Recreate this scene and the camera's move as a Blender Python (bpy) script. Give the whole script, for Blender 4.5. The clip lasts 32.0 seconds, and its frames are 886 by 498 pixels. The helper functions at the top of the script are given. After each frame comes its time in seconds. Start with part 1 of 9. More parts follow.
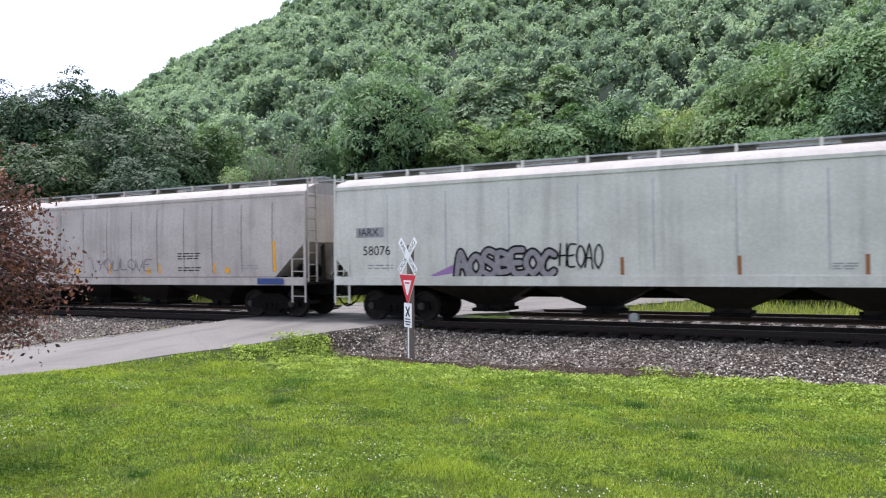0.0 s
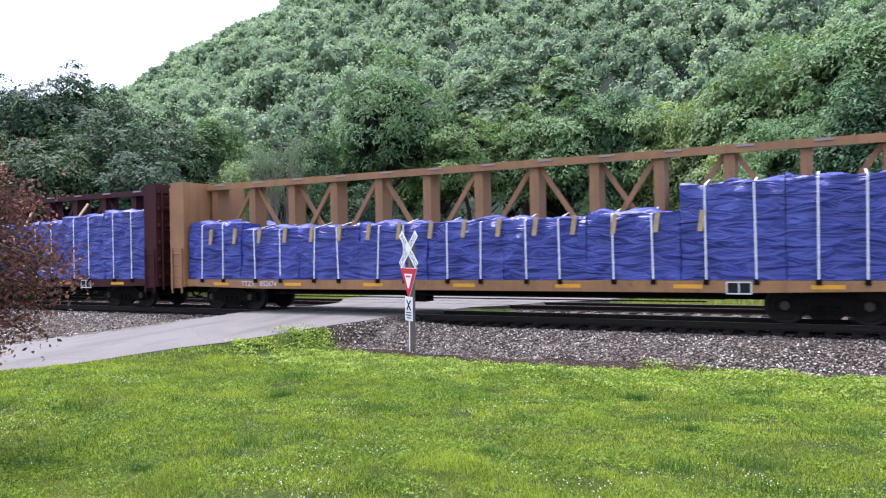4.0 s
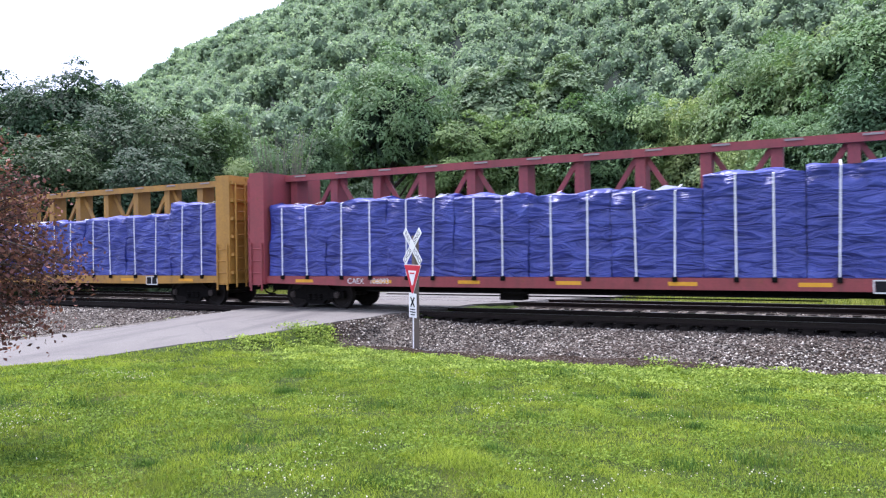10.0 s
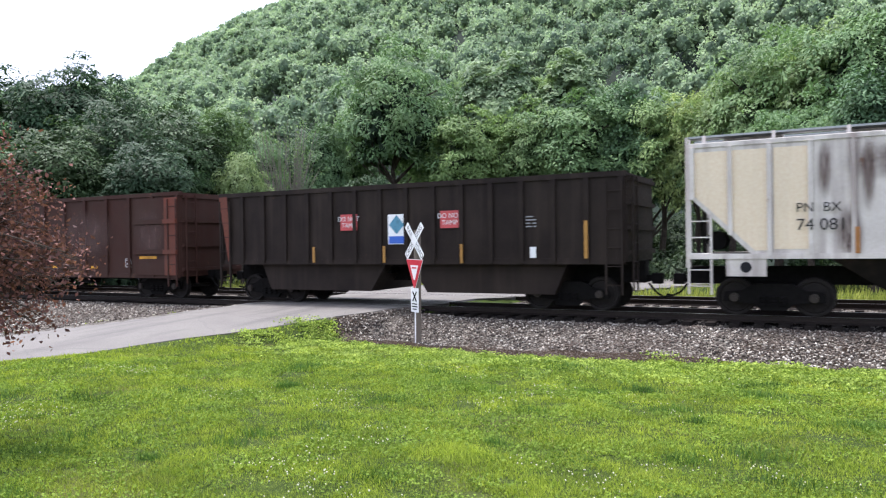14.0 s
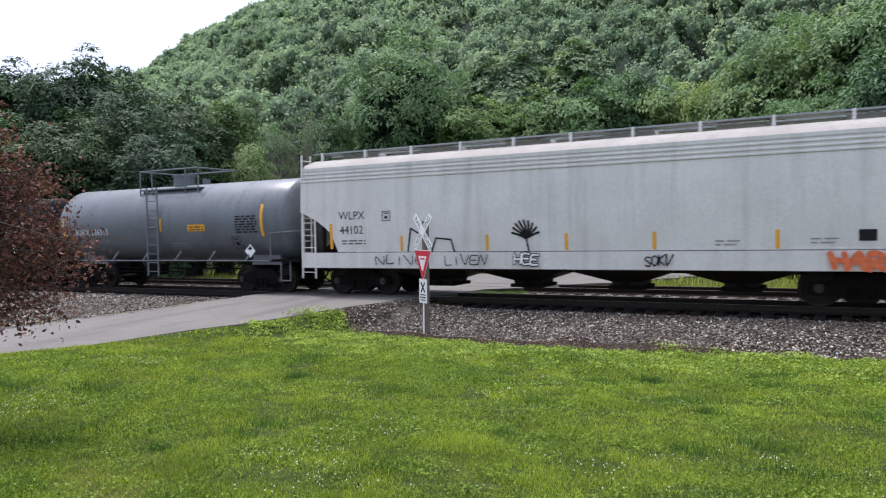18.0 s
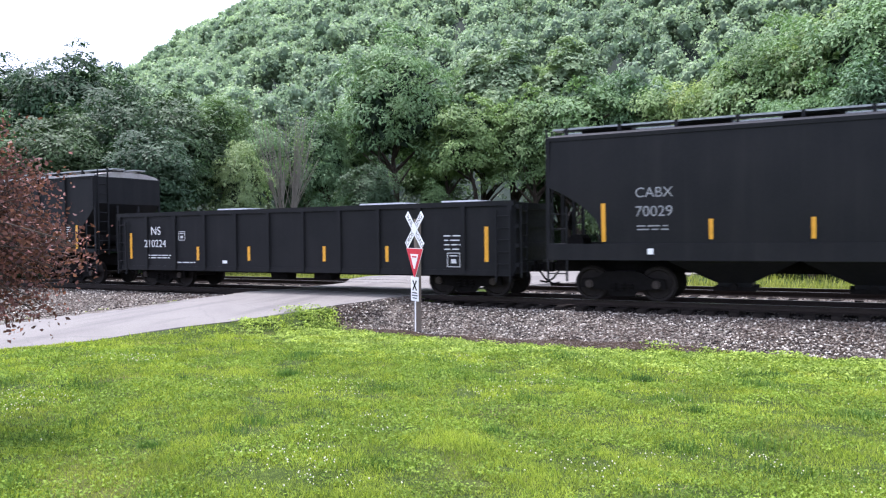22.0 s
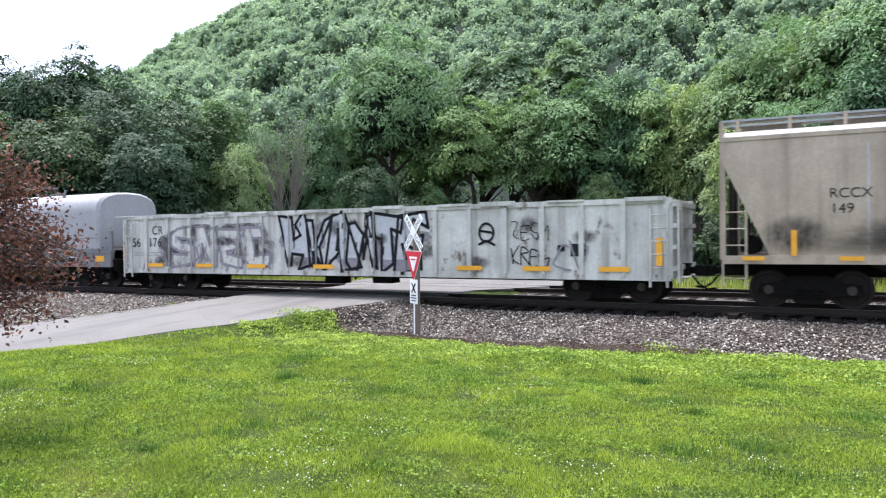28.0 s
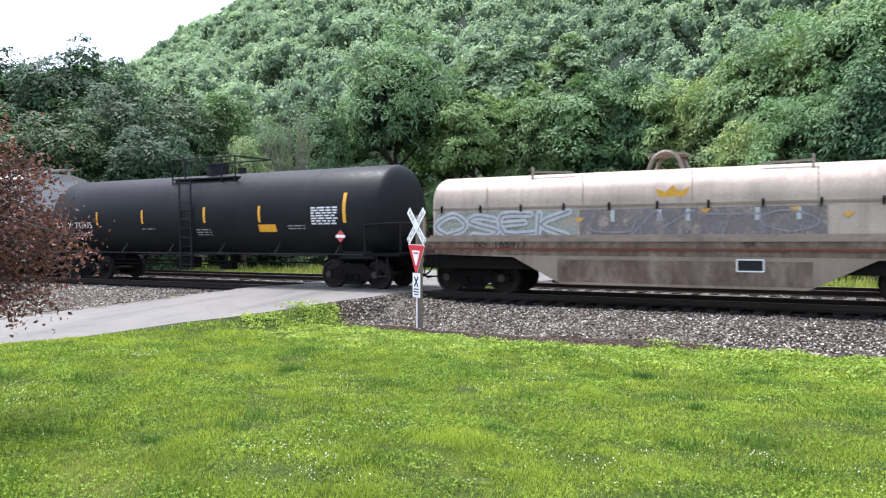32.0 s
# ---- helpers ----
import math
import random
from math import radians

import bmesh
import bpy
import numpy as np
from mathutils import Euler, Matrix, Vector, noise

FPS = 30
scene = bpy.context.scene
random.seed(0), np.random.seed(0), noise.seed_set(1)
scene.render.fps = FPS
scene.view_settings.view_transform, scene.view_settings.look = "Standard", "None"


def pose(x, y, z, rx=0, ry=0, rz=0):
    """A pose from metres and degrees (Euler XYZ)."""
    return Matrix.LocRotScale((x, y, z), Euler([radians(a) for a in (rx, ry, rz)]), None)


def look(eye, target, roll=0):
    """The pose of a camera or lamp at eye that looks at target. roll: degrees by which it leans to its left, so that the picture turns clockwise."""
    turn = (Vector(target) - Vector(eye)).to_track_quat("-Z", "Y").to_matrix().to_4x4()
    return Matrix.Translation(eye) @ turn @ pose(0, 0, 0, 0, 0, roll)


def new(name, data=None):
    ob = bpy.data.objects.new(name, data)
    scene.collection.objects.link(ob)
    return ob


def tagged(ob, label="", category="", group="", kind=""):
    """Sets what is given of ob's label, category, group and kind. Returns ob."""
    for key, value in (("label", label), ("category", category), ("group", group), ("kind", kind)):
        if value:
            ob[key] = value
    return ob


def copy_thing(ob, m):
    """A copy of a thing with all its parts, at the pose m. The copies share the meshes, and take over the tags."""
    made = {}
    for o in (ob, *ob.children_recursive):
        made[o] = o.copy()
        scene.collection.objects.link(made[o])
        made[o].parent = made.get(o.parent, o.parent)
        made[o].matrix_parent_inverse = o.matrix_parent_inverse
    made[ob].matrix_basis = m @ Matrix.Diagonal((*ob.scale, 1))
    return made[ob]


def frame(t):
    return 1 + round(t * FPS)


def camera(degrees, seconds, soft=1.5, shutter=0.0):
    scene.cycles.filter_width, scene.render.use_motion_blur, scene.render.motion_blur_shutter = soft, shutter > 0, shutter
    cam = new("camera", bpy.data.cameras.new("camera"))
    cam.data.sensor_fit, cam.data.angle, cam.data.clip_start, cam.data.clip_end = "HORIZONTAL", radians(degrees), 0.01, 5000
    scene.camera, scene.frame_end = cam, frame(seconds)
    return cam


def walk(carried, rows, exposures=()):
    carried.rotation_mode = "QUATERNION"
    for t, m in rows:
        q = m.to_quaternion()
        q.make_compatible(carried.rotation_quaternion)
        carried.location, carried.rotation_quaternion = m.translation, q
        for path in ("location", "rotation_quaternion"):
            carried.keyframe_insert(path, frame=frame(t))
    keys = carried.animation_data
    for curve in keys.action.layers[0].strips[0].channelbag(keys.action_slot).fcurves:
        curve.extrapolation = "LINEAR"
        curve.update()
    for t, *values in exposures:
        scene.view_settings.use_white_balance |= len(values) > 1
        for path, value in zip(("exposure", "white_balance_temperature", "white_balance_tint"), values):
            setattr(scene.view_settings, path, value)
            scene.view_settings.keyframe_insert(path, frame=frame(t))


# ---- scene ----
import itertools

# ---- camera: held by hand beside the lawn, turning a little ----
EYE_Z = 1.899
TRACK_Y = 20.69          # centre line of the near track; the rail heads lie at z = 0
cam = camera(61.66, 32.0, 1.2, 0.12)
CAMERA_ROWS = [
    (0, pose(0, 0, 1.899, 90.736, 0.814, 27.387)),
    (0.5, pose(0, 0, 1.899, 90.635, 0.903, 27.387)),
    (1, pose(0, 0, 1.899, 90.545, 0.967, 27.425)),
    (1.5, pose(0, 0, 1.899, 90.522, 1.096, 27.528)),
    (2, pose(0, 0, 1.899, 90.566, 1.177, 27.692)),
    (2.5, pose(0, 0, 1.899, 90.525, 1.075, 27.548)),
    (3, pose(0, 0, 1.899, 90.477, 1.052, 27.380)),
    (3.5, pose(0, 0, 1.899, 90.388, 1.019, 27.333)),
    (5.5, pose(0, 0, 1.899, 89.662, 0.949, 28.575)),
    (6, pose(0, 0, 1.899, 89.608, 0.928, 28.961)),
    (6.5, pose(0, 0, 1.899, 89.526, 0.705, 28.942)),
    (7, pose(0, 0, 1.899, 89.355, 0.920, 29.018)),
    (7.5, pose(0, 0, 1.899, 89.477, 0.924, 28.880)),
    (8, pose(0, 0, 1.899, 89.668, 0.893, 28.692)),
    (8.5, pose(0, 0, 1.899, 89.834, 0.928, 28.547)),
    (9, pose(0, 0, 1.899, 89.976, 0.926, 28.397)),
    (9.5, pose(0, 0, 1.899, 90.064, 0.965, 28.154)),
    (10, pose(0, 0, 1.899, 89.994, 0.884, 27.752)),
    (10.5, pose(0, 0, 1.899, 90.011, 0.872, 27.561)),
    (11, pose(0, 0, 1.899, 89.975, 0.709, 27.430)),
    (11.5, pose(0, 0, 1.899, 89.850, 0.639, 27.262)),
    (12, pose(0, 0, 1.899, 89.731, 0.589, 27.217)),
    (12.5, pose(0, 0, 1.899, 89.673, 0.546, 27.196)),
    (13, pose(0, 0, 1.899, 89.713, 0.666, 27.222)),
    (13.5, pose(0, 0, 1.899, 89.691, 0.753, 27.295)),
    (14, pose(0, 0, 1.899, 89.579, 0.865, 27.908)),
    (14.5, pose(0, 0, 1.899, 89.403, 0.727, 29.215)),
    (16.5, pose(0, 0, 1.899, 89.121, 0.695, 28.528)),
    (17, pose(0, 0, 1.899, 89.020, 0.732, 28.665)),
    (17.5, pose(0, 0, 1.899, 88.834, 0.832, 28.686)),
    (18, pose(0, 0, 1.899, 88.883, 1.034, 28.537)),
    (18.5, pose(0, 0, 1.899, 88.799, 1.122, 28.581)),
    (19, pose(0, 0, 1.899, 88.882, 1.003, 28.334)),
    (19.5, pose(0, 0, 1.899, 88.883, 0.891, 28.051)),
    (20, pose(0, 0, 1.899, 88.841, 0.755, 27.879)),
    (20.5, pose(0, 0, 1.899, 88.735, 0.668, 27.775)),
    (21, pose(0, 0, 1.899, 88.589, 0.723, 27.793)),
    (21.5, pose(0, 0, 1.899, 88.597, 0.699, 27.821)),
    (22, pose(0, 0, 1.899, 88.728, 0.750, 27.918)),
    (22.5, pose(0, 0, 1.899, 88.942, 0.590, 27.988)),
    (23, pose(0, 0, 1.899, 89.065, 0.509, 28.109)),
    (23.5, pose(0, 0, 1.899, 89.108, 0.417, 27.972)),
    (24, pose(0, 0, 1.899, 89.171, 0.406, 27.967)),
    (24.5, pose(0, 0, 1.899, 89.188, 0.451, 27.955)),
    (25, pose(0, 0, 1.899, 89.210, 0.554, 28.018)),
    (25.5, pose(0, 0, 1.899, 89.325, 0.566, 28.184)),
    (27.5, pose(0, 0, 1.899, 89.078, 0.736, 27.906)),
    (28, pose(0, 0, 1.899, 88.921, 0.809, 27.830)),
    (28.5, pose(0, 0, 1.899, 88.835, 0.861, 27.920)),
    (29, pose(0, 0, 1.899, 88.830, 0.713, 28.080)),
    (29.5, pose(0, 0, 1.899, 88.827, 0.567, 28.193)),
    (30, pose(0, 0, 1.899, 88.851, 0.488, 28.240)),
    (30.5, pose(0, 0, 1.899, 88.756, 0.549, 28.346)),
    (31, pose(0, 0, 1.899, 88.566, 0.558, 28.234)),
    (31.5, pose(0, 0, 1.899, 88.465, 0.532, 28.047)),
    (32, pose(0, 0, 1.899, 88.456, 0.527, 28.058)),
]
walk(cam, CAMERA_ROWS, exposures=[(0, 0.85, 6000, 19), (4, 1.08, 5750, 23), (8, 1.12, 5700, 24), (12, 1.08, 5800, 22), (14.5, 1.12, 6000, 18), (17, 1.12, 6000, 18), (18, 0.5, 6000, 18), (19, 0.8, 5850, 20), (20, 1.12, 5800, 22), (21, 1.28, 5750, 23), (22, 1.35, 5750, 23), (25, 1.3, 5800, 21), (30, 1.18, 5900, 15), (32, 1.25, 5900, 15)])

# ---- daylight: hazy white sky with a veiled sun ----
world = bpy.data.worlds.new("sky")
scene.world = world
world.use_nodes = True
wn, wl = world.node_tree.nodes, world.node_tree.links
wn.clear()
sky = wn.new("ShaderNodeTexSky")
sky.sky_type = "NISHITA"
sky.sun_disc = False
SUN_AZ, SUN_EL = -70.0, 68.0
sky.sun_elevation, sky.sun_rotation = radians(SUN_EL), radians(SUN_AZ)
sky.dust_density, sky.air_density = 6.0, 1.0
haze = wn.new("ShaderNodeMixRGB")
haze.inputs[0].default_value = 0.55
haze.inputs[2].default_value = (9.0, 9.8, 11.0, 1)
wl.new(sky.outputs[0], haze.inputs[1])
bg = wn.new("ShaderNodeBackground")
bg.inputs[1].default_value = 0.115
wl.new(haze.outputs[0], bg.inputs[0])
wo = wn.new("ShaderNodeOutputWorld")
wl.new(bg.outputs[0], wo.inputs[0])

sun_data = bpy.data.lights.new("sun", "SUN")
sun_data.energy, sun_data.angle, sun_data.color = 3.4, radians(8), (1.0, 0.96, 0.9)
sun = new("sun", sun_data)
sa, se = radians(SUN_AZ), radians(SUN_EL)
sun.matrix_world = look((0, 0, 60), Vector((0, 0, 60)) - Vector((math.sin(sa) * math.cos(se), math.cos(sa) * math.cos(se), math.sin(se))))


# ---- mesh building ----
class Shape:
    """Collects vertices and faces of one mesh."""

    def __init__(self):
        self.v, self.f = [], []

    def add(self, verts, faces):
        n = len(self.v)
        self.v.extend([tuple(p) for p in verts])
        self.f.extend([tuple(i + n for i in f) for f in faces])
        return self

    def box(self, x0, x1, y0, y1, z0, z1):
        p = [(x, y, z) for x in (x0, x1) for y in (y0, y1) for z in (z0, z1)]
        return self.add(p, [(0, 1, 3, 2), (4, 6, 7, 5), (0, 4, 5, 1), (2, 3, 7, 6), (0, 2, 6, 4), (1, 5, 7, 3)])

    def bar(self, p, q, w, d=None):
        """A square bar from p to q."""
        p, q, d = Vector(p), Vector(q), d or w
        a = (q - p).normalized()
        s = a.cross(Vector((0, 1, 0)) if abs(a.y) < 0.9 else Vector((1, 0, 0))).normalized()
        u = a.cross(s)
        pts = [e + s * i * w / 2 + u * j * d / 2 for e in (p, q) for i, j in ((-1, -1), (1, -1), (1, 1), (-1, 1))]
        return self.add(pts, [(3, 2, 1, 0), (4, 5, 6, 7)] + [(k, (k + 1) % 4, (k + 1) % 4 + 4, k + 4) for k in range(4)])

    def tube(self, p, q, r, n=8, r2=None):
        p, q, r2 = Vector(p), Vector(q), r if r2 is None else r2
        a = (q - p).normalized()
        s = a.cross(Vector((0, 0, 1)) if abs(a.z) < 0.9 else Vector((1, 0, 0))).normalized()
        u = a.cross(s)
        ang = [2 * math.pi * k / n for k in range(n)]
        pts = [p + (s * math.cos(t) + u * math.sin(t)) * r for t in ang] + [q + (s * math.cos(t) + u * math.sin(t)) * r2 for t in ang]
        return self.add(pts, [tuple(range(n))[::-1], tuple(range(n, 2 * n))] + [(k, (k + 1) % n, (k + 1) % n + n, k + n) for k in range(n)])

    def pipe(self, pts, r, n=6):
        for p, q in zip(pts, pts[1:]):
            self.tube(p, q, r, n)
        return self

    def loft(self, rings, cap=True):
        n, m = len(rings[0]), len(rings)
        faces = [(i * n + k, i * n + (k + 1) % n, (i + 1) * n + (k + 1) % n, (i + 1) * n + k) for i in range(m - 1) for k in range(n)]
        if cap:
            faces += [tuple(range(n))[::-1], tuple(range((m - 1) * n, m * n))]
        return self.add([p for r in rings for p in r], faces)

    def prism(self, poly, y0, y1):
        """A polygon of (x, z) drawn out along y."""
        return self.loft([[(x, y0, z) for x, z in poly], [(x, y1, z) for x, z in poly]])

    def mesh(self, name, smooth=False):
        me = bpy.data.meshes.new(name)
        me.from_pydata(self.v, [], self.f)
        bm = bmesh.new()
        bm.from_mesh(me)
        bmesh.ops.recalc_face_normals(bm, faces=bm.faces)
        bm.to_mesh(me)
        bm.free()
        if smooth:
            me.polygons.foreach_set("use_smooth", [True] * len(me.polygons))
            me.set_sharp_from_angle(angle=radians(35))
        return me


def part(name, shape, material, parent=None, label="", smooth=False, at=(0, 0, 0)):
    """Links a Shape or a ready mesh as one object under parent."""
    me = shape if isinstance(shape, bpy.types.Mesh) else shape.mesh(name, smooth)
    if material and not me.materials:
        me.materials.append(material)
    ob = new(name, me)
    ob.parent = parent
    ob.location = at
    return tagged(ob, label)


def thing(name, label, category, at=(0, 0, 0), group="", kind=""):
    ob = new(name)
    ob.empty_display_size = 0.3
    ob.location = at
    return tagged(ob, label, category, group, kind)


# ---- materials ----
def nodes_of(name):
    m = bpy.data.materials.new(name)
    m.use_nodes = True
    nt = m.node_tree
    nt.nodes.clear()
    out, bsdf = nt.nodes.new("ShaderNodeOutputMaterial"), nt.nodes.new("ShaderNodeBsdfPrincipled")
    nt.links.new(bsdf.outputs[0], out.inputs[0])
    return m, nt, bsdf, out


def noise_node(nt, scale, detail=4.0, stretch=(1, 1, 1), rough=0.55):
    tc, mp, nz = nt.nodes.new("ShaderNodeTexCoord"), nt.nodes.new("ShaderNodeMapping"), nt.nodes.new("ShaderNodeTexNoise")
    mp.inputs["Scale"].default_value = stretch
    nz.inputs["Scale"].default_value, nz.inputs["Detail"].default_value, nz.inputs["Roughness"].default_value = scale, detail, rough
    nt.links.new(tc.outputs["Object"], mp.inputs[0])
    nt.links.new(mp.outputs[0], nz.inputs[0])
    return nz.outputs[0]


def ramp(nt, src, stops):
    r = nt.nodes.new("ShaderNodeValToRGB")
    while len(r.color_ramp.elements) < len(stops):
        r.color_ramp.elements.new(0.5)
    for e, (pos, c) in zip(r.color_ramp.elements, stops):
        e.position, e.color = pos, (*c, 1) if len(c) == 3 else c
    nt.links.new(src, r.inputs[0])
    return r.outputs[0]


def mixed(nt, fac, a, b, blend="MIX"):
    m = nt.nodes.new("ShaderNodeMixRGB")
    m.blend_type = blend
    for i, s in enumerate((fac, a, b)):
        if isinstance(s, (int, float)):
            m.inputs[i].default_value = s
        elif isinstance(s, tuple):
            m.inputs[i].default_value = (*s, 1)
        else:
            nt.links.new(s, m.inputs[i])
    return m.outputs[0]


def bumped(nt, bsdf, src, strength=0.3, distance=0.02):
    b = nt.nodes.new("ShaderNodeBump")
    b.inputs["Strength"].default_value, b.inputs["Distance"].default_value = strength, distance
    nt.links.new(src, b.inputs["Height"])
    nt.links.new(b.outputs[0], bsdf.inputs["Normal"])


def paint(name, colour, grime=(0.06, 0.045, 0.035), dirt=0.35, streak=0.4, rough=0.5, rust=None, rust_amount=0.0, dents=0.12):
    """Weathered paint on steel: cloudy dirt, streaks that run down, rust blooms."""
    m, nt, bsdf, out = nodes_of(name)
    cloud = ramp(nt, noise_node(nt, 0.7, 6), [(0.35, (0, 0, 0)), (0.75, (1, 1, 1))])
    runs = ramp(nt, noise_node(nt, 1.0, 5, (3.5, 3.5, 0.22)), [(0.48, (0, 0, 0)), (0.78, (1, 1, 1))])
    fine = noise_node(nt, 14, 5)
    c = mixed(nt, 0.12, colour, ramp(nt, fine, [(0.3, (0, 0, 0)), (0.7, (1, 1, 1))]), "OVERLAY")
    fac1 = mixed(nt, 1.0, cloud, (dirt, dirt, dirt), "MULTIPLY")
    c = mixed(nt, fac1, c, grime)
    fac2 = mixed(nt, 1.0, runs, (streak, streak, streak), "MULTIPLY")
    c = mixed(nt, fac2, c, grime)
    if rust:
        lo = 0.72 - 0.35 * rust_amount
        bloom = ramp(nt, noise_node(nt, 2.3, 9, (1, 1, 0.6), 0.7), [(lo, (0, 0, 0)), (lo + 0.08, (1, 1, 1))])
        c = mixed(nt, bloom, c, ramp(nt, fine, [(0.3, rust), (0.7, tuple(min(1, k * 1.9) for k in rust))]))
    nt.links.new(c, bsdf.inputs["Base Color"])
    r = ramp(nt, fine, [(0.2, (rough - 0.12,) * 3), (0.8, (min(1, rough + 0.2),) * 3)])
    nt.links.new(r, bsdf.inputs["Roughness"])
    bsdf.inputs["Specular IOR Level"].default_value = 0.35 if sum(colour) > 0.25 else 0.16 if sum(colour) > 0.1 else 0.07
    bumped(nt, bsdf, noise_node(nt, 1.6, 3), dents, 0.03)
    return m


def plain(name, colour, rough=0.6, metal=0.0, var=0.25):
    m, nt, bsdf, out = nodes_of(name)
    fine = noise_node(nt, 9, 5)
    dark = tuple(k * (1 - var) for k in colour)
    nt.links.new(ramp(nt, fine, [(0.3, dark), (0.7, colour)]), bsdf.inputs["Base Color"])
    bsdf.inputs["Roughness"].default_value, bsdf.inputs["Metallic"].default_value = rough, metal
    bsdf.inputs["Specular IOR Level"].default_value = 0.4 if sum(colour) > 0.25 else 0.08
    return m


def leafy(name, dark, light, sheer=0.35, patch=0.4, rough=0.65, gloss=0.2, glow=(1.05, 1.16, 0.78), relief_scale=0.0):
    """Leaves: colour by leaf, by clump and by tree, with light passing through."""
    m, nt, bsdf, out = nodes_of(name)
    geo, info = nt.nodes.new("ShaderNodeNewGeometry"), nt.nodes.new("ShaderNodeObjectInfo")
    c = mixed(nt, geo.outputs["Random Per Island"], dark, light)
    big = ramp(nt, noise_node(nt, patch, 3), [(0.3, (0.55, 0.6, 0.55)), (0.7, (1.25, 1.2, 1.0))])
    c = mixed(nt, 1.0, c, big, "MULTIPLY")
    tone = ramp(nt, info.outputs["Random"], [(0.0, (0.87, 0.92, 0.9)), (0.5, (1, 1, 1)), (1.0, (1.22, 1.12, 0.88))])
    c = mixed(nt, 1.0, c, tone, "MULTIPLY")
    nt.links.new(c, bsdf.inputs["Base Color"])
    bsdf.inputs["Roughness"].default_value = rough
    bsdf.inputs["Specular IOR Level"].default_value = gloss
    if relief_scale:
        bumped(nt, bsdf, noise_node(nt, relief_scale, 5, (1, 1, 1), 0.65), 1.0, 0.7)
    tr, mx = nt.nodes.new("ShaderNodeBsdfTranslucent"), nt.nodes.new("ShaderNodeMixShader")
    nt.links.new(mixed(nt, 1.0, c, glow, "MULTIPLY"), tr.inputs[0])
    mx.inputs[0].default_value = sheer
    nt.links.new(bsdf.outputs[0], mx.inputs[1])
    nt.links.new(tr.outputs[0], mx.inputs[2])
    nt.links.new(mx.outputs[0], out.inputs[0])
    return m
# ---- the ground, the road and the tracks ----
D1, D2 = TRACK_Y, TRACK_Y + 4.4
rng = np.random.default_rng(7)


def mesh_np(name, verts, faces, material, smooth=False):
    """A mesh from arrays; faces all have the same number of corners."""
    verts, faces = np.asarray(verts, dtype=np.float32), np.asarray(faces, dtype=np.int32)
    me = bpy.data.meshes.new(name)
    n, k = faces.shape
    me.vertices.add(len(verts))
    me.vertices.foreach_set("co", verts.ravel())
    me.loops.add(n * k)
    me.loops.foreach_set("vertex_index", faces.ravel())
    me.polygons.add(n)
    me.polygons.foreach_set("loop_start", np.arange(0, n * k, k, dtype=np.int32))
    if smooth:
        me.polygons.foreach_set("use_smooth", np.ones(n, dtype=bool))
    me.update(calc_edges=True)
    me.materials.append(material)
    return me


def smooth01(a):
    a = np.clip(a, 0, 1)
    return a * a * (3 - 2 * a)


def road_mid(y):
    return np.where(y < 20, -14.2 - (20 - y) * 0.36, -14.2 + (y - 20) * 0.12)


def road_half(y):
    return np.where(y < 20, 2.95 - np.clip(20 - y, 0, 10) * 0.045, 2.95 + np.clip(y - 23, 0, 5) * 0.55)


def road_z(y):
    near = -np.clip(18.9 - y, 0, 8.5) * 0.047
    far = -np.clip(y - 27, 0, 400) * 0.03
    return np.where(y < 22, near, far) - 0.004


def soil_edge(x):
    """Where the grass ends before the stones."""
    e = 16.05 + 0.28 * np.sin(x * 0.8 + 1) + 0.15 * np.sin(x * 2.9) - 0.55 * np.exp(-((x + 6.8) / 2.2) ** 2)
    return e + 0.7 * smooth01((x + 4.0) / 2.5) + 0.9 * smooth01((-10.2 - x) / 3.0)


def lumps(x, y):
    return 0.03 * np.sin(x * 0.9 + 1.3 * np.sin(y * 0.7)) + 0.025 * np.sin(y * 1.7 + x * 0.6) + 0.012 * np.sin(x * 4.1 + y * 3.3)


def ground_z(x, y):
    lawn = -0.78 + (17.2 - y) * 0.058
    lawn = np.where(y < -2, 0.33, lawn) + lumps(x, y)
    bed = np.full_like(lawn, -0.85)
    far = -0.62 - 0.012 * np.clip(y - 28, 0, 30) + 0.5 * lumps(x * 0.4, y * 0.4)
    z = np.where(y < 17.3, lawn, np.where(y < 26.8, bed, far))
    near_road = smooth01((road_half(y) + 1.3 - np.abs(x - road_mid(y))) / 1.2)
    return z * (1 - near_road) + (np.minimum(road_z(y) - 0.07, z + 2)) * near_road


def sheet(name, xs, ys, zfun, material):
    gx, gy = np.meshgrid(xs, ys)
    gz = zfun(gx, gy)
    v = np.stack([gx, gy, gz], -1).reshape(-1, 3)
    n, m = len(xs), len(ys)
    i = (np.arange(m - 1)[:, None] * n + np.arange(n - 1)[None, :]).ravel()
    return mesh_np(name, v, np.stack([i, i + 1, i + n + 1, i + n], -1), material, True)


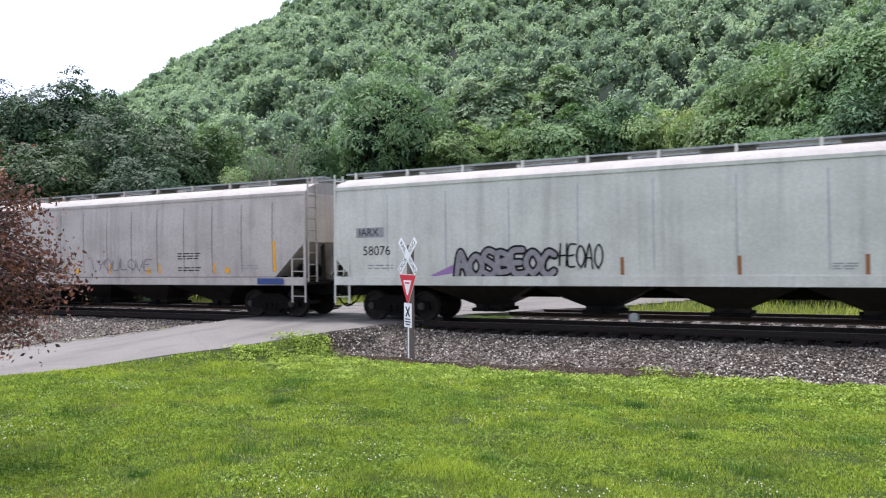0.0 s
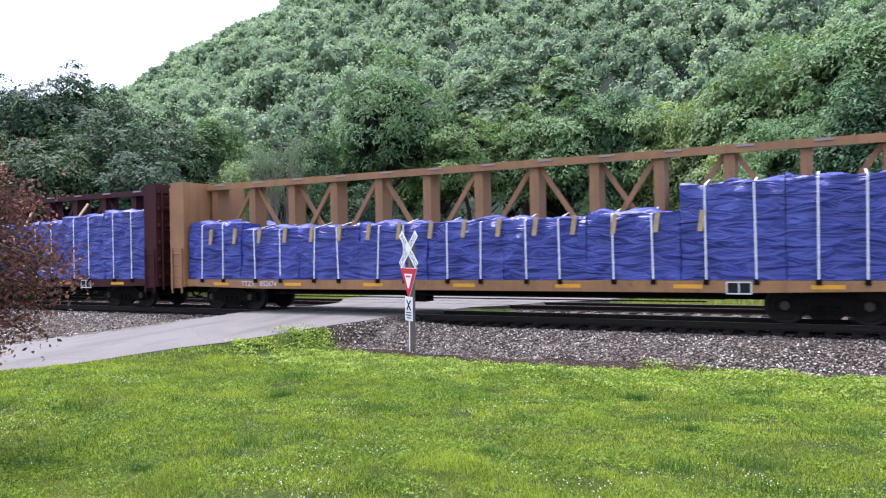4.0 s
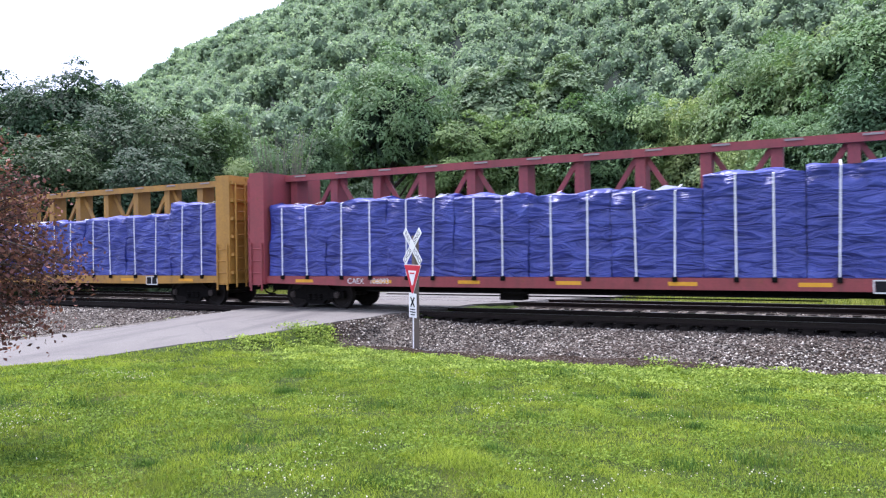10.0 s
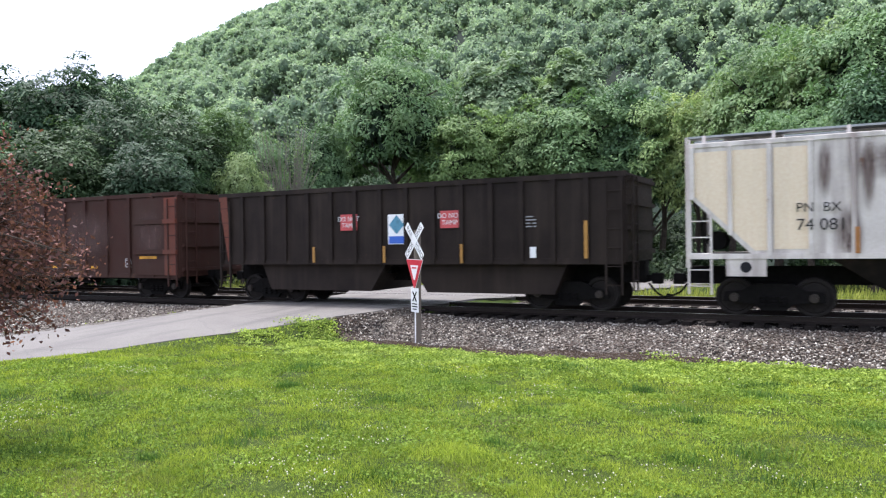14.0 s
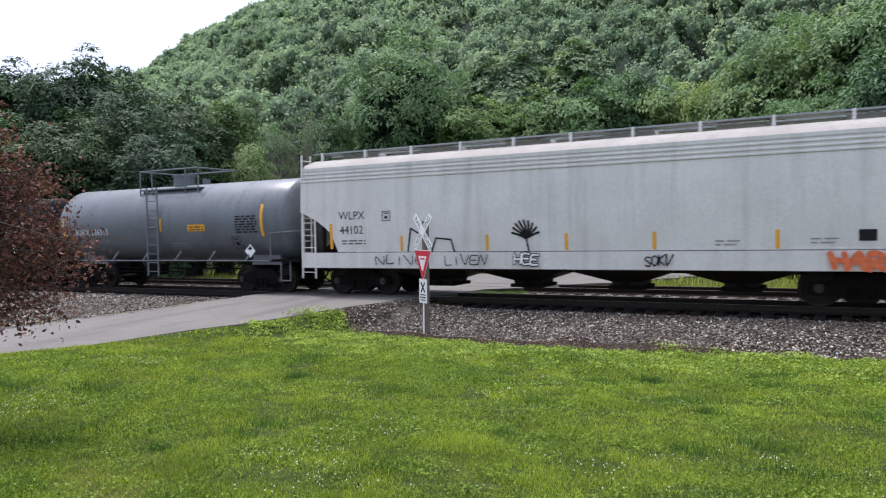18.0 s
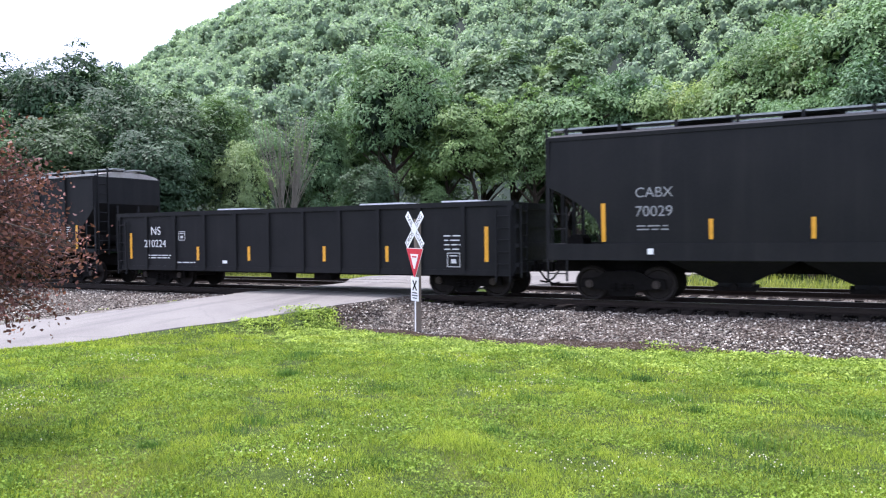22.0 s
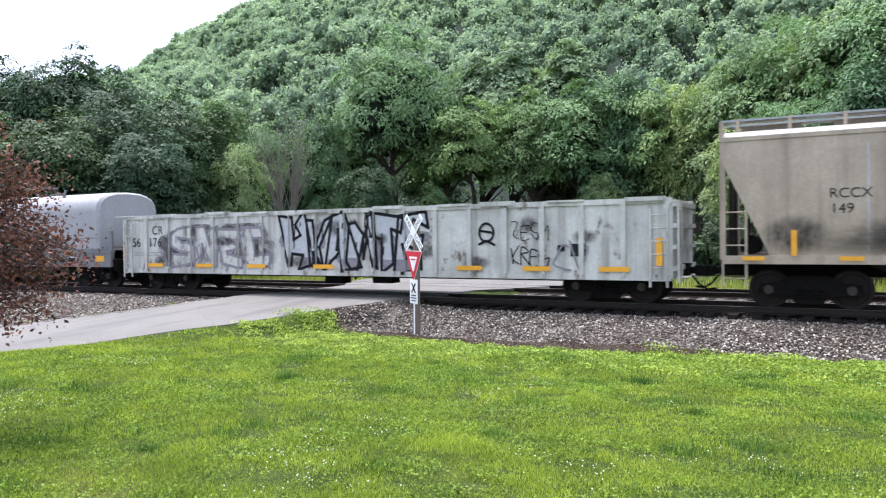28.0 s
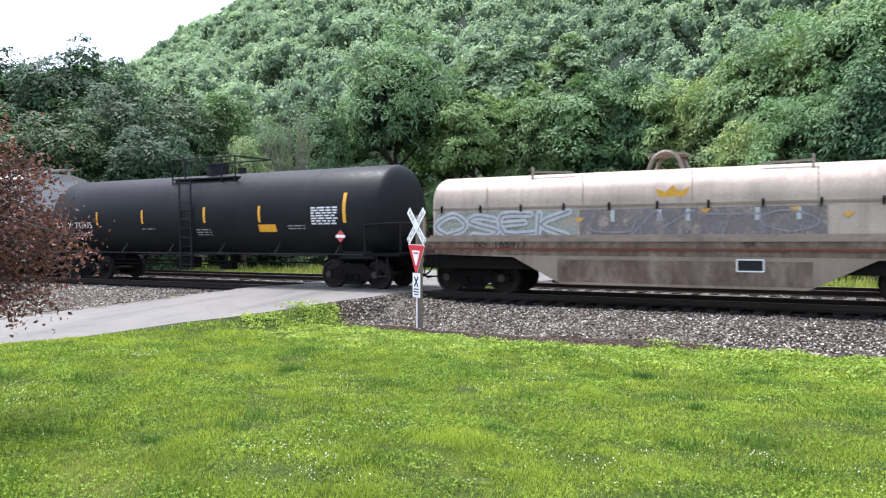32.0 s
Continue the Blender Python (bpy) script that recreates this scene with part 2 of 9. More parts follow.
def turf_material():
    m, nt, bsdf, out = nodes_of("turf")
    fine, mid, big = noise_node(nt, 30, 6), noise_node(nt, 3.2, 5), noise_node(nt, 0.45, 4)
    c = ramp(nt, fine, [(0.25, (0.012, 0.02, 0.006)), (0.55, (0.04, 0.06, 0.014)), (0.8, (0.1, 0.13, 0.03))])
    c = mixed(nt, ramp(nt, mid, [(0.5, (0, 0, 0)), (0.75, (0.7, 0.7, 0.7))]), c, (0.07, 0.1, 0.02))
    c = mixed(nt, ramp(nt, big, [(0.58, (0, 0, 0)), (0.72, (0.55, 0.55, 0.55))]), c, (0.13, 0.115, 0.04))
    nt.links.new(c, bsdf.inputs["Base Color"])
    bsdf.inputs["Roughness"].default_value, bsdf.inputs["Specular IOR Level"].default_value = 0.95, 0.05
    bumped(nt, bsdf, fine, 0.8, 0.05)
    return m


def gravel_material():
    m, nt, bsdf, out = nodes_of("gravel")
    tc, vo = nt.nodes.new("ShaderNodeTexCoord"), nt.nodes.new("ShaderNodeTexVoronoi")
    vo.inputs["Scale"].default_value = 22
    nt.links.new(tc.outputs["Object"], vo.inputs["Vector"])
    c = ramp(nt, vo.outputs["Color"], [(0.1, (0.025, 0.02, 0.016)), (0.5, (0.08, 0.068, 0.052)), (0.95, (0.22, 0.197, 0.162))])
    c = mixed(nt, ramp(nt, noise_node(nt, 0.8, 4), [(0.5, (0, 0, 0)), (0.8, (0.6, 0.6, 0.6))]), c, (0.09, 0.065, 0.045))
    nt.links.new(c, bsdf.inputs["Base Color"])
    bsdf.inputs["Roughness"].default_value = 0.9
    bumped(nt, bsdf, vo.outputs["Distance"], 1.0, 0.05)
    return m


def asphalt_material():
    m, nt, bsdf, out = nodes_of("worn_asphalt")
    fine, mid = noise_node(nt, 60, 5), noise_node(nt, 0.9, 6)
    c = ramp(nt, fine, [(0.3, (0.085, 0.079, 0.069)), (0.7, (0.165, 0.154, 0.134))])
    c = mixed(nt, ramp(nt, mid, [(0.45, (0, 0, 0)), (0.75, (0.5, 0.5, 0.5))]), c, (0.085, 0.076, 0.07))
    c = mixed(nt, ramp(nt, noise_node(nt, 1.0, 6, (0.9, 0.12, 1), 0.65), [(0.5, (0, 0, 0)), (0.62, (0.55, 0.55, 0.55))]), c, (0.06, 0.054, 0.05))
    tc, vo = nt.nodes.new("ShaderNodeTexCoord"), nt.nodes.new("ShaderNodeTexVoronoi")
    vo.feature = "DISTANCE_TO_EDGE"
    vo.inputs["Scale"].default_value = 0.4
    warp = mixed(nt, 0.25, tc.outputs["Object"], noise_node(nt, 1.6, 5))
    nt.links.new(warp, vo.inputs["Vector"])
    c = mixed(nt, ramp(nt, vo.outputs["Distance"], [(0.0, (0.5, 0.5, 0.5)), (0.009, (0, 0, 0))]), c, (0.07, 0.065, 0.06))
    nt.links.new(c, bsdf.inputs["Base Color"])
    bsdf.inputs["Roughness"].default_value = 0.85
    bumped(nt, bsdf, fine, 0.4, 0.01)
    return m


TURF, GRAVEL, ASPHALT = turf_material(), gravel_material(), asphalt_material()
RAIL = plain("rail_steel", (0.035, 0.028, 0.025), 0.5, 0.6)
RAIL_HEAD = plain("rail_head", (0.55, 0.55, 0.56), 0.28, 1.0, 0.1)
TIE = plain("creosote_wood", (0.024, 0.02, 0.017), 0.9, 0, 0.5)

xs = np.concatenate([np.linspace(-900, -70, 16), np.arange(-66, -28, 2.0), np.arange(-27, 12, 0.35), np.arange(13, 60, 3.0), np.linspace(70, 700, 12)])
ys = np.concatenate([np.linspace(-300, -8, 10), np.arange(-6, 17.0, 0.35), [17.3, 17.6, 18.5, 20, 22, 24, 26, 26.8], np.arange(27.5, 70, 1.5), np.linspace(75, 900, 14)])
ground = new("ground", sheet("ground", xs, ys, ground_z, TURF))
tagged(ground, "mown green lawn and rough field grass beside the railway", "lawn", kind="structure")


def ballast_z(x, y):
    """Crushed stone: a bed under both tracks and a shoulder that falls to the lawn."""
    toe = 16.75 + 0.35 * np.sin(x * 0.55) + 0.2 * np.sin(x * 1.7 + 1) - 0.9 * smooth01((-17.5 - x) / 3) * 1.6 + 1.1 * smooth01((-10.5 - x) / 2.0) * smooth01((x + 17.5) / 2)
    top = -0.19
    z = top - smooth01((D1 - 1.75 - y) / (D1 - 1.75 - toe)) * 0.62 - 0.35 * smooth01((toe - y) / 0.5)
    z = np.where(y > D2 + 1.9, top - (y - D2 - 1.9) * 0.7, z)
    mid = np.exp(-((y - (D1 + D2) / 2) / 0.5) ** 2) * 0.08
    beside = (np.abs(x - road_mid(y)) < road_half(y) + 1.6) & (x > road_mid(y)) & (y > 16.6) & (y < D1)
    z = np.where(beside, np.maximum(z, ground_z(x, y) + 0.03), z)
    yard = (x < road_mid(y) - road_half(y) + 0.6) & (y > 9) & (y < D1 - 1.4)
    z = np.where(yard, np.maximum(z, ground_z(x, y) + 0.035), z)
    z = z - 0.07 * smooth01((y - D1 + 1.5) / 0.25) * (y < D1)
    z = z - 0.085 * smooth01((D1 - 1.24 - y) / 0.12) * smooth01((y - 17.2) / 1.2) * smooth01(x + 10.4)
    return z - mid + 0.02 * np.sin(x * 5.1 + y * 3) * np.sin(y * 6.2 - x * 2)


bx = np.concatenate([np.arange(-120, -40, 4.0), np.arange(-40, 14, 0.3), np.arange(14, 70, 4.0)])
by = np.concatenate([np.arange(9.2, 19, 0.18), np.arange(19, D2 + 3.0, 0.3)])
ballast = new("ballast", sheet("ballast", bx, by, ballast_z, GRAVEL))
tagged(ballast, "grey crushed-stone ballast bed under the railway tracks", "ballast", kind="structure")

# the road: aprons, strips between the rails, and the way on beyond the tracks
road_shape = Shape()
for y0, y1 in ((-30, D1 - 0.83), (D1 - 0.64, D1 + 0.64), (D1 + 0.83, D2 - 0.83), (D2 - 0.64, D2 + 0.64), (D2 + 0.83, 58)):
    stops = np.unique(np.concatenate([np.arange(math.ceil(y0), y1, 1.0), [y0, y1]]))
    rings = []
    for yy in stops:
        c, w, z = float(road_mid(yy)), float(road_half(yy)), float(road_z(yy))
        wob = 0.14 * math.sin(yy * 1.9) + 0.08 * math.sin(yy * 4.3)
        prof = [(-1.0, -0.05), (-0.5, 0.02), (0, 0.035), (0.5, 0.02), (1.0, -0.05)]
        crown = 1.0 if yy < 17 else 0.1
        rings.append([(c + w * u + (wob if abs(u) == 1 else 0), yy, z + k * crown) for u, k in prof] + [(c + w, yy, z - 0.3), (c - w, yy, z - 0.3)])
    road_shape.loft(rings)
road = part("road", road_shape, ASPHALT, None, "", False)
tagged(road, "cracked pale grey asphalt road over a level crossing", "road", kind="structure")


def rail_shape(x0, x1):
    prof = [(-0.07, -0.17), (0.07, -0.17), (0.07, -0.155), (0.012, -0.13), (0.012, -0.045), (0.036, -0.035), (0.036, -0.004), (0.03, 0), (-0.03, 0), (-0.036, -0.004), (-0.036, -0.035), (-0.012, -0.045), (-0.012, -0.13), (-0.07, -0.155)]
    return Shape().loft([[(x, y, z) for y, z in prof] for x in (x0, x1)])


rail_mesh = rail_shape(-150, 70).mesh("rail")
head_mesh = Shape().box(-150, 70, -0.022, 0.022, -0.002, 0.0015).mesh("rail_head")
tie_mesh = Shape().box(-0.115, 0.115, -1.3, 1.3, -0.36, -0.172).mesh("tie")
for ty, label in ((D1, "near railway track with dark rails on wooden sleepers"), (D2, "farther railway track with dark rails on wooden sleepers")):
    tr = thing("railway_track", label, "railway track", (0, ty, 0), "railway tracks", "structure")
    for s in (-0.754, 0.754):
        r = part("rail", rail_mesh, RAIL, tr, at=(0, s, 0))
        part("running_surface", head_mesh, RAIL_HEAD, r, "polished rail head")
    rest = Shape()
    for k in range(-260, 120):
        x = k * 0.56
        jig = 0.05 * math.sin(k * 7.3)
        if -42 < x < 8:
            part("tie", tie_mesh, TIE, tr, at=(x, jig, 0.012 * math.sin(k * 3.1)))
        else:
            rest.box(x - 0.115, x + 0.115, -1.3, 1.3, -0.36, -0.172)
    tagged(part("ties", rest, TIE, tr), kind="stuff")


def scatter_stones(n, pick, size, name, material, label):
    """Angular stones lying on the ballast."""
    base = np.array([(1, 0, 0), (-1, 0, 0), (0, 1, 0), (0, -1, 0), (0, 0, 1), (0, 0, -1)], dtype=float)
    tri = np.array([(0, 2, 4), (2, 1, 4), (1, 3, 4), (3, 0, 4), (2, 0, 5), (1, 2, 5), (3, 1, 5), (0, 3, 5)])
    x, y, z = pick(n)
    n = len(x)
    s = size * rng.uniform(0.5, 1.25, (n, 1, 1)) * rng.uniform(0.6, 1.15, (n, 6, 1))
    v = base[None] * s + rng.normal(0, 0.18 * size, (n, 6, 3))
    a = rng.uniform(0, 2 * np.pi, n)
    b = rng.uniform(-0.8, 0.8, n)
    ca, sa_, cb, sb = np.cos(a), np.sin(a), np.cos(b), np.sin(b)
    vx = v[..., 0] * ca[:, None] - v[..., 1] * sa_[:, None]
    vy = v[..., 0] * sa_[:, None] + v[..., 1] * ca[:, None]
    vz = v[..., 2] * 0.75
    vy, vz = vy * cb[:, None] - vz * sb[:, None], vy * sb[:, None] + vz * cb[:, None]
    v = np.stack([vx + x[:, None], vy + y[:, None], vz + z[:, None]], -1).reshape(-1, 3)
    f = (tri[None] + 6 * np.arange(n)[:, None, None]).reshape(-1, 3)
    ob = new(name, mesh_np(name, v, f, material))
    return tagged(ob, label, "gravel", kind="stuff")


def stone_material():
    m, nt, bsdf, out = nodes_of("ballast_stone")
    geo = nt.nodes.new("ShaderNodeNewGeometry")
    c = ramp(nt, geo.outputs["Random Per Island"], [(0.0, (0.016, 0.012, 0.009)), (0.45, (0.06, 0.044, 0.033)), (0.78, (0.2, 0.174, 0.138)), (1.0, (0.58, 0.54, 0.46))])
    c = mixed(nt, ramp(nt, noise_node(nt, 0.5, 5), [(0.45, (0, 0, 0)), (0.75, (0.8, 0.8, 0.8))]), c, (0.085, 0.058, 0.04))
    nt.links.new(c, bsdf.inputs["Base Color"])
    bsdf.inputs["Roughness"].default_value = 0.85
    return m


STONE = stone_material()


def on_shoulder(n):
    x = rng.uniform(-38, 6, n)
    y = np.where(x > -16, rng.uniform(15.2, 19.3, n), rng.uniform(10, 19.3, n))
    z = ballast_z(x, y)
    keep = (z > ground_z(x, y) - 0.03) & (np.abs(x - road_mid(y)) > road_half(y) + 0.05) & (((x > -16) | (z > -5)))
    return x[keep], y[keep], z[keep] + 0.01


def near_bed(n):
    x = rng.uniform(-38, 6, n)
    y = rng.uniform(19.45, D1 + 1.6, n)
    keep = (np.abs(x - road_mid(y)) > road_half(y) + 0.1)
    return x[keep], y[keep], ballast_z(x, y)[keep] + 0.01


def far_bed(n):
    x = rng.uniform(-38, 6, n)
    y = rng.uniform(D1 + 1.5, D2 + 2.6, n)
    keep = (np.abs(x - road_mid(y)) > road_half(y) + 0.1)
    return x[keep], y[keep], ballast_z(x, y)[keep]


def on_soil(n):
    x = rng.uniform(-13, 4, n)
    y = soil_edge(x) + rng.uniform(-0.1, 1.3, n) ** 1.0
    z = np.maximum(ballast_z(x, y), np.maximum(ground_z(x, y), -0.84) + 0.03)
    return x, y, z


DARK_SOIL = plain("dark_soil_clod", (0.07, 0.05, 0.036), 0.95, 0, 0.6)
scatter_stones(9000, on_soil, 0.03, "ballast_stones", DARK_SOIL, "dark earth clods and small stones at the grass edge")
# near-track stones carry the shade under the train in their colour
SHADE_STONE = plain("shaded_ballast_stone", (0.022, 0.019, 0.018), 0.75, 0, 0.5)
scatter_stones(70000, on_shoulder, 0.04, "ballast_stones", STONE, "loose grey and brown ballast stones on the track shoulder")
scatter_stones(15000, near_bed, 0.048, "ballast_stones", SHADE_STONE, "ballast stones between the near rails, dark with the train's shade in their colour")
scatter_stones(9000, far_bed, 0.04, "ballast_stones", STONE, "grey ballast stones between the far rails")


def soil_strip():
    """Bare dark earth at the foot of the stones."""
    m, nt, bsdf, out = nodes_of("bare_soil")
    fine = noise_node(nt, 18, 6)
    nt.links.new(ramp(nt, fine, [(0.35, (0.012, 0.009, 0.006)), (0.5, (0.045, 0.032, 0.022)), (0.68, (0.13, 0.1, 0.075))]), bsdf.inputs["Base Color"])
    bsdf.inputs["Roughness"].default_value = 0.95
    bumped(nt, bsdf, fine, 0.9, 0.05)
    sx = np.arange(-13.5, 5, 0.2)
    lo = soil_edge(sx) - 0.15
    u = np.linspace(0, 1, 9)
    gy = lo[None] + (17.6 - lo[None]) * u[:, None]
    gx = np.repeat(sx[None], 9, 0)
    gz = np.maximum(ground_z(gx, gy), -0.84) + 0.03 * np.minimum(1, u[:, None] * 6)
    v = np.stack([gx, gy, gz], -1).reshape(-1, 3)
    n = len(sx)
    i = (np.arange(8)[:, None] * n + np.arange(n - 1)[None]).ravel()
    tagged(new("soil", mesh_np("soil", v, np.stack([i, i + 1, i + n + 1, i + n], -1), m, True)), "bare dark soil at the foot of the ballast", "soil", kind="structure")


soil_strip()
# ---- trees, hill, grass ----
BARK = plain("bark", (0.075, 0.06, 0.048), 0.95, 0, 0.5)
LEAF_NEAR = leafy("green_leaves", (0.088, 0.16, 0.09), (0.15, 0.248, 0.132), 0.22, 0.3)
LEAF_MID = leafy("fresh_green_leaves", (0.128, 0.215, 0.11), (0.21, 0.325, 0.158), 0.25, 0.3)
# leaves within the crowns, with the shade of the inside in their colour
LEAF_CORE_SHADE = leafy("shaded_core_leaves", (0.02, 0.038, 0.026), (0.04, 0.066, 0.042), 0.15, 0.8, 0.8)
# undergrowth green, darkened by the shade under the canopy
LEAF_SHADE = leafy("shaded_undergrowth_leaves", (0.018, 0.035, 0.022), (0.062, 0.1, 0.052), 0.2, 0.3)
# hill leaves: distance haze is in both colours, inner shade in the second
LEAF_HAZE = leafy("hazed_slope_leaves", (0.2, 0.303, 0.25), (0.312, 0.435, 0.336), 0.4, 0.07, 0.6, 0.2, (1.0, 1.05, 0.9))
LEAF_HAZE_SHADE = leafy("hazed_slope_shade_leaves", (0.135, 0.205, 0.175), (0.18, 0.262, 0.215), 0.1, 0.5, 0.8, 0.2, (1, 1, 1), 0.6)
LEAF_DEEP = leafy("deep_green_leaves", (0.036, 0.07, 0.042), (0.066, 0.118, 0.066), 0.2, 0.3)
LEAF_LIGHT = leafy("pale_green_leaves", (0.19, 0.265, 0.135), (0.3, 0.39, 0.195), 0.34, 0.3)
LEAF_SILVER = leafy("silvery_poplar_leaves", (0.2, 0.275, 0.175), (0.33, 0.42, 0.265), 0.3, 0.3)
LEAF_PLUM = leafy("purple_plum_leaves", (0.065, 0.027, 0.027), (0.31, 0.125, 0.115), 0.3, 0.6)


def unit(a):
    return a / (np.linalg.norm(a, axis=-1)[..., None] + 1e-9)


def leaf_quads(centres, normals, size, rs, aspect=1.0, spread=0.5, sides=4):
    """One bent leaf spray per centre, facing more or less along its normal."""
    n = len(centres)
    nn = unit(normals + rs.normal(0, spread, (n, 3)))
    t = unit(np.cross(nn, rs.normal(0, 1, (n, 3))))
    b = np.cross(nn, t)
    s = size * rs.uniform(0.55, 1.3, (n, 1))
    a = t * s * 0.5 * aspect
    c = b * s * 0.5
    droop = nn * s * 0.18
    corners = [centres - a * 0.5 - c - droop, centres + a - c * 0.25 - droop * 0.3, centres + a * 0.2 + c * 1.1 - droop, centres - a + c * 0.3]
    if sides == 3:
        corners = [centres - a - c * 0.7 - droop, centres + a * 1.1 - c * 0.5, centres + c * 1.2 - droop]
    v = np.stack(corners, 1)
    i = np.arange(n)[:, None] * sides
    return v.reshape(-1, 3), np.concatenate([i + k for k in range(sides)], 1)


def spray_leaves(rs, centres, outs, radius, per, leaf, tilt=0.55, droop=0.45, slim=0.42):
    """Leaves spread round each twig end like a flat, drooping hand."""
    n = len(centres)
    up = unit(outs * tilt + np.array([0, 0, 1.0]) + rs.normal(0, 0.16, (n, 3)))
    t = unit(np.cross(up, rs.normal(0, 1, (n, 3))))
    b = np.cross(up, t)
    ang, rho = rs.uniform(0, 2 * np.pi, (n, per, 1)), np.sqrt(rs.uniform(0.02, 1, (n, per, 1)))
    along = np.cos(ang) * t[:, None] + np.sin(ang) * b[:, None]
    rad = radius[:, None, None]
    pos = centres[:, None] + along * rad * rho - up[:, None] * rad * droop * rho ** 2 + rs.normal(0, 0.1, (n, per, 3)) * rad
    nrm = unit(up[:, None] + along * 0.55 * rho + rs.normal(0, 0.2, (n, per, 3)))
    along = unit(along - up[:, None] * droop * rho + rs.normal(0, 0.4, (n, per, 3)))
    side = unit(np.cross(nrm, along))
    ln = leaf * rs.uniform(0.6, 1.35, (n, per, 1))
    v = np.stack([pos - along * ln * 0.35 + side * ln * slim * 0.6, pos - along * ln * 0.2 - side * ln * slim * 0.6, pos + along * ln * 0.65], 2)
    return v.reshape(-1, 3), np.arange(n * per * 3).reshape(-1, 3)


def crown_points(rs, n, bulges, lo, hi, low=-0.55):
    """Directions and depths of twig ends in a crown with bulging limbs and gaps between them."""
    d = unit(rs.normal(0, 1, (n, 3)))
    d[:, 2] = np.where(d[:, 2] < low, -d[:, 2] * 0.8, d[:, 2])
    d = unit(d)
    limb = unit(np.concatenate([rs.normal(0, 1, (bulges, 3)) + np.array([0, 0, 0.35]), [[0.1, 0, 1]]]))
    near = np.max(np.exp(-(np.arccos(np.clip(d @ limb.T, -1, 1)) / 0.42) ** 2), 1)
    return d, (0.56 + 0.46 * near) * rs.uniform(lo, hi, n) ** 0.5


BALL = [(math.cos(a) * math.cos(e), math.sin(a) * math.cos(e), math.sin(e)) for e in (-0.9, -0.1, 0.75) for a in np.arange(6) * math.pi / 3 + e] + [(0, 0, -1), (0, 0, 1)]
BALL_F = [(r + k, r + (k + 1) % 6, r + 6 + (k + 1) % 6) for r in (0, 6) for k in range(6)] + [(r + k, r + 6 + (k + 1) % 6, r + 6 + k) for r in (0, 6) for k in range(6)]
BALL_F += [(18, (k + 1) % 6, k) for k in range(6)] + [(19, 12 + k, 12 + (k + 1) % 6) for k in range(6)]
BALL, BALL_F = np.array(BALL), np.array(BALL_F)


def cores(rs, lobes, flat=0.75, fill=0.72):
    """Ragged, faceted masses of inner twigs and leaves, for a colour darkened as shade."""
    b = BALL[None] * (1 + rs.normal(0, 0.2, (len(lobes), len(BALL), 1)))
    a = rs.uniform(0, 6.28, (len(lobes), 1))
    b = np.stack([b[..., 0] * np.cos(a) - b[..., 1] * np.sin(a), b[..., 0] * np.sin(a) + b[..., 1] * np.cos(a), b[..., 2]], -1)
    v = lobes[:, None, :3] + b * lobes[:, None, 3:4] * fill * np.array([1, 1, flat])
    f = BALL_F[None] + len(BALL) * np.arange(len(lobes))[:, None, None]
    return v.reshape(-1, 3), f.reshape(-1, 3)


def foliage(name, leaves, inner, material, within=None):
    """Leaves and the dense inside of a crown, coloured as shade, as one mesh."""
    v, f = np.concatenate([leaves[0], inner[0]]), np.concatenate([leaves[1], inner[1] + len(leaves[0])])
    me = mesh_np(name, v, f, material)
    me.materials.append(within or LEAF_CORE_SHADE)
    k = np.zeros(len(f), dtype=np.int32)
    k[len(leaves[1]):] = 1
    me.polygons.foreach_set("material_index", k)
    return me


def trunk_shape(rs, height, r, limbs=7, reach=3.0, lean=0.0):
    s = Shape()
    pts = [Vector((lean * k * k * height * 0.02 + rs.normal(0, 0.05) * k, rs.normal(0, 0.05) * k, height * k / 5)) for k in range(6)]
    for k in range(5):
        s.tube(pts[k], pts[k + 1], r * (1 - k * 0.17), 7, r * (1 - (k + 1) * 0.17))
    for k in range(limbs):
        u = rs.uniform(0.3, 0.95)
        p = pts[int(u * 5)].lerp(pts[min(5, int(u * 5) + 1)], u * 5 % 1)
        a = rs.uniform(0, 2 * math.pi)
        rise = 1.0 - 0.5 * u
        q = p + Vector((math.cos(a) * reach * 0.4, math.sin(a) * reach * 0.4, reach * rs.uniform(0.35, 0.6) * rise))
        e = q + Vector((math.cos(a + 0.4) * reach * 0.4, math.sin(a + 0.4) * reach * 0.4, reach * rs.uniform(0.2, 0.5) * rise))
        s.tube(p, q, r * 0.4, 5, r * 0.26).tube(q, e, r * 0.26, 5, r * 0.1)
    return s


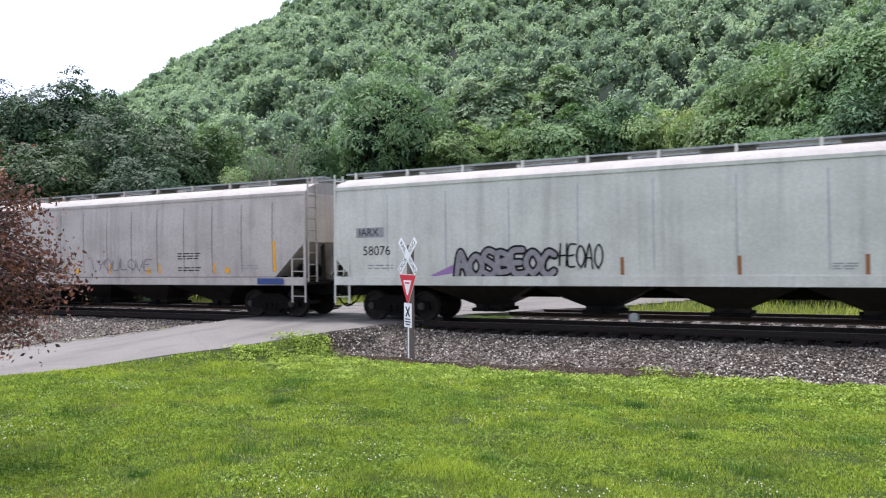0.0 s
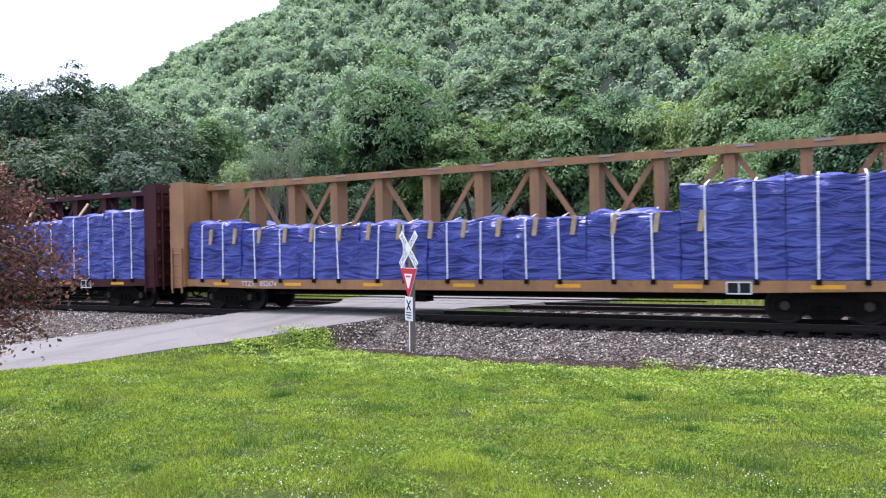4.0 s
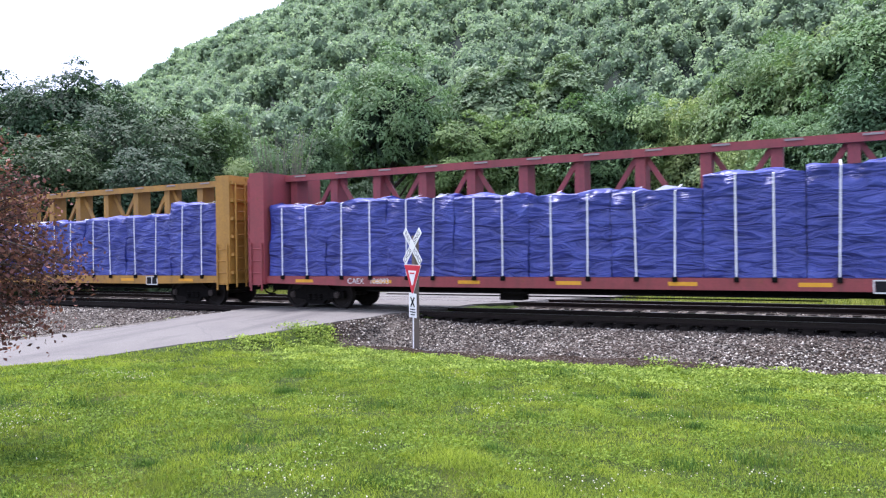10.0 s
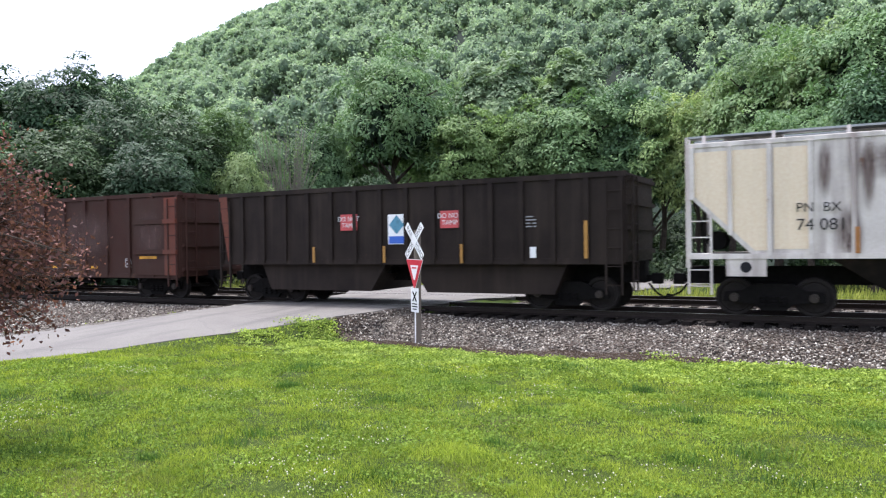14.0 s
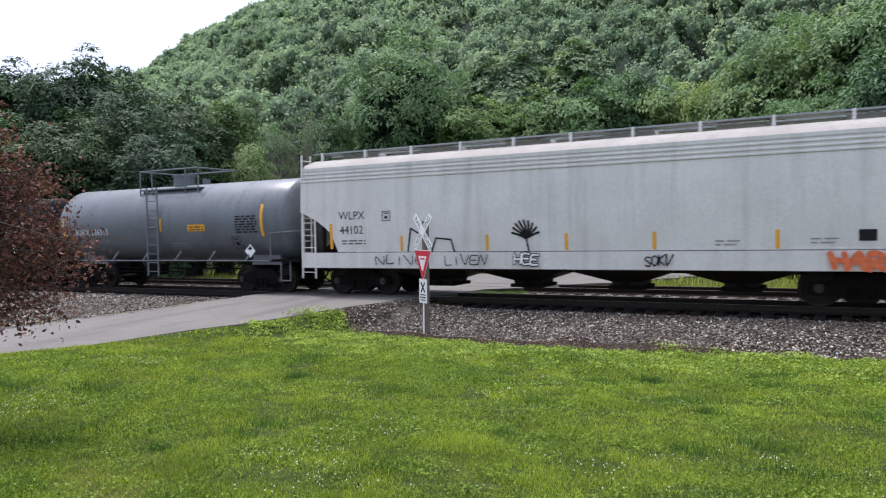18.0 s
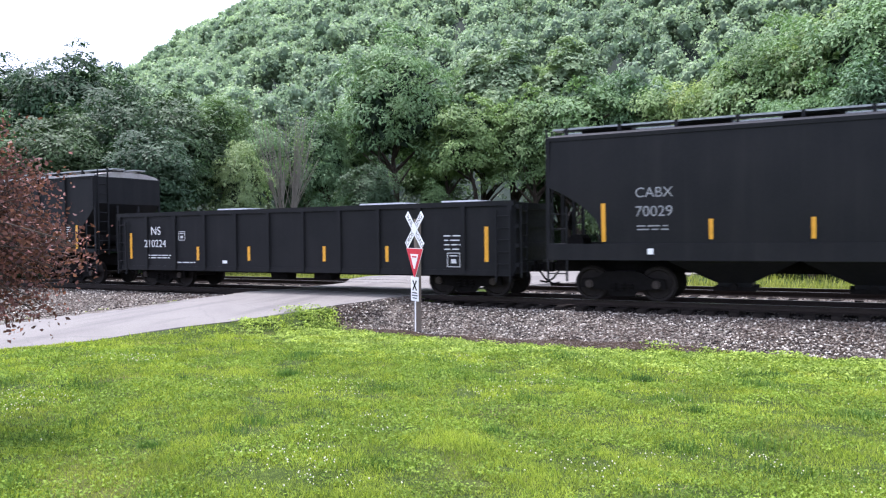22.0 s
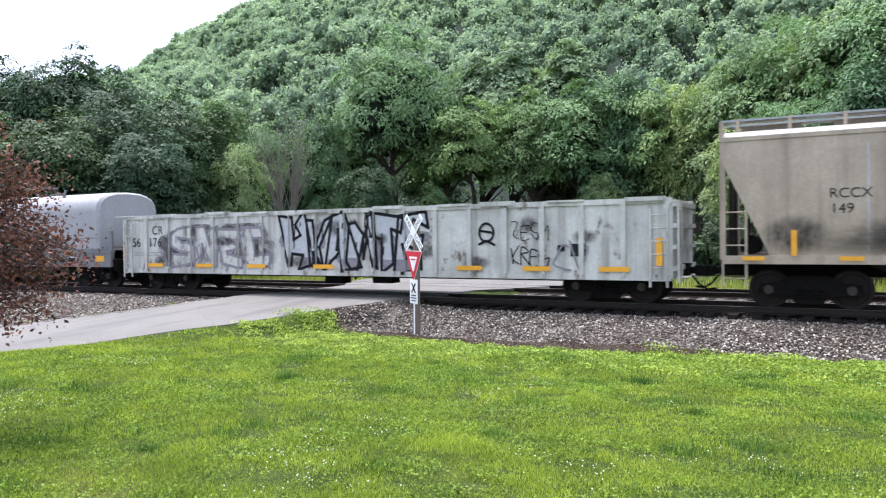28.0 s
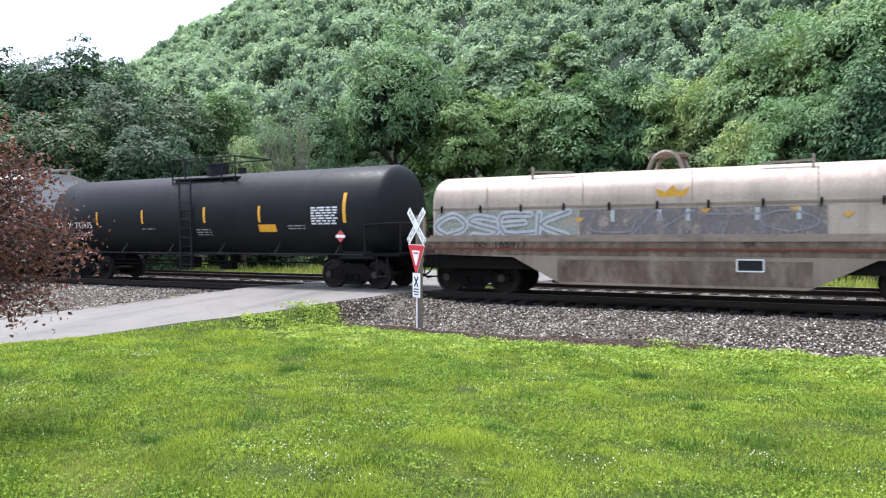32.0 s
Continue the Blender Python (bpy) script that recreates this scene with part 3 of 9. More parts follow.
def make_tree(seed, height, radius, material, label, base=0.15, sprays=250, per=92, leaf=0.2, spray=0.72, bulges=12, tilt=0.55, droop=0.45, slim=0.42, inner=1500):
    """A tree of that height; base: how low the crown begins, of its height."""
    rs = np.random.default_rng(seed)
    t = thing("tree", label, "tree", group="trees behind the railway")
    part("trunk", trunk_shape(rs, height * 0.72, 0.017 * height + 0.05, 12, radius * 0.7), BARK, t, "rough brown trunk and limbs")
    mid, tall = height * (1 + base) / 2, height * (1 - base) / 2
    span = np.array([radius, radius, tall])
    d, u = crown_points(rs, sprays, bulges, 0.25, 1.0)
    c = np.array([0, 0, mid]) + d * u[:, None] * span
    c[:, 2] = np.minimum(c[:, 2], height - 0.15)
    flat = unit(d * np.array([1, 1, 0.4]))
    leaves = spray_leaves(rs, c, flat, spray * rs.uniform(0.6, 1.25, sprays), per, leaf, tilt, droop, slim)
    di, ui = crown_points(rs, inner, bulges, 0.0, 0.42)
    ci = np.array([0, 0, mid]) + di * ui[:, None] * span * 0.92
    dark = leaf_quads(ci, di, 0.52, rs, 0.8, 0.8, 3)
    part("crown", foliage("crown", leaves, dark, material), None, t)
    return t


def bearing(az, r):
    return math.sin(radians(az)) * r, math.cos(radians(az)) * r


# kinds of tree, then copies along the far side of the field
KINDS = [
    make_tree(11, 10, 3.5, LEAF_DEEP, "broad dark green leafy tree at the field edge", 0.08, 280, tilt=0.75, spray=0.8),
    make_tree(12, 10, 3.0, LEAF_NEAR, "rounded green leafy tree at the field edge", 0.15),
    make_tree(13, 10, 2.3, LEAF_SILVER, "slender silvery green poplar in the tree line", 0.2, 320, 80, 0.18, 0.5, 14, 1.0, 0.2, 0.6),
    make_tree(14, 10, 3.3, LEAF_LIGHT, "light yellow-green bushy tree at the field edge", 0.04, tilt=0.7, spray=0.75),
    make_tree(15, 10, 4.0, LEAF_MID, "large round-crowned green tree behind the railway", 0.18, 320, 80, 0.18, 0.62, 16),
    make_tree(16, 10, 3.3, LEAF_MID, "tall green tree with bare lower trunk", 0.32, 250),
    make_tree(17, 10, 3.9, LEAF_MID, "large spreading light green tree behind the railway", 0.2, 320, 80, 0.18, 0.62, 16),
]
# bearing, distance, height over the rails, kind, widening
TREES = [
    (-66, 60, 13.5, 0, 1.2), (-61.5, 58, 14.0, 1, 1.2), (-58, 58, 14.2, 0, 1.05), (-54.3, 56, 15.0, 0, 0.9), (-51.5, 50, 11.6, 0, 1.0),
    (-47.5, 50, 11.4, 0, 1.05), (-44.5, 54, 11.6, 1, 0.95), (-49.5, 44, 8.2, 0, 1.2), (-55.5, 46, 9.0, 0, 1.2), (-43, 48, 8.0, 3, 0.7),
    (-60.5, 46, 9.2, 1, 1.2), (-41.2, 66, 11.5, 5, 0.7), (-36.8, 60, 11.6, 1, 0.75), (-31.6, 62, 18.6, 4, 0.8), (-34.6, 66, 13.6, 1, 0.8),
    (-27.5, 64, 13.5, 5, 0.9), (-24.6, 66, 17.6, 2, 0.95), (-22.2, 67, 18.6, 2, 1.0), (-18.4, 66, 18.2, 2, 1.05), (-25.5, 60, 12.8, 5, 1.0),
    (-21, 60, 13.2, 6, 0.85), (-17.5, 60, 13.8, 5, 1.0), (-14.5, 60, 14.0, 1, 0.9), (-11.5, 60, 13.4, 5, 0.9), (-9, 58, 13.2, 3, 0.8),
    (-6.4, 56, 14.0, 3, 0.85), (-3.6, 54, 15.4, 6, 0.85), (-0.4, 52, 15.6, 3, 0.9), (2.6, 50, 16.2, 6, 0.9), (5.6, 50, 15.0, 6, 0.8),
    (-5.6, 46, 8.2, 3, 0.9), (-1.5, 44, 9.6, 6, 0.85), (2.2, 42, 10.2, 1, 1.0), (6, 42, 11, 0, 1.0), (-12.5, 66, 12.5, 1, 1.1),
    (-29, 70, 12.5, 1, 1.0), (-38, 70, 13, 0, 1.1), (-19, 72, 13, 0, 1.2), (-33.6, 54, 7.4, 0, 0.9), (-28.6, 57, 6.0, 1, 0.9), (-15.8, 56, 6.5, 3, 0.8),
]
rs_t = np.random.default_rng(5)
for k, (az, r, top, kind, wide) in enumerate(TREES):
    x, y = bearing(az, r)
    z = float(ground_z(np.array([x]), np.array([y]))[0])
    s = (top - z) / 9.4
    t = copy_thing(KINDS[kind], Matrix.Translation((x, y, z - 0.1)) @ Matrix.Rotation(rs_t.uniform(0, 6.28), 4, "Z"))
    t.scale = (s * wide, s * wide, s)
for t in KINDS:
    for o in (*t.children_recursive, t):
        bpy.data.objects.remove(o)


def bare_tree(az, r, top):
    """A thin tree of upright grey twigs with few leaves."""
    rs = np.random.default_rng(19)
    x, y = bearing(az, r)
    z0 = float(ground_z(np.array([x]), np.array([y]))[0])
    t = thing("tree", "half-bare tree with feathery upright grey twigs", "tree", (x, y, z0 - 0.1), group="trees behind the railway")
    s, h = Shape(), top - z0
    tips = []
    for k in range(7):
        a, b = rs.uniform(0, 6.28), Vector((0, 0, h * 0.12))
        m = Vector((math.cos(a) * h * 0.09, math.sin(a) * h * 0.09, h * rs.uniform(0.4, 0.5)))
        s.tube((0, 0, 0), b, 0.16, 6, 0.13).tube(b, m, 0.09, 5, 0.05)
        for j in range(16):
            c = a + rs.normal(0, 0.7)
            e = m + Vector((math.cos(c) * h * rs.uniform(0.02, 0.16), math.sin(c) * h * rs.uniform(0.02, 0.16), h * rs.uniform(0.15, 0.5)))
            s.tube(m.lerp(b, rs.uniform(0, 0.4)), e, 0.03, 4, 0.012)
            tips += [e, m.lerp(e, 0.7)]
    part("trunk", s, plain("grey_twigs", (0.2, 0.18, 0.14), 0.9, 0, 0.3), t, "grey upright limbs and twigs")
    c = np.repeat(np.array([tuple(p) for p in tips]), 6, 0)
    c = c + rs.normal(0, 0.25, c.shape)
    part("crown", mesh_np("crown", *leaf_quads(c, rs.normal(0, 1, c.shape), 0.14, rs, 0.8, 0.4, 3), LEAF_MID), None, t, "sparse light green leaves")


bare_tree(-39.7, 53, 11.6)

# undergrowth along the wood's edge, its leaves coloured dark for the canopy's shade
rs_b = np.random.default_rng(21)
bush = []
for k in range(150):
    az = rs_b.uniform(-68, 9)
    r = rs_b.uniform(50, 62) - 6 * (abs(az + 28) > 18)
    x, y = bearing(az, r)
    z0 = float(ground_z(np.array([x]), np.array([y]))[0])
    w, hgt = rs_b.uniform(1.2, 2.6), rs_b.uniform(1.0, 3.4)
    d, u = crown_points(rs_b, 11, 4, 0.2, 1.0, -0.1)
    bush.append(np.concatenate([np.array([x, y, z0 + hgt * 0.35]) + d * u[:, None] * np.array([w, w, hgt * 0.65]), unit(d * np.array([1, 1, 0.3]))], 1))
for k in range(230):
    x, y = bearing(rs_b.uniform(-68, 9), rs_b.uniform(68, 100))
    w, hgt = rs_b.uniform(2.0, 4.0), rs_b.uniform(3.5, 8.5)
    d, u = crown_points(rs_b, 16, 5, 0.2, 1.0, -0.2)
    bush.append(np.concatenate([np.array([x, y, -1.2 + max(0.0, math.hypot(x, y) - 88) * 0.3 + hgt * 0.4]) + d * u[:, None] * np.array([w, w, hgt * 0.6]), unit(d * np.array([1, 1, 0.3]))], 1))
bush = np.concatenate(bush)
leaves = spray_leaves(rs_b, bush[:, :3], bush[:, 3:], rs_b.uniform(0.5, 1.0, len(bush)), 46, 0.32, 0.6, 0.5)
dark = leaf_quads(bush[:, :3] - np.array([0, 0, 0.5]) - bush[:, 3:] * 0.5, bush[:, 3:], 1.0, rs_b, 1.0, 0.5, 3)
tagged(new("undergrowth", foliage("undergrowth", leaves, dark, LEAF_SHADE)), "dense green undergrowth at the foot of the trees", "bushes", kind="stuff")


# ---- the wooded hill ----
def crest(az):
    """Tangent of the height of the hill's edge, by bearing."""
    return np.interp(az, [-75, -62, -55, -51.5, -49.4, -46.5, -43.6, -40.3, -34, -25, -10, 15], [0.13, 0.155, 0.172, 0.19, 0.208, 0.24, 0.272, 0.315, 0.375, 0.42, 0.46, 0.47])


R0, R1 = 85.0, 430.0


def hill_z(az, r):
    u = np.clip((r - R0) / (R1 - R0), 0, 1.25)
    return -1.5 + crest(az) * R1 * np.where(u < 1, u ** 0.92, 1 - 0.6 * (u - 1)) + 3.0 * np.sin(az * 0.55 + r * 0.02) * np.clip(u * 3, 0, 1)


az_s, r_s = np.linspace(-78, 20, 90), np.linspace(R0 - 15, R1 + 90, 50)
ga, gr = np.meshgrid(az_s, r_s)
gz = hill_z(ga, gr)
gv = np.stack([np.sin(np.radians(ga)) * gr, np.cos(np.radians(ga)) * gr, gz], -1).reshape(-1, 3)
gi = (np.arange(49)[:, None] * 90 + np.arange(89)[None]).ravel()
HUMUS = plain("forest_floor", (0.03, 0.042, 0.032), 0.95, 0, 0.5)
hill = new("hillside", mesh_np("hillside", gv, np.stack([gi, gi + 1, gi + 91, gi + 90], -1), HUMUS, True))
tagged(hill, "steep wooded hillside behind the railway", "hill", kind="structure")


def hill_woods():
    """Broadleaf crowns of uneven height, each a dome of leaf masses over an inside painted shade-dark."""
    rs = np.random.default_rng(33)
    spots = []
    ring = 106.0
    while ring < R1 + 14:
        step = 7.6 if ring < 250 else 8.8
        az = np.arange(-66, 8, math.degrees(step / ring))
        az = az + rs.uniform(-0.38, 0.38, len(az)) * math.degrees(step / ring)
        spots.append(np.stack([az, ring + rs.uniform(-3.5, 3.5, len(az))], 1))
        ring += step * 0.85
    az, r = np.concatenate(spots).T
    z0 = hill_z(az, r)
    keep = z0 / r < 0.41
    az, r, z0 = az[keep], r[keep], z0[keep]
    n = len(az)
    w = rs.uniform(3.4, 5.8, n)
    tall = rs.uniform(0.8, 1.35, n)
    c = np.stack([np.sin(np.radians(az)) * r, np.cos(np.radians(az)) * r, z0 + rs.uniform(1.5, 6.5, n)], 1)
    lobes, many = 11, 60
    k = np.arange(lobes)
    el = np.arcsin(np.clip((k + 0.5) / lobes * 1.3 - 0.33 + rs.normal(0, 0.07, (n, lobes)), -0.4, 0.98))
    ang = k * 2.4 + rs.uniform(0, 6.28, (n, 1)) + rs.normal(0, 0.25, (n, lobes))
    d = np.stack([np.cos(ang) * np.cos(el), np.sin(ang) * np.cos(el), np.sin(el)], -1)
    lc = c[:, None] + d * (w[:, None] * rs.uniform(0.5, 0.78, (n, lobes)))[..., None] * np.stack([np.ones(n), np.ones(n), tall], 1)[:, None]
    lr = w[:, None] * rs.uniform(0.24, 0.42, (n, lobes))
    e = unit(unit(rs.normal(0, 1, (n, lobes, many, 3))) + d[:, :, None] * 0.55 + np.array([0, 0, 0.3]))
    pts = lc[:, :, None] + e * (lr[..., None] * (0.96 + rs.normal(0, 0.24, (n, lobes, many))))[..., None]
    size = np.clip(r / 260, 0.5, 1.35)[:, None, None] * np.ones((1, lobes, many))
    pts, nrm, size = pts.reshape(-1, 3), e.reshape(-1, 3), size.ravel()
    v, f = leaf_quads(pts, nrm, 1.12, rs, 0.75, 0.45, 3)
    v = ((v.reshape(-1, 3, 3) - pts[:, None]) * size[:, None, None] + pts[:, None]).reshape(-1, 3)
    me = foliage("hillside_woods", (v, f), cores(rs, np.concatenate([lc, lr[..., None]], 2).reshape(-1, 4), 0.95, 0.7), LEAF_HAZE, LEAF_HAZE_SHADE)
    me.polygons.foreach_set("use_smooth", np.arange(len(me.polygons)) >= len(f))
    tagged(new("hillside_woods", me), "continuous green broadleaf forest covering the hillside", "forest", kind="stuff")


hill_woods()


# ---- purple-leaved plum tree beside the camera ----
def plum_tree():
    rs = np.random.default_rng(41)
    bx_, by_ = bearing(-67, 9.6)
    z0 = float(ground_z(np.array([bx_]), np.array([by_]))[0])
    t = thing("plum_tree", "purple-leaved plum tree with dark thin twigs on the lawn", "tree", (bx_, by_, z0))
    sh = trunk_shape(rs, 3.2, 0.13, 6, 1.6)
    tips = []
    for k in range(150):
        el = rs.uniform(-0.095, 0.15)
        far = -54.1 - 2.6 * min(1.8, abs(el + 0.01) / 0.1) ** 1.5 - 0.6 * math.sin(el * 70)
        az, rad = far - abs(rs.normal(0, 3.0)), 9.0 + rs.normal(0, 0.45)
        px, py = bearing(az, rad)
        e = Vector((px - bx_, py - by_, EYE_Z + el * rad - z0))
        b = Vector((rs.normal(0, 0.15), rs.normal(0, 0.15), rs.uniform(0.9, 3.0)))
        mid = b.lerp(e, 0.55) + Vector((0, 0, rs.uniform(0.0, 0.3)))
        sh.tube(b, mid, 0.016, 4, 0.010).tube(mid, e, 0.010, 4, 0.004)
        tips += [b.lerp(e, 0.8), mid.lerp(e, 0.6), e, mid.lerp(e, 0.85)]
    for az, el in ((-60.3, 0.32), (-60.9, 0.295), (-61.6, 0.3), (-61.2, 0.33)):
        px, py = bearing(az, 9.0)
        e = Vector((px - bx_, py - by_, EYE_Z + el * 9 - z0))
        sh.tube(Vector((0, 0, 2.8)), e, 0.02, 4, 0.004)
        tips += [e] * 3
    part("trunk", sh, BARK, t, "dark thin trunk and twigs")
    c = np.array([tuple(p) for p in tips])
    c = np.repeat(c, 14, 0) + rs.normal(0, 1, (len(tips) * 14, 3)) * np.array([0.14, 0.14, 0.1])
    v, f = leaf_quads(c, rs.normal(0, 1, (len(c), 3)), 0.05, rs, 0.6)
    part("crown", mesh_np("crown", v, f, LEAF_PLUM), None, t, "small reddish purple leaves")


plum_tree()


# ---- grass blades, weeds and clover on the lawn ----
def mottle(x, y, wave, seed):
    """Soft patches about that many metres across, between roughly -1.5 and 1.5."""
    rs = np.random.default_rng(seed)
    out = 0
    for k in range(9):
        a, f, p = rs.uniform(0, np.pi), 2 * np.pi / wave * rs.uniform(0.45, 1.3), rs.uniform(0, 6.28, 2)
        u, v = x * np.cos(a) + y * np.sin(a), y * np.cos(a) - x * np.sin(a)
        out = out + np.sin(u * f + p[0] + 1.2 * np.sin(v * f * 0.7 + p[1]))
    return out / 3.0


BARE = ((-2.4, 5.64, 0.13, 0.07), (-2.5, 5.2, 0.16, 0.07), (-9.0, 12.6, 0.5, 0.16), (-5.2, 13.2, 0.6, 0.14), (-11.6, 13.6, 0.7, 0.2))


def on_lawn(x, y, gap=0.1):
    worn = np.ones(np.shape(x), dtype=bool)
    for bx_, by_, w, d in BARE:
        worn &= ((x - bx_) / w) ** 2 + ((y - by_) / d) ** 2 > 1 + 0.5 * np.sin(x * 40) * np.sin(y * 37)
    return worn & (y < soil_edge(x)) & (np.abs(x - road_mid(y)) > road_half(y) + gap) & (ground_z(x, y) > ballast_z(x, y) - 0.05)


def blade_tris(rs, x, y, h_, w_, lean):
    z, a = ground_z(x, y), rs.uniform(0, 2 * np.pi, len(x))
    dx, dy, tw = np.cos(a), np.sin(a), a + rs.uniform(-0.9, 0.9, len(x))
    sx, sy = -np.sin(tw) * w_, np.cos(tw) * w_
    return np.stack([np.stack([x - sx, y - sy, z - 0.006], -1), np.stack([x + sx, y + sy, z - 0.006], -1), np.stack([x + dx * h_ * lean, y + dy * h_ * lean, z + h_], -1)], 1).reshape(-1, 3)


def blades(n, r0, r1, height, width, seed):
    rs = np.random.default_rng(seed)
    az, r = np.radians(rs.uniform(-65, 7, n)), np.sqrt(rs.uniform(r0 * r0, r1 * r1, n))
    x, y = np.sin(az) * r, np.cos(az) * r
    ok = on_lawn(x, y) & (mottle(x, y, 0.7, 81) + 0.6 * mottle(x, y, 2.6, 82) + rs.normal(0, 0.7, n) > -1.0)
    x, y = x[ok], y[ok]
    n = len(x)
    tall = np.clip(0.78 + 0.3 * mottle(x, y, 1.1, 83) + 0.18 * mottle(x, y, 0.3, 84), 0.35, 1.5)
    return blade_tris(rs, x, y, height * rs.uniform(0.45, 1.25, n) * tall, width * rs.uniform(0.6, 1.35, n), rs.uniform(0.2, 1.5, n))


def grass_material():
    m = leafy("grass_blades", (0.1, 0.155, 0.024), (0.38, 0.475, 0.08), 0.3, 1.3, 0.7, 0.04, (1.1, 1.2, 0.6))
    nt = m.node_tree
    bsdf = next(n for n in nt.nodes if n.type == "BSDF_PRINCIPLED")
    old = bsdf.inputs["Base Color"].links[0].from_socket
    dry = ramp(nt, noise_node(nt, 0.8, 6, (1, 1, 1), 0.7), [(0.54, (0, 0, 0)), (0.72, (0.6, 0.6, 0.6))])
    lush = ramp(nt, noise_node(nt, 2.6, 5), [(0.52, (0, 0, 0)), (0.7, (0.6, 0.6, 0.6))])
    c = mixed(nt, lush, mixed(nt, dry, old, (0.29, 0.265, 0.08)), (0.07, 0.15, 0.02))
    nt.links.new(c, bsdf.inputs["Base Color"])
    return m


GRASS = grass_material()
vv = np.concatenate([blades(150000, 4.4, 8, 0.046, 0.0034, 51), blades(150000, 8, 13, 0.05, 0.0052, 52), blades(120000, 13, 18.5, 0.06, 0.009, 53), blades(60000, 18.5, 25, 0.075, 0.013, 54)])
tagged(new("grass", mesh_np("grass", vv, np.arange(len(vv)).reshape(-1, 3), GRASS)), "short green lawn grass with uneven tufts", "grass", kind="stuff")


def ground_cover():
    """Clover leaves in broad patches, dark tufts, and straw in worn places."""
    rs = np.random.default_rng(57)
    n = 210000
    az, r = np.radians(rs.uniform(-64, 6, n)), 4.4 + 12.4 * rs.uniform(0, 1, n) ** 0.8
    x, y = np.sin(az) * r, np.cos(az) * r
    ok = on_lawn(x, y, 0.12) & (0.8 * mottle(x, y, 2.4, 85) + 0.6 * mottle(x, y, 0.8, 86) + 0.5 * smooth01((y - 12) / 3) + rs.normal(0, 0.45, n) > 0.12)
    x, y, r = x[ok], y[ok], r[ok]
    c = np.stack([x, y, ground_z(x, y) + rs.uniform(0.012, 0.06, len(x))], -1)
    v, f = leaf_quads(c, np.tile(np.array([0, 0, 1.0]), (len(c), 1)), 0.02, rs, 0.9, 0.55, 3)
    v = ((v.reshape(-1, 3, 3) - c[:, None]) * (0.75 + r / 13)[:, None, None] + c[:, None]).reshape(-1, 3)
    tagged(new("clover_leaves", mesh_np("clover_leaves", v, f, leafy("clover_leaf", (0.1, 0.16, 0.024), (0.26, 0.355, 0.07), 0.3, 1.2, 0.7, 0.06, (1.1, 1.2, 0.6)))), "low bright green clover patches in the lawn", "clover", kind="stuff")
    cx, cy, ch = [], [], []
    for k in range(46):
        a, q = np.radians(rs.uniform(-62, 4)), rs.uniform(5.0, 14.5)
        m, w, hh = int(rs.uniform(90, 420)), rs.uniform(0.05, 0.2), rs.uniform(0.07, 0.13)
        cx.append(math.sin(a) * q + rs.normal(0, w * 1.5, m))
        cy.append(math.cos(a) * q + rs.normal(0, w, m))
        ch.append(np.full(m, hh))
    x, y, hh = np.concatenate(cx), np.concatenate(cy), np.concatenate(ch)
    ok = on_lawn(x, y, 0.2)
    x, y, hh = x[ok], y[ok], hh[ok]
    n = len(x)
    v = blade_tris(rs, x, y, hh * rs.uniform(0.5, 1.2, n), rs.uniform(0.003, 0.006, n) * np.maximum(0.7, np.hypot(x, y) / 9), rs.uniform(0.1, 0.9, n))
    tagged(new("grass_tufts", mesh_np("grass_tufts", v, np.arange(3 * n).reshape(-1, 3), leafy("tuft_blades", (0.03, 0.075, 0.015), (0.135, 0.245, 0.045), 0.25, 0.8))), "darker taller tufts of grass in the lawn", "grass", kind="stuff")
    n = 26000
    x, y = rs.uniform(-22, 4, n), rs.uniform(4.5, 16.2, n)
    ok = on_lawn(x, y) & (mottle(x, y, 1.7, 88) + rs.normal(0, 0.5, n) > 0.95)
    x, y = x[ok], y[ok]
    n = len(x)
    v = blade_tris(rs, x, y, rs.uniform(0.015, 0.04, n), rs.uniform(0.003, 0.006, n) * np.maximum(0.8, np.hypot(x, y) / 8), rs.uniform(0.8, 3.0, n))
    tagged(new("dry_grass", mesh_np("dry_grass", v, np.arange(3 * n).reshape(-1, 3), leafy("straw_blades", (0.16, 0.12, 0.05), (0.5, 0.42, 0.22), 0.2, 1.0))), "dry straw-coloured blades in worn patches of the lawn", "grass", kind="stuff")


ground_cover()


def field_grass():
    """Tall unmown grass beyond the tracks."""
    rs = np.random.default_rng(58)
    n = 26000
    x, y = rs.uniform(-48, 6, n), 27.6 + rs.exponential(5.0, n)
    ok = np.abs(x - road_mid(y)) > road_half(y) + 0.4
    x, y = x[ok], y[ok]
    n = len(x)
    v = blade_tris(rs, x, y, rs.uniform(0.18, 0.55, n), rs.uniform(0.015, 0.035, n), rs.uniform(0.2, 0.6, n))
    tagged(new("field_grass", mesh_np("field_grass", v, np.arange(3 * n).reshape(-1, 3), leafy("field_blades", (0.13, 0.17, 0.04), (0.34, 0.38, 0.12), 0.35, 0.5))), "tall pale green grass in the field across the tracks", "grass", kind="stuff")


field_grass()


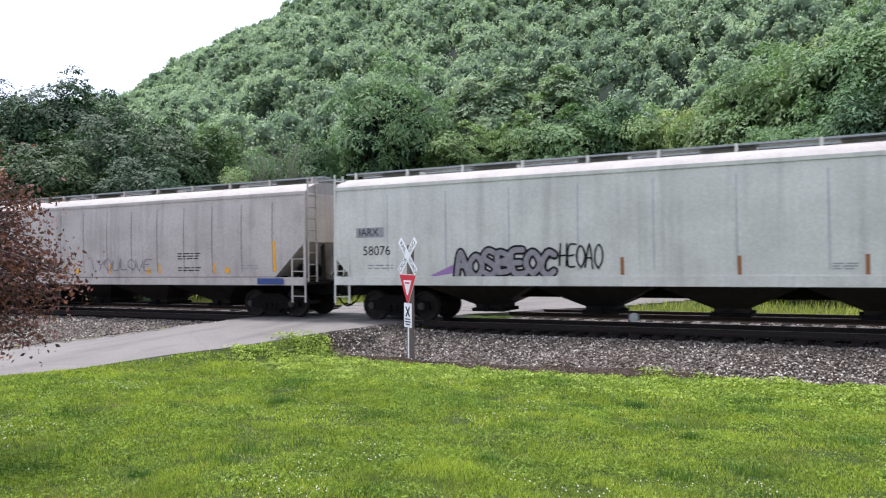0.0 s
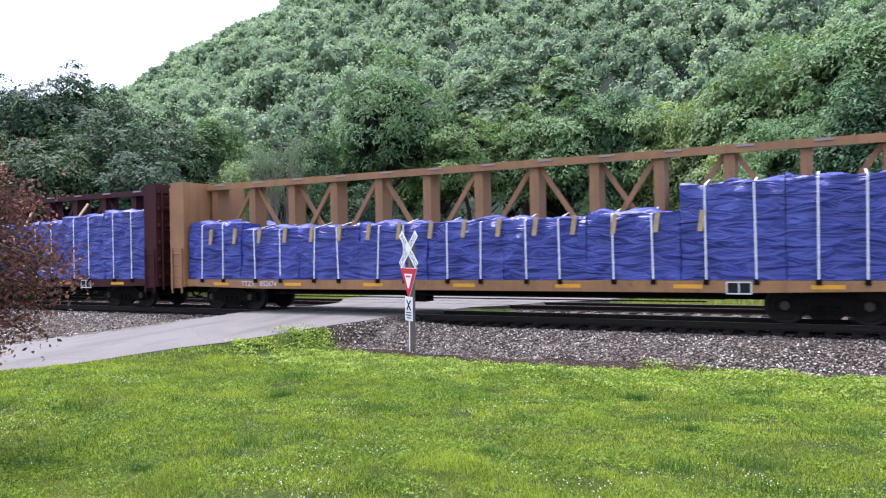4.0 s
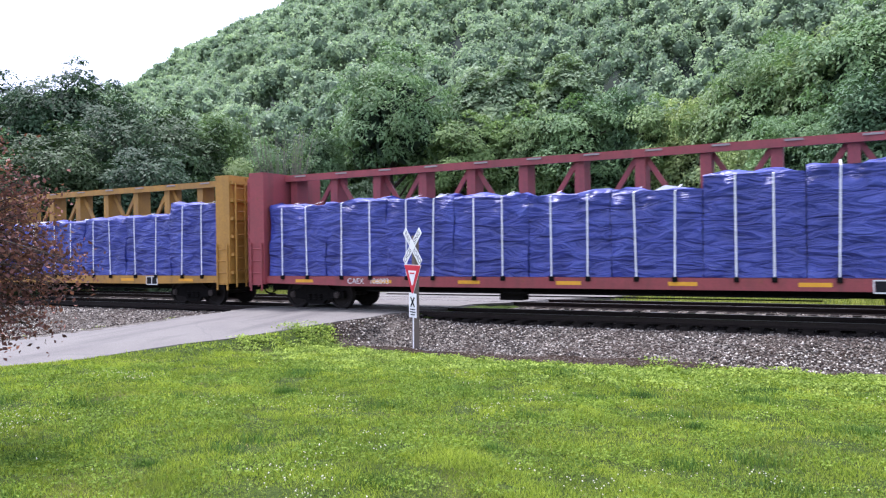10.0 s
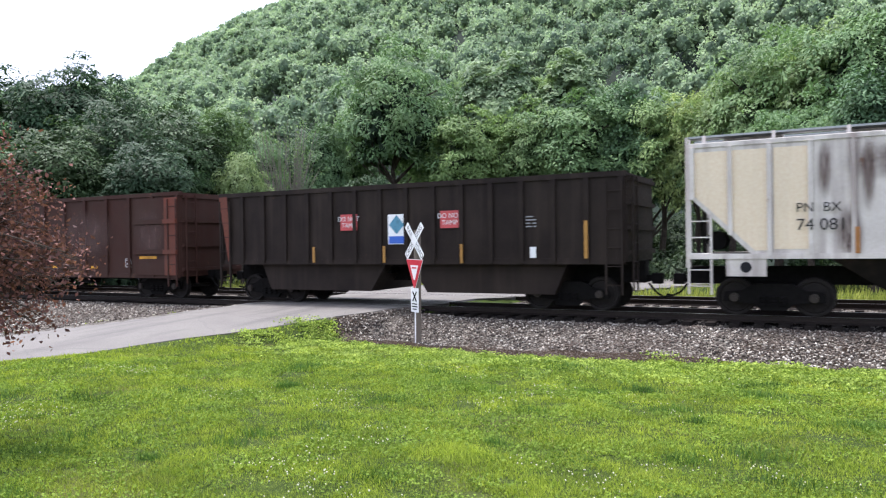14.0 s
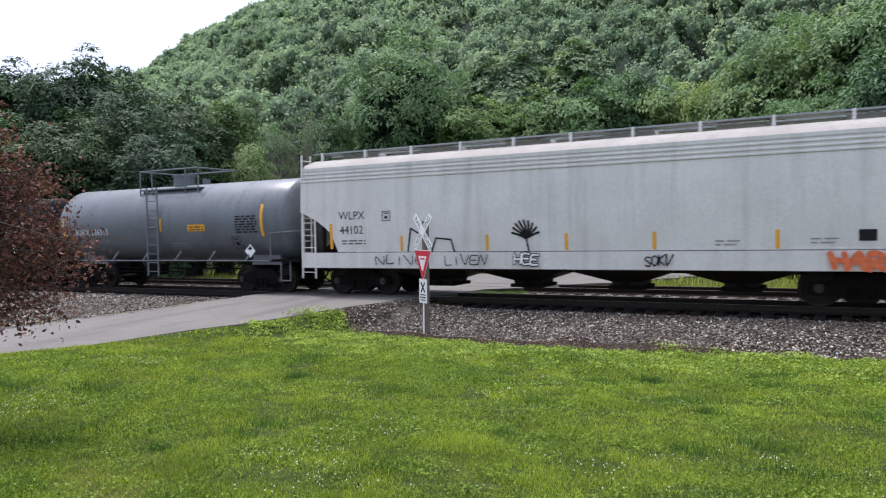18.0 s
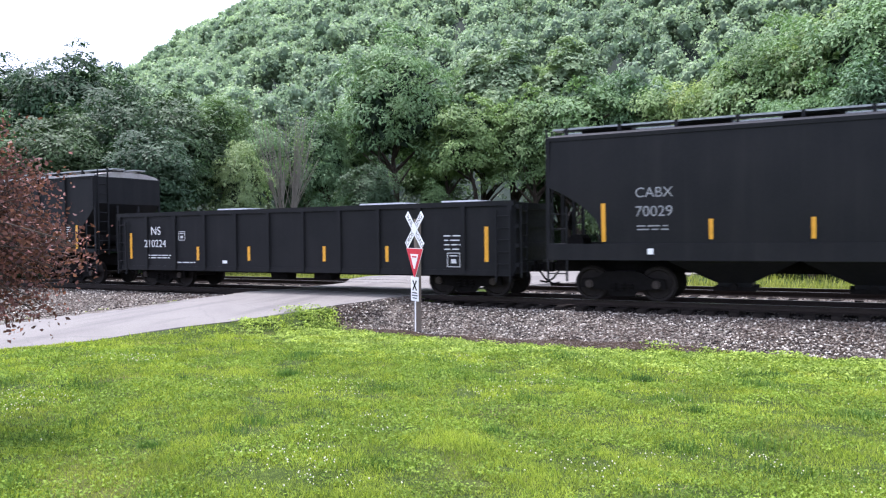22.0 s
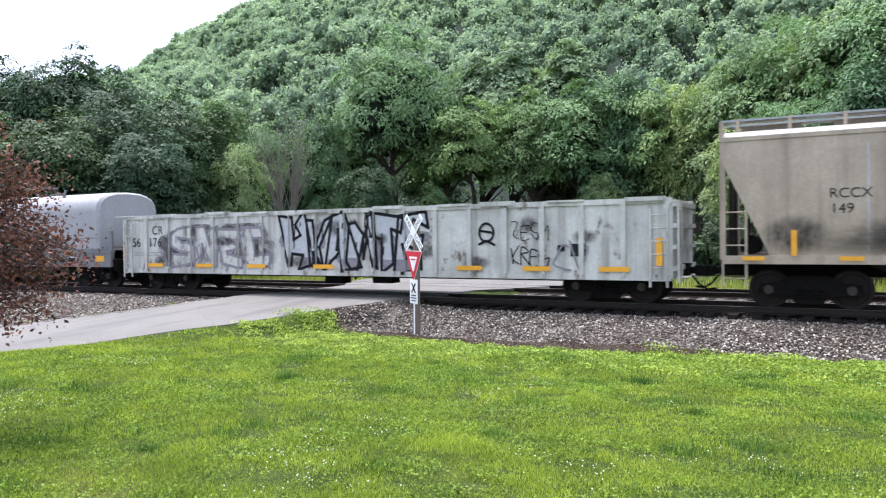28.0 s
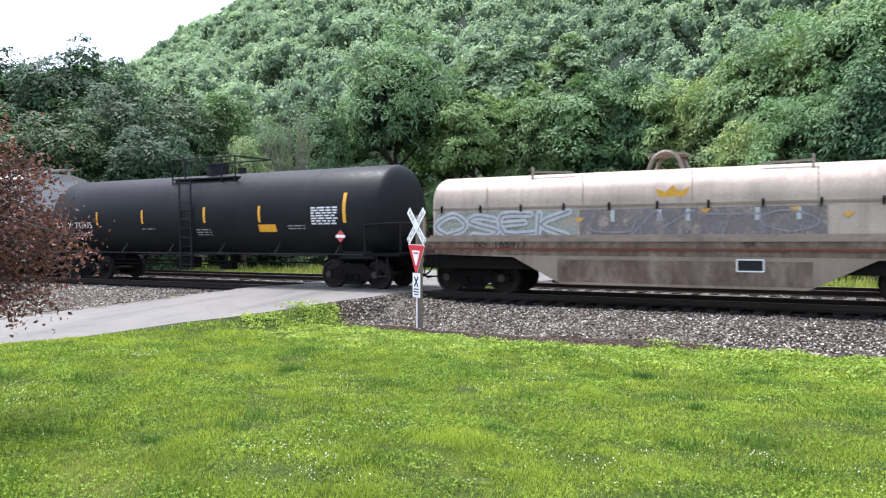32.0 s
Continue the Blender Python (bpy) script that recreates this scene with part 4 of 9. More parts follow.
def weeds():
    """Broad-leaved weeds along the stones, clumps of taller ones, and clover flowers."""
    rs = np.random.default_rng(61)
    n = 15000
    x = np.concatenate([rs.uniform(-17, 6, 11500), rs.uniform(-17, -11, 3500)])
    y = soil_edge(x) + 0.05 - rs.exponential(0.55, n) - 2.4 * rs.uniform(0, 1, n) ** 1.6
    ok = on_lawn(x, y, 0.15) & (y > 11) & (mottle(x, y, 1.3, 91) + rs.normal(0, 0.6, n) > -0.25)
    x, y = x[ok], y[ok]
    lift = np.clip(0.5 + 0.5 * mottle(x, y, 0.9, 92), 0.1, 1.4)
    c = np.stack([x, y, ground_z(x, y) + rs.uniform(0.01, 0.08, len(x)) * lift], -1)
    c = np.repeat(c, 9, 0) + rs.normal(0, 0.05, (len(c) * 9, 3)) * np.array([1, 1, 0.4])
    tall = [(-12.9, 15.9, 0.3, 0.16), (-12.2, 16.2, 0.3, 0.2), (-11.8, 15.9, 0.25, 0.14), (-8.1, 15.5, 0.2, 0.12), (-6.9, 15.2, 0.18, 0.14), (-5.4, 15.6, 0.15, 0.12), (-3.3, 16.1, 0.2, 0.2), (-2.4, 16.3, 0.12, 0.12), (-0.9, 16.5, 0.22, 0.14), (-9.6, 15.3, 0.3, 0.1), (-4.4, 15.0, 0.3, 0.1)]
    for px, py, w, h in tall:
        m = int(900 * w)
        g = np.stack([rs.normal(px, w, m), rs.normal(py, w * 0.5, m), np.zeros(m)], -1)
        g[:, 2] = ground_z(g[:, 0], g[:, 1]) + h * rs.uniform(0.1, 1.1, m)
        c = np.concatenate([c, g])
    v, f = leaf_quads(c, np.tile(np.array([0, -0.2, 1.0]), (len(c), 1)), 0.048, rs, 1.0, 0.5, 3)
    tagged(new("weeds", mesh_np("weeds", v, f, leafy("weed_leaves", (0.1, 0.165, 0.028), (0.4, 0.5, 0.12), 0.3, 1.6, 0.7, 0.08, (1.1, 1.2, 0.6)))), "bright green broad-leaved weeds at the gravel edge", "weeds", kind="stuff")
    n = 9000
    az, r = np.radians(rs.uniform(-63, 5, n)), np.sqrt(rs.uniform(26, 215, n))
    x, y = np.sin(az) * r, np.cos(az) * r
    ok = on_lawn(x, y, 0.3) & (mottle(x, y, 2.2, 93) + 0.5 * mottle(x, y, 0.6, 94) + rs.normal(0, 0.35, n) > 1.15)
    x, y, r = x[ok], y[ok], r[ok]
    c = np.stack([x, y, ground_z(x, y) + rs.uniform(0.04, 0.075, len(x))], -1)
    base = np.array([(1, 0, 0), (-1, 0, 0), (0, 1, 0), (0, -1, 0), (0, 0, 1), (0, 0, -1)]) * 0.0078
    tri = np.array([(0, 2, 4), (2, 1, 4), (1, 3, 4), (3, 0, 4), (2, 0, 5), (1, 2, 5), (3, 1, 5), (0, 3, 5)])
    v = (c[:, None] + base[None] * rs.uniform(0.6, 1.25, (len(c), 1, 1))).reshape(-1, 3)
    f = (tri[None] + 6 * np.arange(len(c))[:, None, None]).reshape(-1, 3)
    tagged(new("clover_flowers", mesh_np("clover_flowers", v, f, plain("clover_white", (0.7, 0.68, 0.52), 0.8))), "small white clover flowers scattered in the lawn", "flowers", kind="stuff")


weeds()
# ---- crossing signs ----
WHITE = plain("white_sign_sheet", (0.8, 0.8, 0.79), 0.45, 0, 0.06)
RED = plain("red_sign_sheet", (0.55, 0.02, 0.035), 0.45, 0, 0.1)
BLACK = plain("black_lettering", (0.015, 0.015, 0.016), 0.6, 0, 0.2)
POST_WOOD = paint("weathered_post_wood", (0.17, 0.14, 0.11), dirt=0.5, streak=0.6, rough=0.85)
STEEL = plain("galvanised_steel", (0.32, 0.34, 0.33), 0.5, 0.6)
BLUE = plain("blue_sign_sheet", (0.04, 0.12, 0.5), 0.5, 0, 0.1)


def lettering(body, size, material, parent, x, z, y=0.0, align="LEFT", name="lettering", squeeze=1.0, spin=0.0, surface=None, slant=0.0):
    """Words as a flat mesh that faces -y; x, z: where the line begins, or its middle."""
    cu = bpy.data.curves.new(name, "FONT")
    cu.body, cu.size, cu.align_x, cu.align_y, cu.shear = body, size, align, "CENTER", slant
    tmp = new("tmp", cu)
    me = bpy.data.meshes.new_from_object(tmp.evaluated_get(bpy.context.evaluated_depsgraph_get()))
    bpy.data.objects.remove(tmp)
    bpy.data.curves.remove(cu)
    c, s = math.cos(spin), math.sin(spin)
    for v in me.vertices:
        a, b = v.co.x * squeeze, v.co.y
        px, pz = x + a * c - b * s, z + a * s + b * c
        v.co = (px, surface(pz) if surface else y, pz)
    me.materials.clear()
    me.materials.append(material)
    return part(name, me, None, parent)


def crossing_sign(x, y, turn, back=False):
    z = float(max(ground_z(np.array([x]), np.array([y]))[0], ballast_z(np.array([x]), np.array([y]))[0]))
    s = thing("crossing_sign", "white railroad crossbuck above a red yield sign on a wooden post", "road sign", (x, y, z - 0.1))
    s.rotation_euler = (0, radians(1.0), radians(turn))
    part("post", Shape().loft([[(a, b, zz) for a, b in ((-0.07, 0.005), (0.07, 0.005), (0.07, 0.145), (-0.07, 0.145))] for zz in (0, 3.15)]), POST_WOOD, s, "dark weathered wooden post")
    part("reflector_strip", Shape().box(-0.03, 0.03, -0.004, 0.004, 0.12, 1.4), WHITE, s, "white reflective strip")
    for lean in (1, -1):
        yy = -0.02 if lean == 1 else -0.012
        ang = radians(45)
        ux, uz = math.cos(ang) * lean, math.sin(ang)
        blade = Shape()
        L, W = 0.61, 0.105
        px, pz = -uz, ux
        c = [(ux * L * a + px * W * b, 2.86 + uz * L * a + pz * W * b) for a, b in ((-1, -1), (1, -1), (1, 1), (-1, 1))]
        blade.loft([[(p, yy - 0.004, q) for p, q in c], [(p, yy + 0.004, q) for p, q in c]])
        bl = part("blade", blade, WHITE, s, "white crossbuck blade with black letters")
        if lean == -1:
            lettering("RAIL", 0.19, BLACK, bl, -0.34 * math.cos(ang), 2.86 + 0.34 * math.sin(ang), yy - 0.006, "CENTER", spin=-ang)
            lettering("ROAD", 0.19, BLACK, bl, 0.34 * math.cos(ang), 2.86 - 0.34 * math.sin(ang), yy - 0.006, "CENTER", spin=-ang)
        else:
            lettering("CROS", 0.19, BLACK, bl, -0.34 * math.cos(ang), 2.86 - 0.34 * math.sin(ang), yy - 0.006, "CENTER", spin=ang)
            lettering("SING", 0.19, BLACK, bl, 0.34 * math.cos(ang), 2.86 + 0.34 * math.sin(ang), yy - 0.006, "CENTER", spin=ang)
    tri = lambda w, top, bot: [(-w, top), (w, top), (0.03, bot), (-0.03, bot)]
    board = part("yield_board", Shape().prism(tri(0.455, 2.37, 1.58), -0.016, -0.008), WHITE, s, "red and white triangular yield board")
    part("red_band", Shape().prism(tri(0.435, 2.355, 1.6), -0.022, -0.018), RED, board)
    part("white_centre", Shape().prism(tri(0.215, 2.21, 1.82), -0.028, -0.024), WHITE, board)
    part("word_bar", Shape().box(-0.12, 0.12, -0.034, -0.030, 2.12, 2.16), RED, board, "small illegible word")
    plate = part("notice_plate", Shape().box(-0.2, 0.2, -0.016, -0.008, 0.95, 1.6), WHITE, s, "white notice plate with a black X")
    for k in (-1, 1):
        part("x_stroke", Shape().bar((-0.1 * k, -0.021, 1.24), (0.1 * k, -0.021, 1.5), 0.05, 0.004), BLACK, plate)
    for zz, w in ((1.17, 0.13), (1.1, 0.15), (1.03, 0.11)):
        part("text_bar", Shape().box(-w, w, -0.022, -0.018, zz - 0.014, zz + 0.014), BLACK, plate)
    return s


crossing_sign(-10.02, 17.25, -30)


def far_sign():
    x, y = -15.6, 30.5
    z = float(ground_z(np.array([x]), np.array([y]))[0])
    s = thing("sign_post", "white post with a small blue plate across the tracks", "sign post", (x, y, z - 0.05))
    part("post", Shape().box(-0.16, -0.04, -0.05, 0.05, 0, 2.9).box(0.08, 0.16, -0.05, 0.05, 0, 2.9), WHITE, s)
    part("plate", Shape().box(-0.22, 0.2, -0.07, -0.055, 0.55, 1.0), BLUE, s, "small blue plate")


far_sign()
# ---- the train ----
CARS = []
UNDER = plain("grimy_underframe", (0.010, 0.009, 0.0085), 0.9, 0, 0.5)
WHEEL = plain("wheel_steel", (0.028, 0.024, 0.022), 0.6, 0.3, 0.4)
YELLOW = plain("yellow_reflector", (0.75, 0.36, 0.02), 0.5, 0, 0.15)
INK_W = plain("white_stencil", (0.7, 0.7, 0.68), 0.6, 0, 0.15)
INK_K = plain("black_stencil", (0.02, 0.02, 0.022), 0.6, 0, 0.2)
INK_G = plain("faded_grey_stencil", (0.3, 0.3, 0.3), 0.7, 0, 0.3)


def wheel_mesh():
    s = Shape()
    ring = lambda r, y: [(math.cos(2 * math.pi * k / 28) * r, y, math.sin(2 * math.pi * k / 28) * r) for k in range(28)]
    s.loft([ring(0.08, -0.09), ring(0.11, -0.085), ring(0.12, -0.03), ring(0.36, -0.02), ring(0.38, -0.065), ring(0.455, -0.065), ring(0.46, 0.05), ring(0.485, 0.06), ring(0.485, 0.085), ring(0.38, 0.085), ring(0.08, 0.05)])
    return s.mesh("wheel", True)


def truck_frame_mesh():
    s = Shape()
    for y in (-1, 1):
        o, i = y * 1.02, y * 0.9
        arch = [(-1.15, 0.36), (-1.1, 0.6), (-0.72, 0.63), (-0.42, 0.8), (0.42, 0.8), (0.72, 0.63), (1.1, 0.6), (1.15, 0.36), (0.72, 0.33), (0.42, 0.3), (0.3, 0.15), (-0.3, 0.15), (-0.42, 0.3), (-0.72, 0.33)]
        hole = [(-0.62, 0.52), (-0.36, 0.68), (-0.36, 0.34)]
        s.prism(arch, min(o, i), max(o, i))
        for k in (-1, 1):
            s.prism([(k * p, q) for p, q in hole], o - 0.012 * (-y), o + 0.012 * (-y))
        for x in (-0.22, 0, 0.22):
            for zz in (0.28, 0.36, 0.44):
                s.tube((x, o + 0.02 * y, zz), (x, o + 0.02 * y, zz + 0.05), 0.075, 8)
    s.box(-0.25, 0.25, -1.0, 1.0, 0.5, 0.8)
    return s.mesh("truck_frame")


def axle_mesh():
    s = Shape().tube((0, -0.95, 0), (0, 0.95, 0), 0.07, 8)
    for y in (-1, 1):
        s.tube((0, y * 0.93, 0), (0, y * 1.08, 0), 0.11, 10)
        s.tube((0, y * 1.08, 0), (0, y * 1.1, 0), 0.06, 6)
    return s.mesh("axle")


WHEEL_ME, FRAME_ME, AXLE_ME = wheel_mesh(), truck_frame_mesh(), axle_mesh()
SPRING = plain("bearing_grease", (0.06, 0.05, 0.045), 0.4, 0.6)
WHEELS = []


def truck(car, x, axles=2):
    t = part("truck", FRAME_ME, UNDER, car, at=(x, 0, 0))
    for a in (-0.89, 0.89):
        part("axle", AXLE_ME, SPRING, t, at=(a, 0, 0.46))
        for y in (-0.752, 0.752):
            w = part("wheel", WHEEL_ME, WHEEL, t, at=(a, y, 0.462))
            if y > 0:
                w.rotation_euler = (0, 0, math.pi)
            WHEELS.append((w, CARS[-1][1], x + a, y))


COUPLER_ME = Shape().box(-0.45, 0.2, -0.07, 0.07, 0.78, 0.95).box(0.15, 0.42, -0.16, 0.14, 0.72, 1.0).box(0.36, 0.46, -0.2, -0.05, 0.74, 0.98).pipe([(0.1, -0.3, 0.75), (0.3, -0.32, 0.5), (0.5, -0.3, 0.38), (0.7, -0.28, 0.42)], 0.03).mesh("coupler")


def rail_car(name, label, left, right, trucks=None, wide=0.0):
    """An Empty on the rails at the middle of a car that reaches from left to right along the train."""
    mid, L = (left + right) / 2, right - left
    car = thing(name, label, "freight car", group="freight train")
    CARS.append((car, mid))
    inset = trucks if trucks is not None else 1.75
    for s in (-1, 1):
        truck(car, s * (L / 2 - inset))
        c = part("coupler", COUPLER_ME, UNDER, car, at=(s * (L / 2 + 0.2), 0, 0))
        if s < 0:
            c.rotation_euler = (0, 0, math.pi)
    return car, L


def ladder(car, x0, x1, z0, z1, y, material, rungs=5, deep=None, name="ladder"):
    """Grab irons between two stiles; deep: turns the corner by that much along y."""
    s = Shape()
    a, b = ((x0, y), (x1, y)) if deep is None else ((x0, y), (x0, y + deep))
    for px, py in (a, b):
        s.bar((px, py, z0), (px, py, z1), 0.05, 0.04)
    for k in range(rungs):
        z = z0 + (z1 - z0) * (k + 0.5) / rungs
        s.tube((*a, z), (*b, z), 0.016, 5)
    return part(name, s, material, car)


def rects(car, items, material, y, name="stencil_bar", surface=None, label=""):
    """Flat bars or plates at (x, z, width, height)."""
    for x, z, w, h in items:
        n = 6 if surface and h > 0.25 else 1
        zs = [z - h / 2 + h * k / n for k in range(n + 1)]
        ring = [(surface(q) if surface else y, q) for q in zs]
        s = Shape().loft([[(xx, b, q) for b, q in ring] + [(xx, b + 0.004, q) for b, q in ring[::-1]] for xx in (x - w / 2, x + w / 2)])
        part(name, s, material, car, label)


def small_print(car, x, z, w, lines, material, y, surface=None, gap=0.09, h=0.035, seed=1):
    """Lines of writing too small to read."""
    rs = np.random.default_rng(seed)
    out = []
    for k in range(lines):
        cx = x
        while cx < x + w - 0.05:
            ww = min(rs.uniform(0.1, 0.32), x + w - cx)
            out.append((cx + ww / 2, z - k * gap, ww, h))
            cx += ww + 0.06
    s = Shape()
    for cx, cz, ww, hh in out:
        f = surface or (lambda q: y)
        s.add([(cx - ww / 2, f(cz - hh / 2), cz - hh / 2), (cx + ww / 2, f(cz - hh / 2), cz - hh / 2), (cx + ww / 2, f(cz + hh / 2), cz + hh / 2), (cx - ww / 2, f(cz + hh / 2), cz + hh / 2)], [(0, 1, 2, 3)])
    part("small_print", s, material, car, "illegible stencilled lines")


def ribbon(shape, pts, width, f, lift):
    """A painted stroke along (x, z) points, with round joints."""
    for (x0, z0), (x1, z1) in zip(pts, pts[1:]):
        d = math.hypot(x1 - x0, z1 - z0) or 1e-6
        n = max(1, int(abs(z1 - z0) / 0.25) + 1)
        nx, nz = -(z1 - z0) / d * width / 2, (x1 - x0) / d * width / 2
        for k in range(n):
            ax, az = x0 + (x1 - x0) * k / n, z0 + (z1 - z0) * k / n
            bx_, bz = x0 + (x1 - x0) * (k + 1) / n, z0 + (z1 - z0) * (k + 1) / n
            q = [(ax + nx, az + nz), (ax - nx, az - nz), (bx_ - nx, bz - nz), (bx_ + nx, bz + nz)]
            shape.add([(x, f(z) - lift, z) for x, z in q], [(0, 1, 2, 3)])
    for x0, z0 in pts:
        q = [(x0 + math.cos(a * math.pi / 4) * width / 2, z0 + math.sin(a * math.pi / 4) * width / 2) for a in range(8)]
        shape.add([(x, f(z) - lift, z) for x, z in q], [tuple(range(8))])


# letter skeletons on a unit square, each a list of strokes
GLYPHS = {
    "S": [[(0.9, 0.9), (0.4, 1), (0.1, 0.75), (0.5, 0.5), (0.9, 0.3), (0.6, 0), (0.1, 0.1)]],
    "A": [[(0, 0), (0.45, 1), (0.9, 0)], [(0.2, 0.4), (0.75, 0.4)]],
    "B": [[(0.1, 0), (0.1, 1), (0.7, 0.9), (0.75, 0.65), (0.2, 0.52), (0.85, 0.4), (0.8, 0.1), (0.1, 0)]],
    "E": [[(0.9, 0.95), (0.1, 0.95), (0.1, 0.05), (0.9, 0.05)], [(0.1, 0.5), (0.7, 0.5)]],
    "K": [[(0.1, 0), (0.1, 1)], [(0.85, 1), (0.15, 0.5), (0.9, 0)]],
    "R": [[(0.1, 0), (0.1, 1), (0.75, 0.95), (0.75, 0.55), (0.15, 0.5), (0.9, 0)]],
    "O": [[(0.5, 0), (0.1, 0.3), (0.1, 0.7), (0.5, 1), (0.9, 0.7), (0.9, 0.3), (0.5, 0)]],
    "N": [[(0.1, 0), (0.1, 0.95), (0.85, 0.05), (0.85, 1)]],
    "M": [[(0, 0), (0.15, 1), (0.5, 0.3), (0.85, 1), (1, 0)]],
    "T": [[(0, 0.95), (1, 0.95)], [(0.5, 0.95), (0.5, 0)]],
    "C": [[(0.9, 0.85), (0.5, 1), (0.1, 0.6), (0.15, 0.2), (0.55, 0), (0.9, 0.15)]],
    "V": [[(0, 1), (0.45, 0), (0.9, 1)]],
    "U": [[(0.1, 1), (0.1, 0.2), (0.5, 0), (0.9, 0.2), (0.9, 1)]],
    "H": [[(0.1, 0), (0.1, 1)], [(0.85, 0), (0.85, 1)], [(0.1, 0.5), (0.85, 0.5)]],
    "L": [[(0.2, 1), (0.15, 0.05), (0.85, 0.1)]],
    "I": [[(0.4, 1), (0.5, 0)]],
    "Y": [[(0, 1), (0.5, 0.5), (1, 1)], [(0.5, 0.5), (0.4, 0)]],
    "Z": [[(0.05, 0.95), (0.9, 0.95), (0.1, 0.05), (0.95, 0.05)]],
    "J": [[(0.3, 1), (0.9, 1)], [(0.6, 1), (0.6, 0.1), (0.2, 0.1), (0.1, 0.35)]],
}


def graffiti(car, word, x, z, w, h, layers, y=0.0, surface=None, seed=3, wild=0.1, label=""):
    """A painted piece: each layer (stroke width, material) draws the same letters over the last."""
    f = surface or (lambda q: y)
    rs = np.random.default_rng(seed)
    step = w / len(word)
    for k, ch in enumerate(word):
        sh, up, big = rs.normal(0, 0.15), rs.normal(0, 0.05) * h, rs.uniform(0.9, 1.12)
        paths = []
        for st in GLYPHS.get(ch, []):
            pts = [(x + step * k + (a + sh * (b - 0.5)) * step * 1.0, z + up + b * h * big) for a, b in st]
            pts = [(a + rs.normal(0, wild * 0.2) * step, b + rs.normal(0, wild * 0.3) * h) for a, b in pts]
            fine = [pts[0]]
            for j in range(len(pts) - 1):
                p0, p1, p2, p3 = pts[max(0, j - 1)], pts[j], pts[j + 1], pts[min(len(pts) - 1, j + 2)]
                for t in (0.33, 0.67, 1.0) if wild < 0.45 else (1.0,):
                    fine.append(tuple(0.5 * (2 * p1[i] + (p2[i] - p0[i]) * t + (2 * p0[i] - 5 * p1[i] + 4 * p2[i] - p3[i]) * t * t + (3 * p1[i] - p0[i] - 3 * p2[i] + p3[i]) * t ** 3) for i in (0, 1)))
            paths.append(fine)
        made = None
        for n, (width, material) in enumerate(layers):
            s = Shape()
            for j, pts in enumerate(paths):
                ribbon(s, pts, width, f, 0.008 + 0.004 * n + 0.0003 * j + 0.0005 * k)
            made = part("graffiti_letter" if made is None else "paint_layer", s, material, car if n == 0 else made, label if n == 0 else "")
            base = made if n == 0 else base
            made = base


def cloud(car, x, z, w, h, material, lift, y=0.0, surface=None, seed=1, n=9, name="painted_cloud"):
    """A blot of sprayed paint made of overlapping discs."""
    f = surface or (lambda q: y)
    rs = np.random.default_rng(seed)
    s = Shape()
    for k in range(n):
        cx, cz = x + w * (k + 0.5) / n, z + h * rs.uniform(0.3, 0.7)
        r, a = w / n * rs.uniform(0.75, 1.15), rs.uniform(0, 1)
        pts = [(cx + math.cos(j * math.pi / 8) * r, min(z + h, max(z, cz + math.sin(j * math.pi / 8) * h * rs.uniform(0.42, 0.6)))) for j in range(16)]
        s.add([(px, f(pz) - lift - 0.0004 * k, pz) for px, pz in pts], [tuple(range(16))])
    return part(name, s, material, car)


